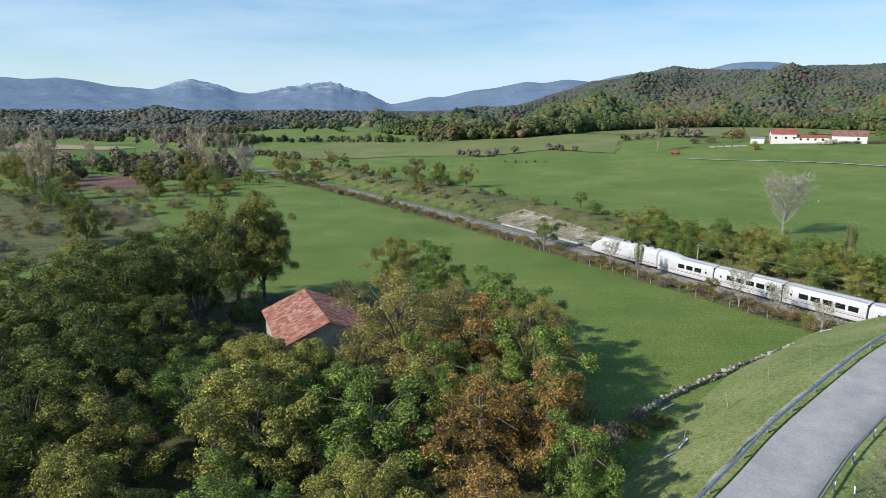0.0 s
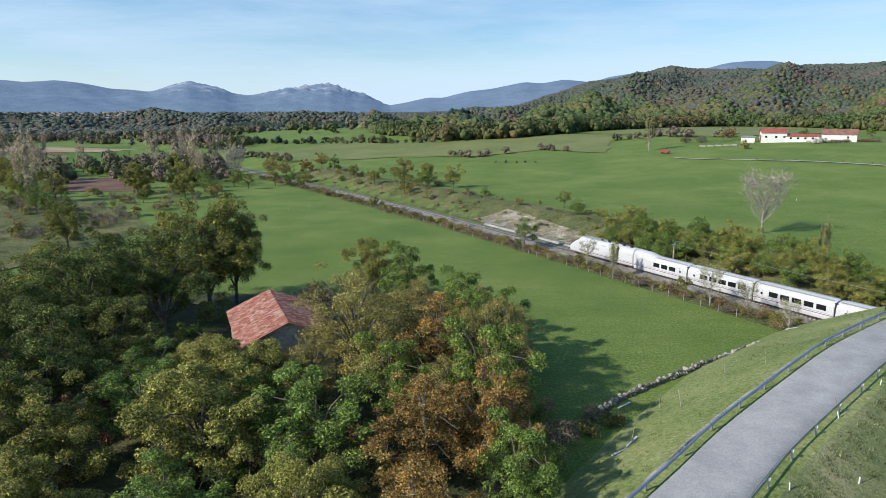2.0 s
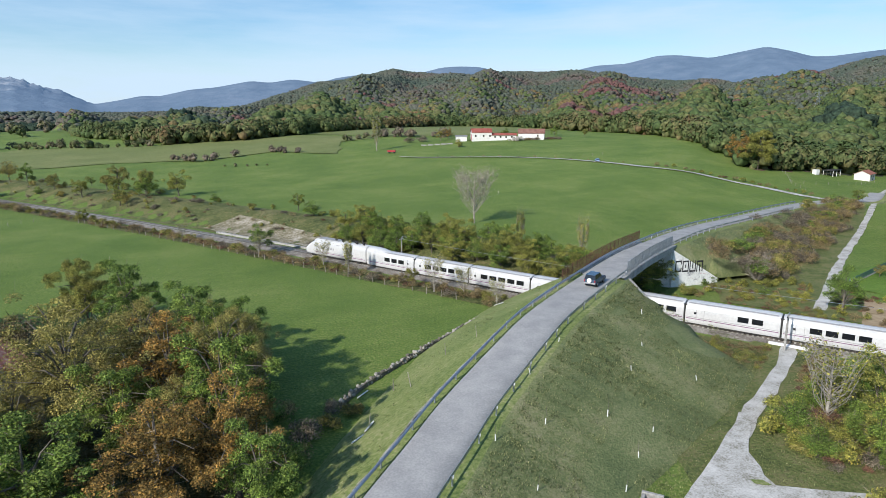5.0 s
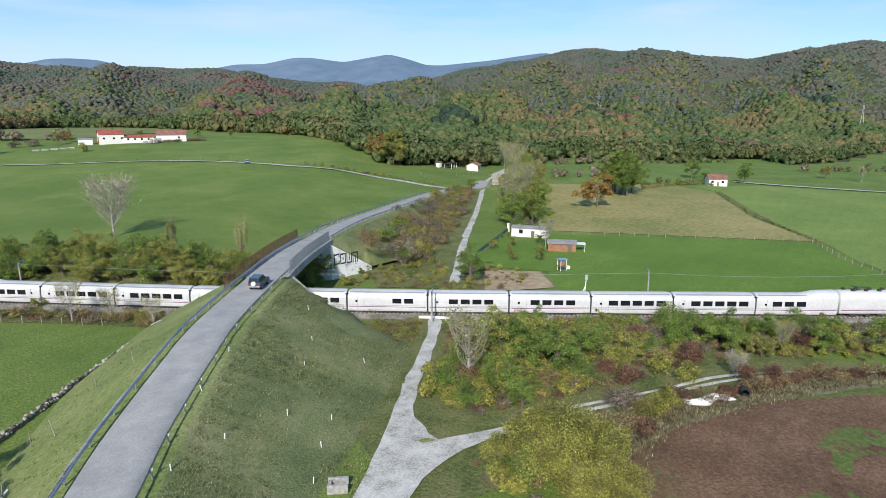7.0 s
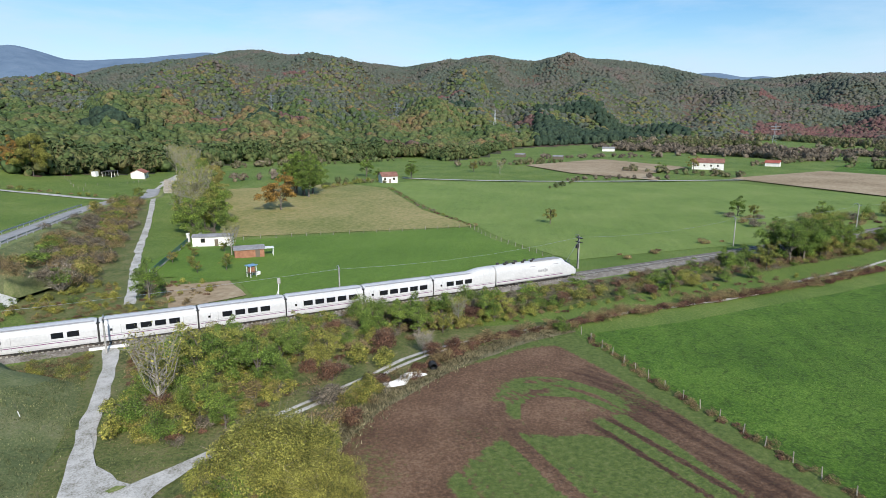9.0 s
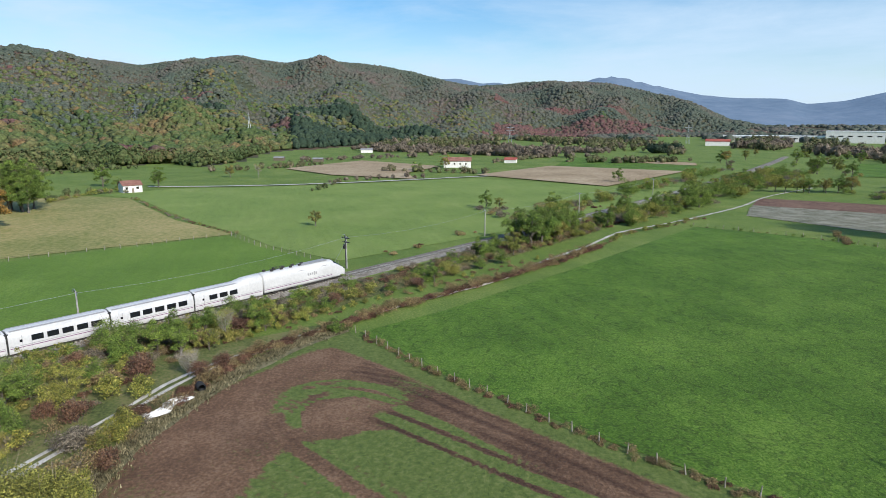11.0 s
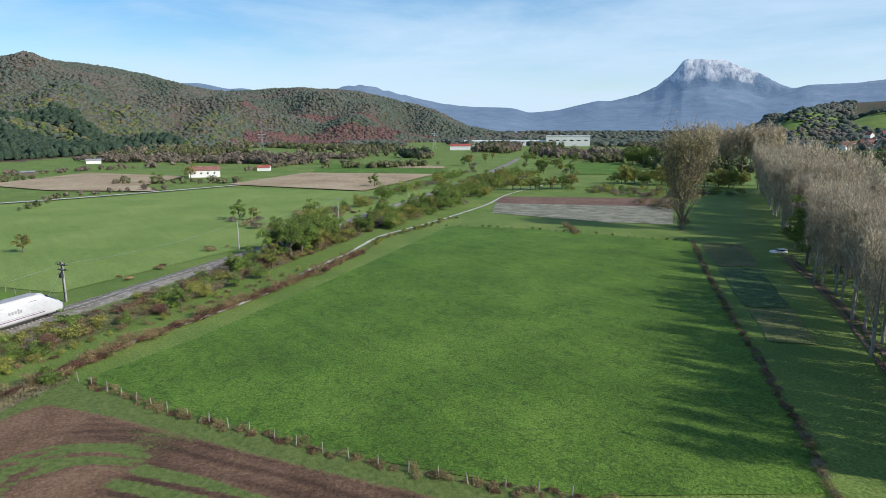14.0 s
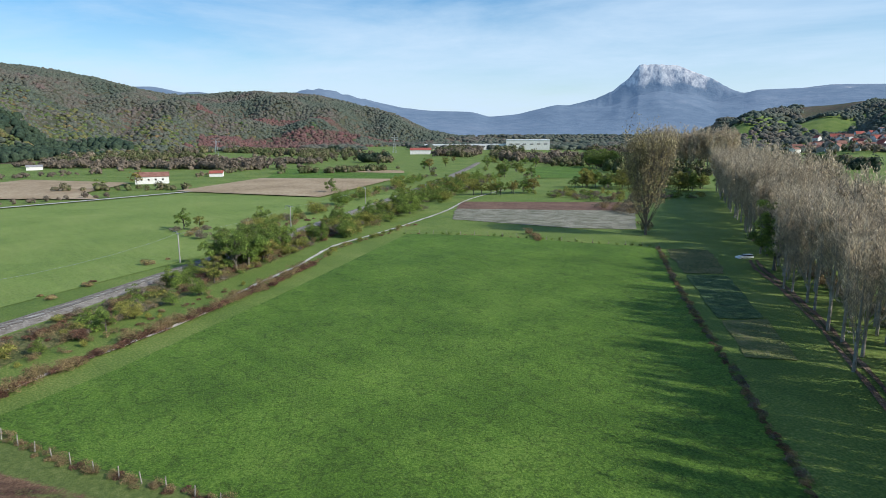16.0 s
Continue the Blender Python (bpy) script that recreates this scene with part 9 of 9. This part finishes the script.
wire_fence([(97, -13.8), (81, -20.2), (70.7, -25.7), (60, -31.2), (50, -37.5), (43, -43)], 2.6, "fence of rough wooden posts along the field")
wire_fence([on_line(u, -9.6) for u in range(-200, -40, 20)], 3.0, "fence of wooden posts below the railway")
wire_fence([(160.6, 71.5), (172, 46), (180, 28), (189, 9)], 3.5, "wire fence between meadow and plot")
wire_fence([(189, 9), (170, 1), (152, -10.5), (143, -16)], 3.0, "wire fence of the green plot")
wire_fence([(-61.9, 190.8), (-48.9, 202.4), (-33.3, 222.9)], 4.0, "old wire fence across the pasture")
wire_fence([(262, 196), (250, 183), (236, 170), (228, 158)], 4.5, "fence of pale posts round the paddock")
wire_fence([(236, 170), (262, 164), (285, 168)], 4.5, "fence of pale posts round the paddock")
wire_fence([(104, -162.5), (124, -152.8), (148, -142.2), (168, -126.5)], 4.0, "wire fence at the far field edge")
wire_fence([(140, 285), (165, 266), (185, 250), (200, 245)], 4.0, "wire fence beside the farm road")

# ---------------------------------------------------------------- tussocks of rough grass near the camera
M["blade"] = leafy("grass_blades", [(0.0, (0.095, 0.125, 0.046)), (0.4, (0.137, 0.166, 0.062)), (0.75, (0.185, 0.199, 0.081)), (1.0, (0.269, 0.252, 0.121))], 0.95, .25)


def tussocks(name, places, size, label, mat="blade", blades=6):
    P = np.array(places)
    n = len(P)
    r = np.random.default_rng(n)
    out = []
    for k in range(blades):
        a = r.random(n) * 6.283
        d = np.stack([np.cos(a), np.sin(a), np.zeros(n)], -1)
        up = np.stack([np.cos(a) * .5, np.sin(a) * .5, np.ones(n) * .8], -1)
        s = (size * (.5 + r.random(n)))[:, None]
        c = P + r.normal(0, .16, (n, 3)) * np.array([1, 1, .1])
        side = np.stack([-d[:, 1], d[:, 0], d[:, 2]], -1)
        out.append(np.stack([c - side * s * .16, c + side * s * .16, c + up * s], 1))
    return tagged(new(name, quads(name, np.concatenate(out), M[mat])), label, "grass", kind="stuff")


LANES = smooth_line([(86, 56, 0), (78, 49.1, 0), (67.8, 44, 0), (60, 39.9, 0), (53.9, 36.2, 0), (48, 32.5, 0), (41.5, 28.5, 0), (33, 25, 0)], 1.0) + smooth_line([(47, 30.5, 0), (56.1, 26.8, 0), (66.5, 20.8, 0), (73, 17.9, 0), (80.5, 14.4, 0), (87.2, 10.2, 0), (93.3, 4.5, 0), (98.6, -4, 0), (104.9, -12.7, 0), (110.7, -20.7, 0), (120.4, -37.9, 0), (134.2, -61, 0), (148, -80, 0)], 1.0)
LANE_XY = np.array([(p.x, p.y) for p in LANES])


def off_track(x, y):
    return bool(((LANE_XY - (x, y)) ** 2).sum(1).min() > 2.2)


tp = []
SIDES = sides_of(road_line)
for i in range(26000):
    k = int(_tr.integers(4, _b0 - 1))
    p, sd = road_line[k].lerp(road_line[k + 1], _tr.random()), SIDES[k]
    o = (4.6 + 22 * _tr.random() ** 1.1) * (1 if _tr.random() < .95 else -.5)
    q = p + sd * o
    if uv_of(q.x, q.y)[1] > -7 or (abs(o) > 6 and pn(q.x, q.y, .12, 5) < -.18):
        continue
    z = max(on_bank(q.x, q.y), ground_z(q.x, q.y))
    if off_track(q.x, q.y):
        tp.append((q.x, q.y, z - .03))
for i in range(5000):
    k = int(_tr.integers(_b1 + 2, _b1 + 40))
    p, sd = road_line[k].lerp(road_line[k + 1], _tr.random()), SIDES[k]
    h = max(p.z - ground_z(p.x + sd.x * 8, p.y + sd.y * 8), .4)
    g = _tr.random()
    q = p + sd * (4.4 + g * 2.6 * h)
    if q.y < 83.5:
        continue
    tp.append((q.x, q.y, (p.z - .22) * (1 - g) + (ground_z(q.x, q.y) - .3) * g))
tussocks("embankment_grass", tp, .17, "tussocks of rough grass on the embankment")
tp = []
for i in range(9000):
    u, v = -60 + 260 * _tr.random(), -5 - 11 * _tr.random()
    x, y = on_line(u, v)
    if (u > -30 or v > -9.5) and off_track(x, y):
        tp.append((x, y, ground_z(x, y)))
for i in range(6000):
    x, y = on_line(-330 + 320 * _tr.random(), 5 + 20 * _tr.random())
    tp.append((x, y, ground_z(x, y)))
for i in range(5000):
    x, y = 42 + 40 * _tr.random(), 12 + 40 * _tr.random()
    if uv_of(x, y)[1] < -6 and y > 40 - (x - 42) * .9 and off_track(x, y):
        tp.append((x, y, ground_z(x, y)))
tussocks("trackside_grass", tp, .20, "long dry grass beside the railway")

# short tufts that give the pastures their grain
M["green_blade"] = leafy("green_blades", [(0.0, (.050, .098, .012)), (0.5, (.085, .150, .021)), (1.0, (.150, .205, .044))], 0.95, .25)
M["dry_blade"] = leafy("dry_blades", [(0.0, (.120, .110, .055)), (0.5, (.190, .165, .090)), (1.0, (.27, .235, .14))], 0.95, .25)
COPSE = [(-66, 40), (-70, 70), (-60, 96), (-40, 108), (-12, 104), (2, 96), (11, 84), (13, 58), (10, 42), (-20, 26)]
tp = []
for i in range(18000):
    q = _tr.random(2)
    x, y = -40 + 125 * q[0], 45 + 130 * q[1] ** 1.3
    u, v = uv_of(x, y)
    if v > -11 or inside(x, y, COPSE) or (y - 41.3) * .76 - (x - 24.5) * .65 < 17:
        continue
    tp.append((x, y, ground_z(x, y) - .02))
tussocks("pasture_grass", tp, .17, "short green tufts of grazed pasture", "green_blade", 3)
tp = []
for i in range(30000):
    q = _tr.random(2)
    x, y = 30 + 100 * q[0], -14 - 125 * q[1]
    if inside(x, y, [(98, -15.5), (104.4, -30), (126, -64.5), (145, -95), (110, -150), (81.5, -129), (63.5, -105), (41.8, -76.5), (31, -61), (43.5, -44), (60, -32.5), (81, -21.3)]):
        tp.append((x, y, ground_z(x, y) + .07))
tussocks("meadow_grass", tp, .16, "short lush tufts of the wide meadow", "green_blade", 3)
tp = []
for i in range(5200):
    k, f = int(_tr.integers(6)), _tr.random()
    a, b = ((54, 15), (63, 14), (72, 11), (79, 7), (88, 1), (94.5, -5), (99, -12))[k:k + 2]
    x, y = a[0] + (b[0] - a[0]) * f + _tr.normal(0, .8), a[1] + (b[1] - a[1]) * f + _tr.normal(0, .8)
    tp.append((x, y, ground_z(x, y) + .12))
tussocks("edge_grass", tp, .30, "dry tufts along the edge of the ploughed field", "dry_blade", 4)
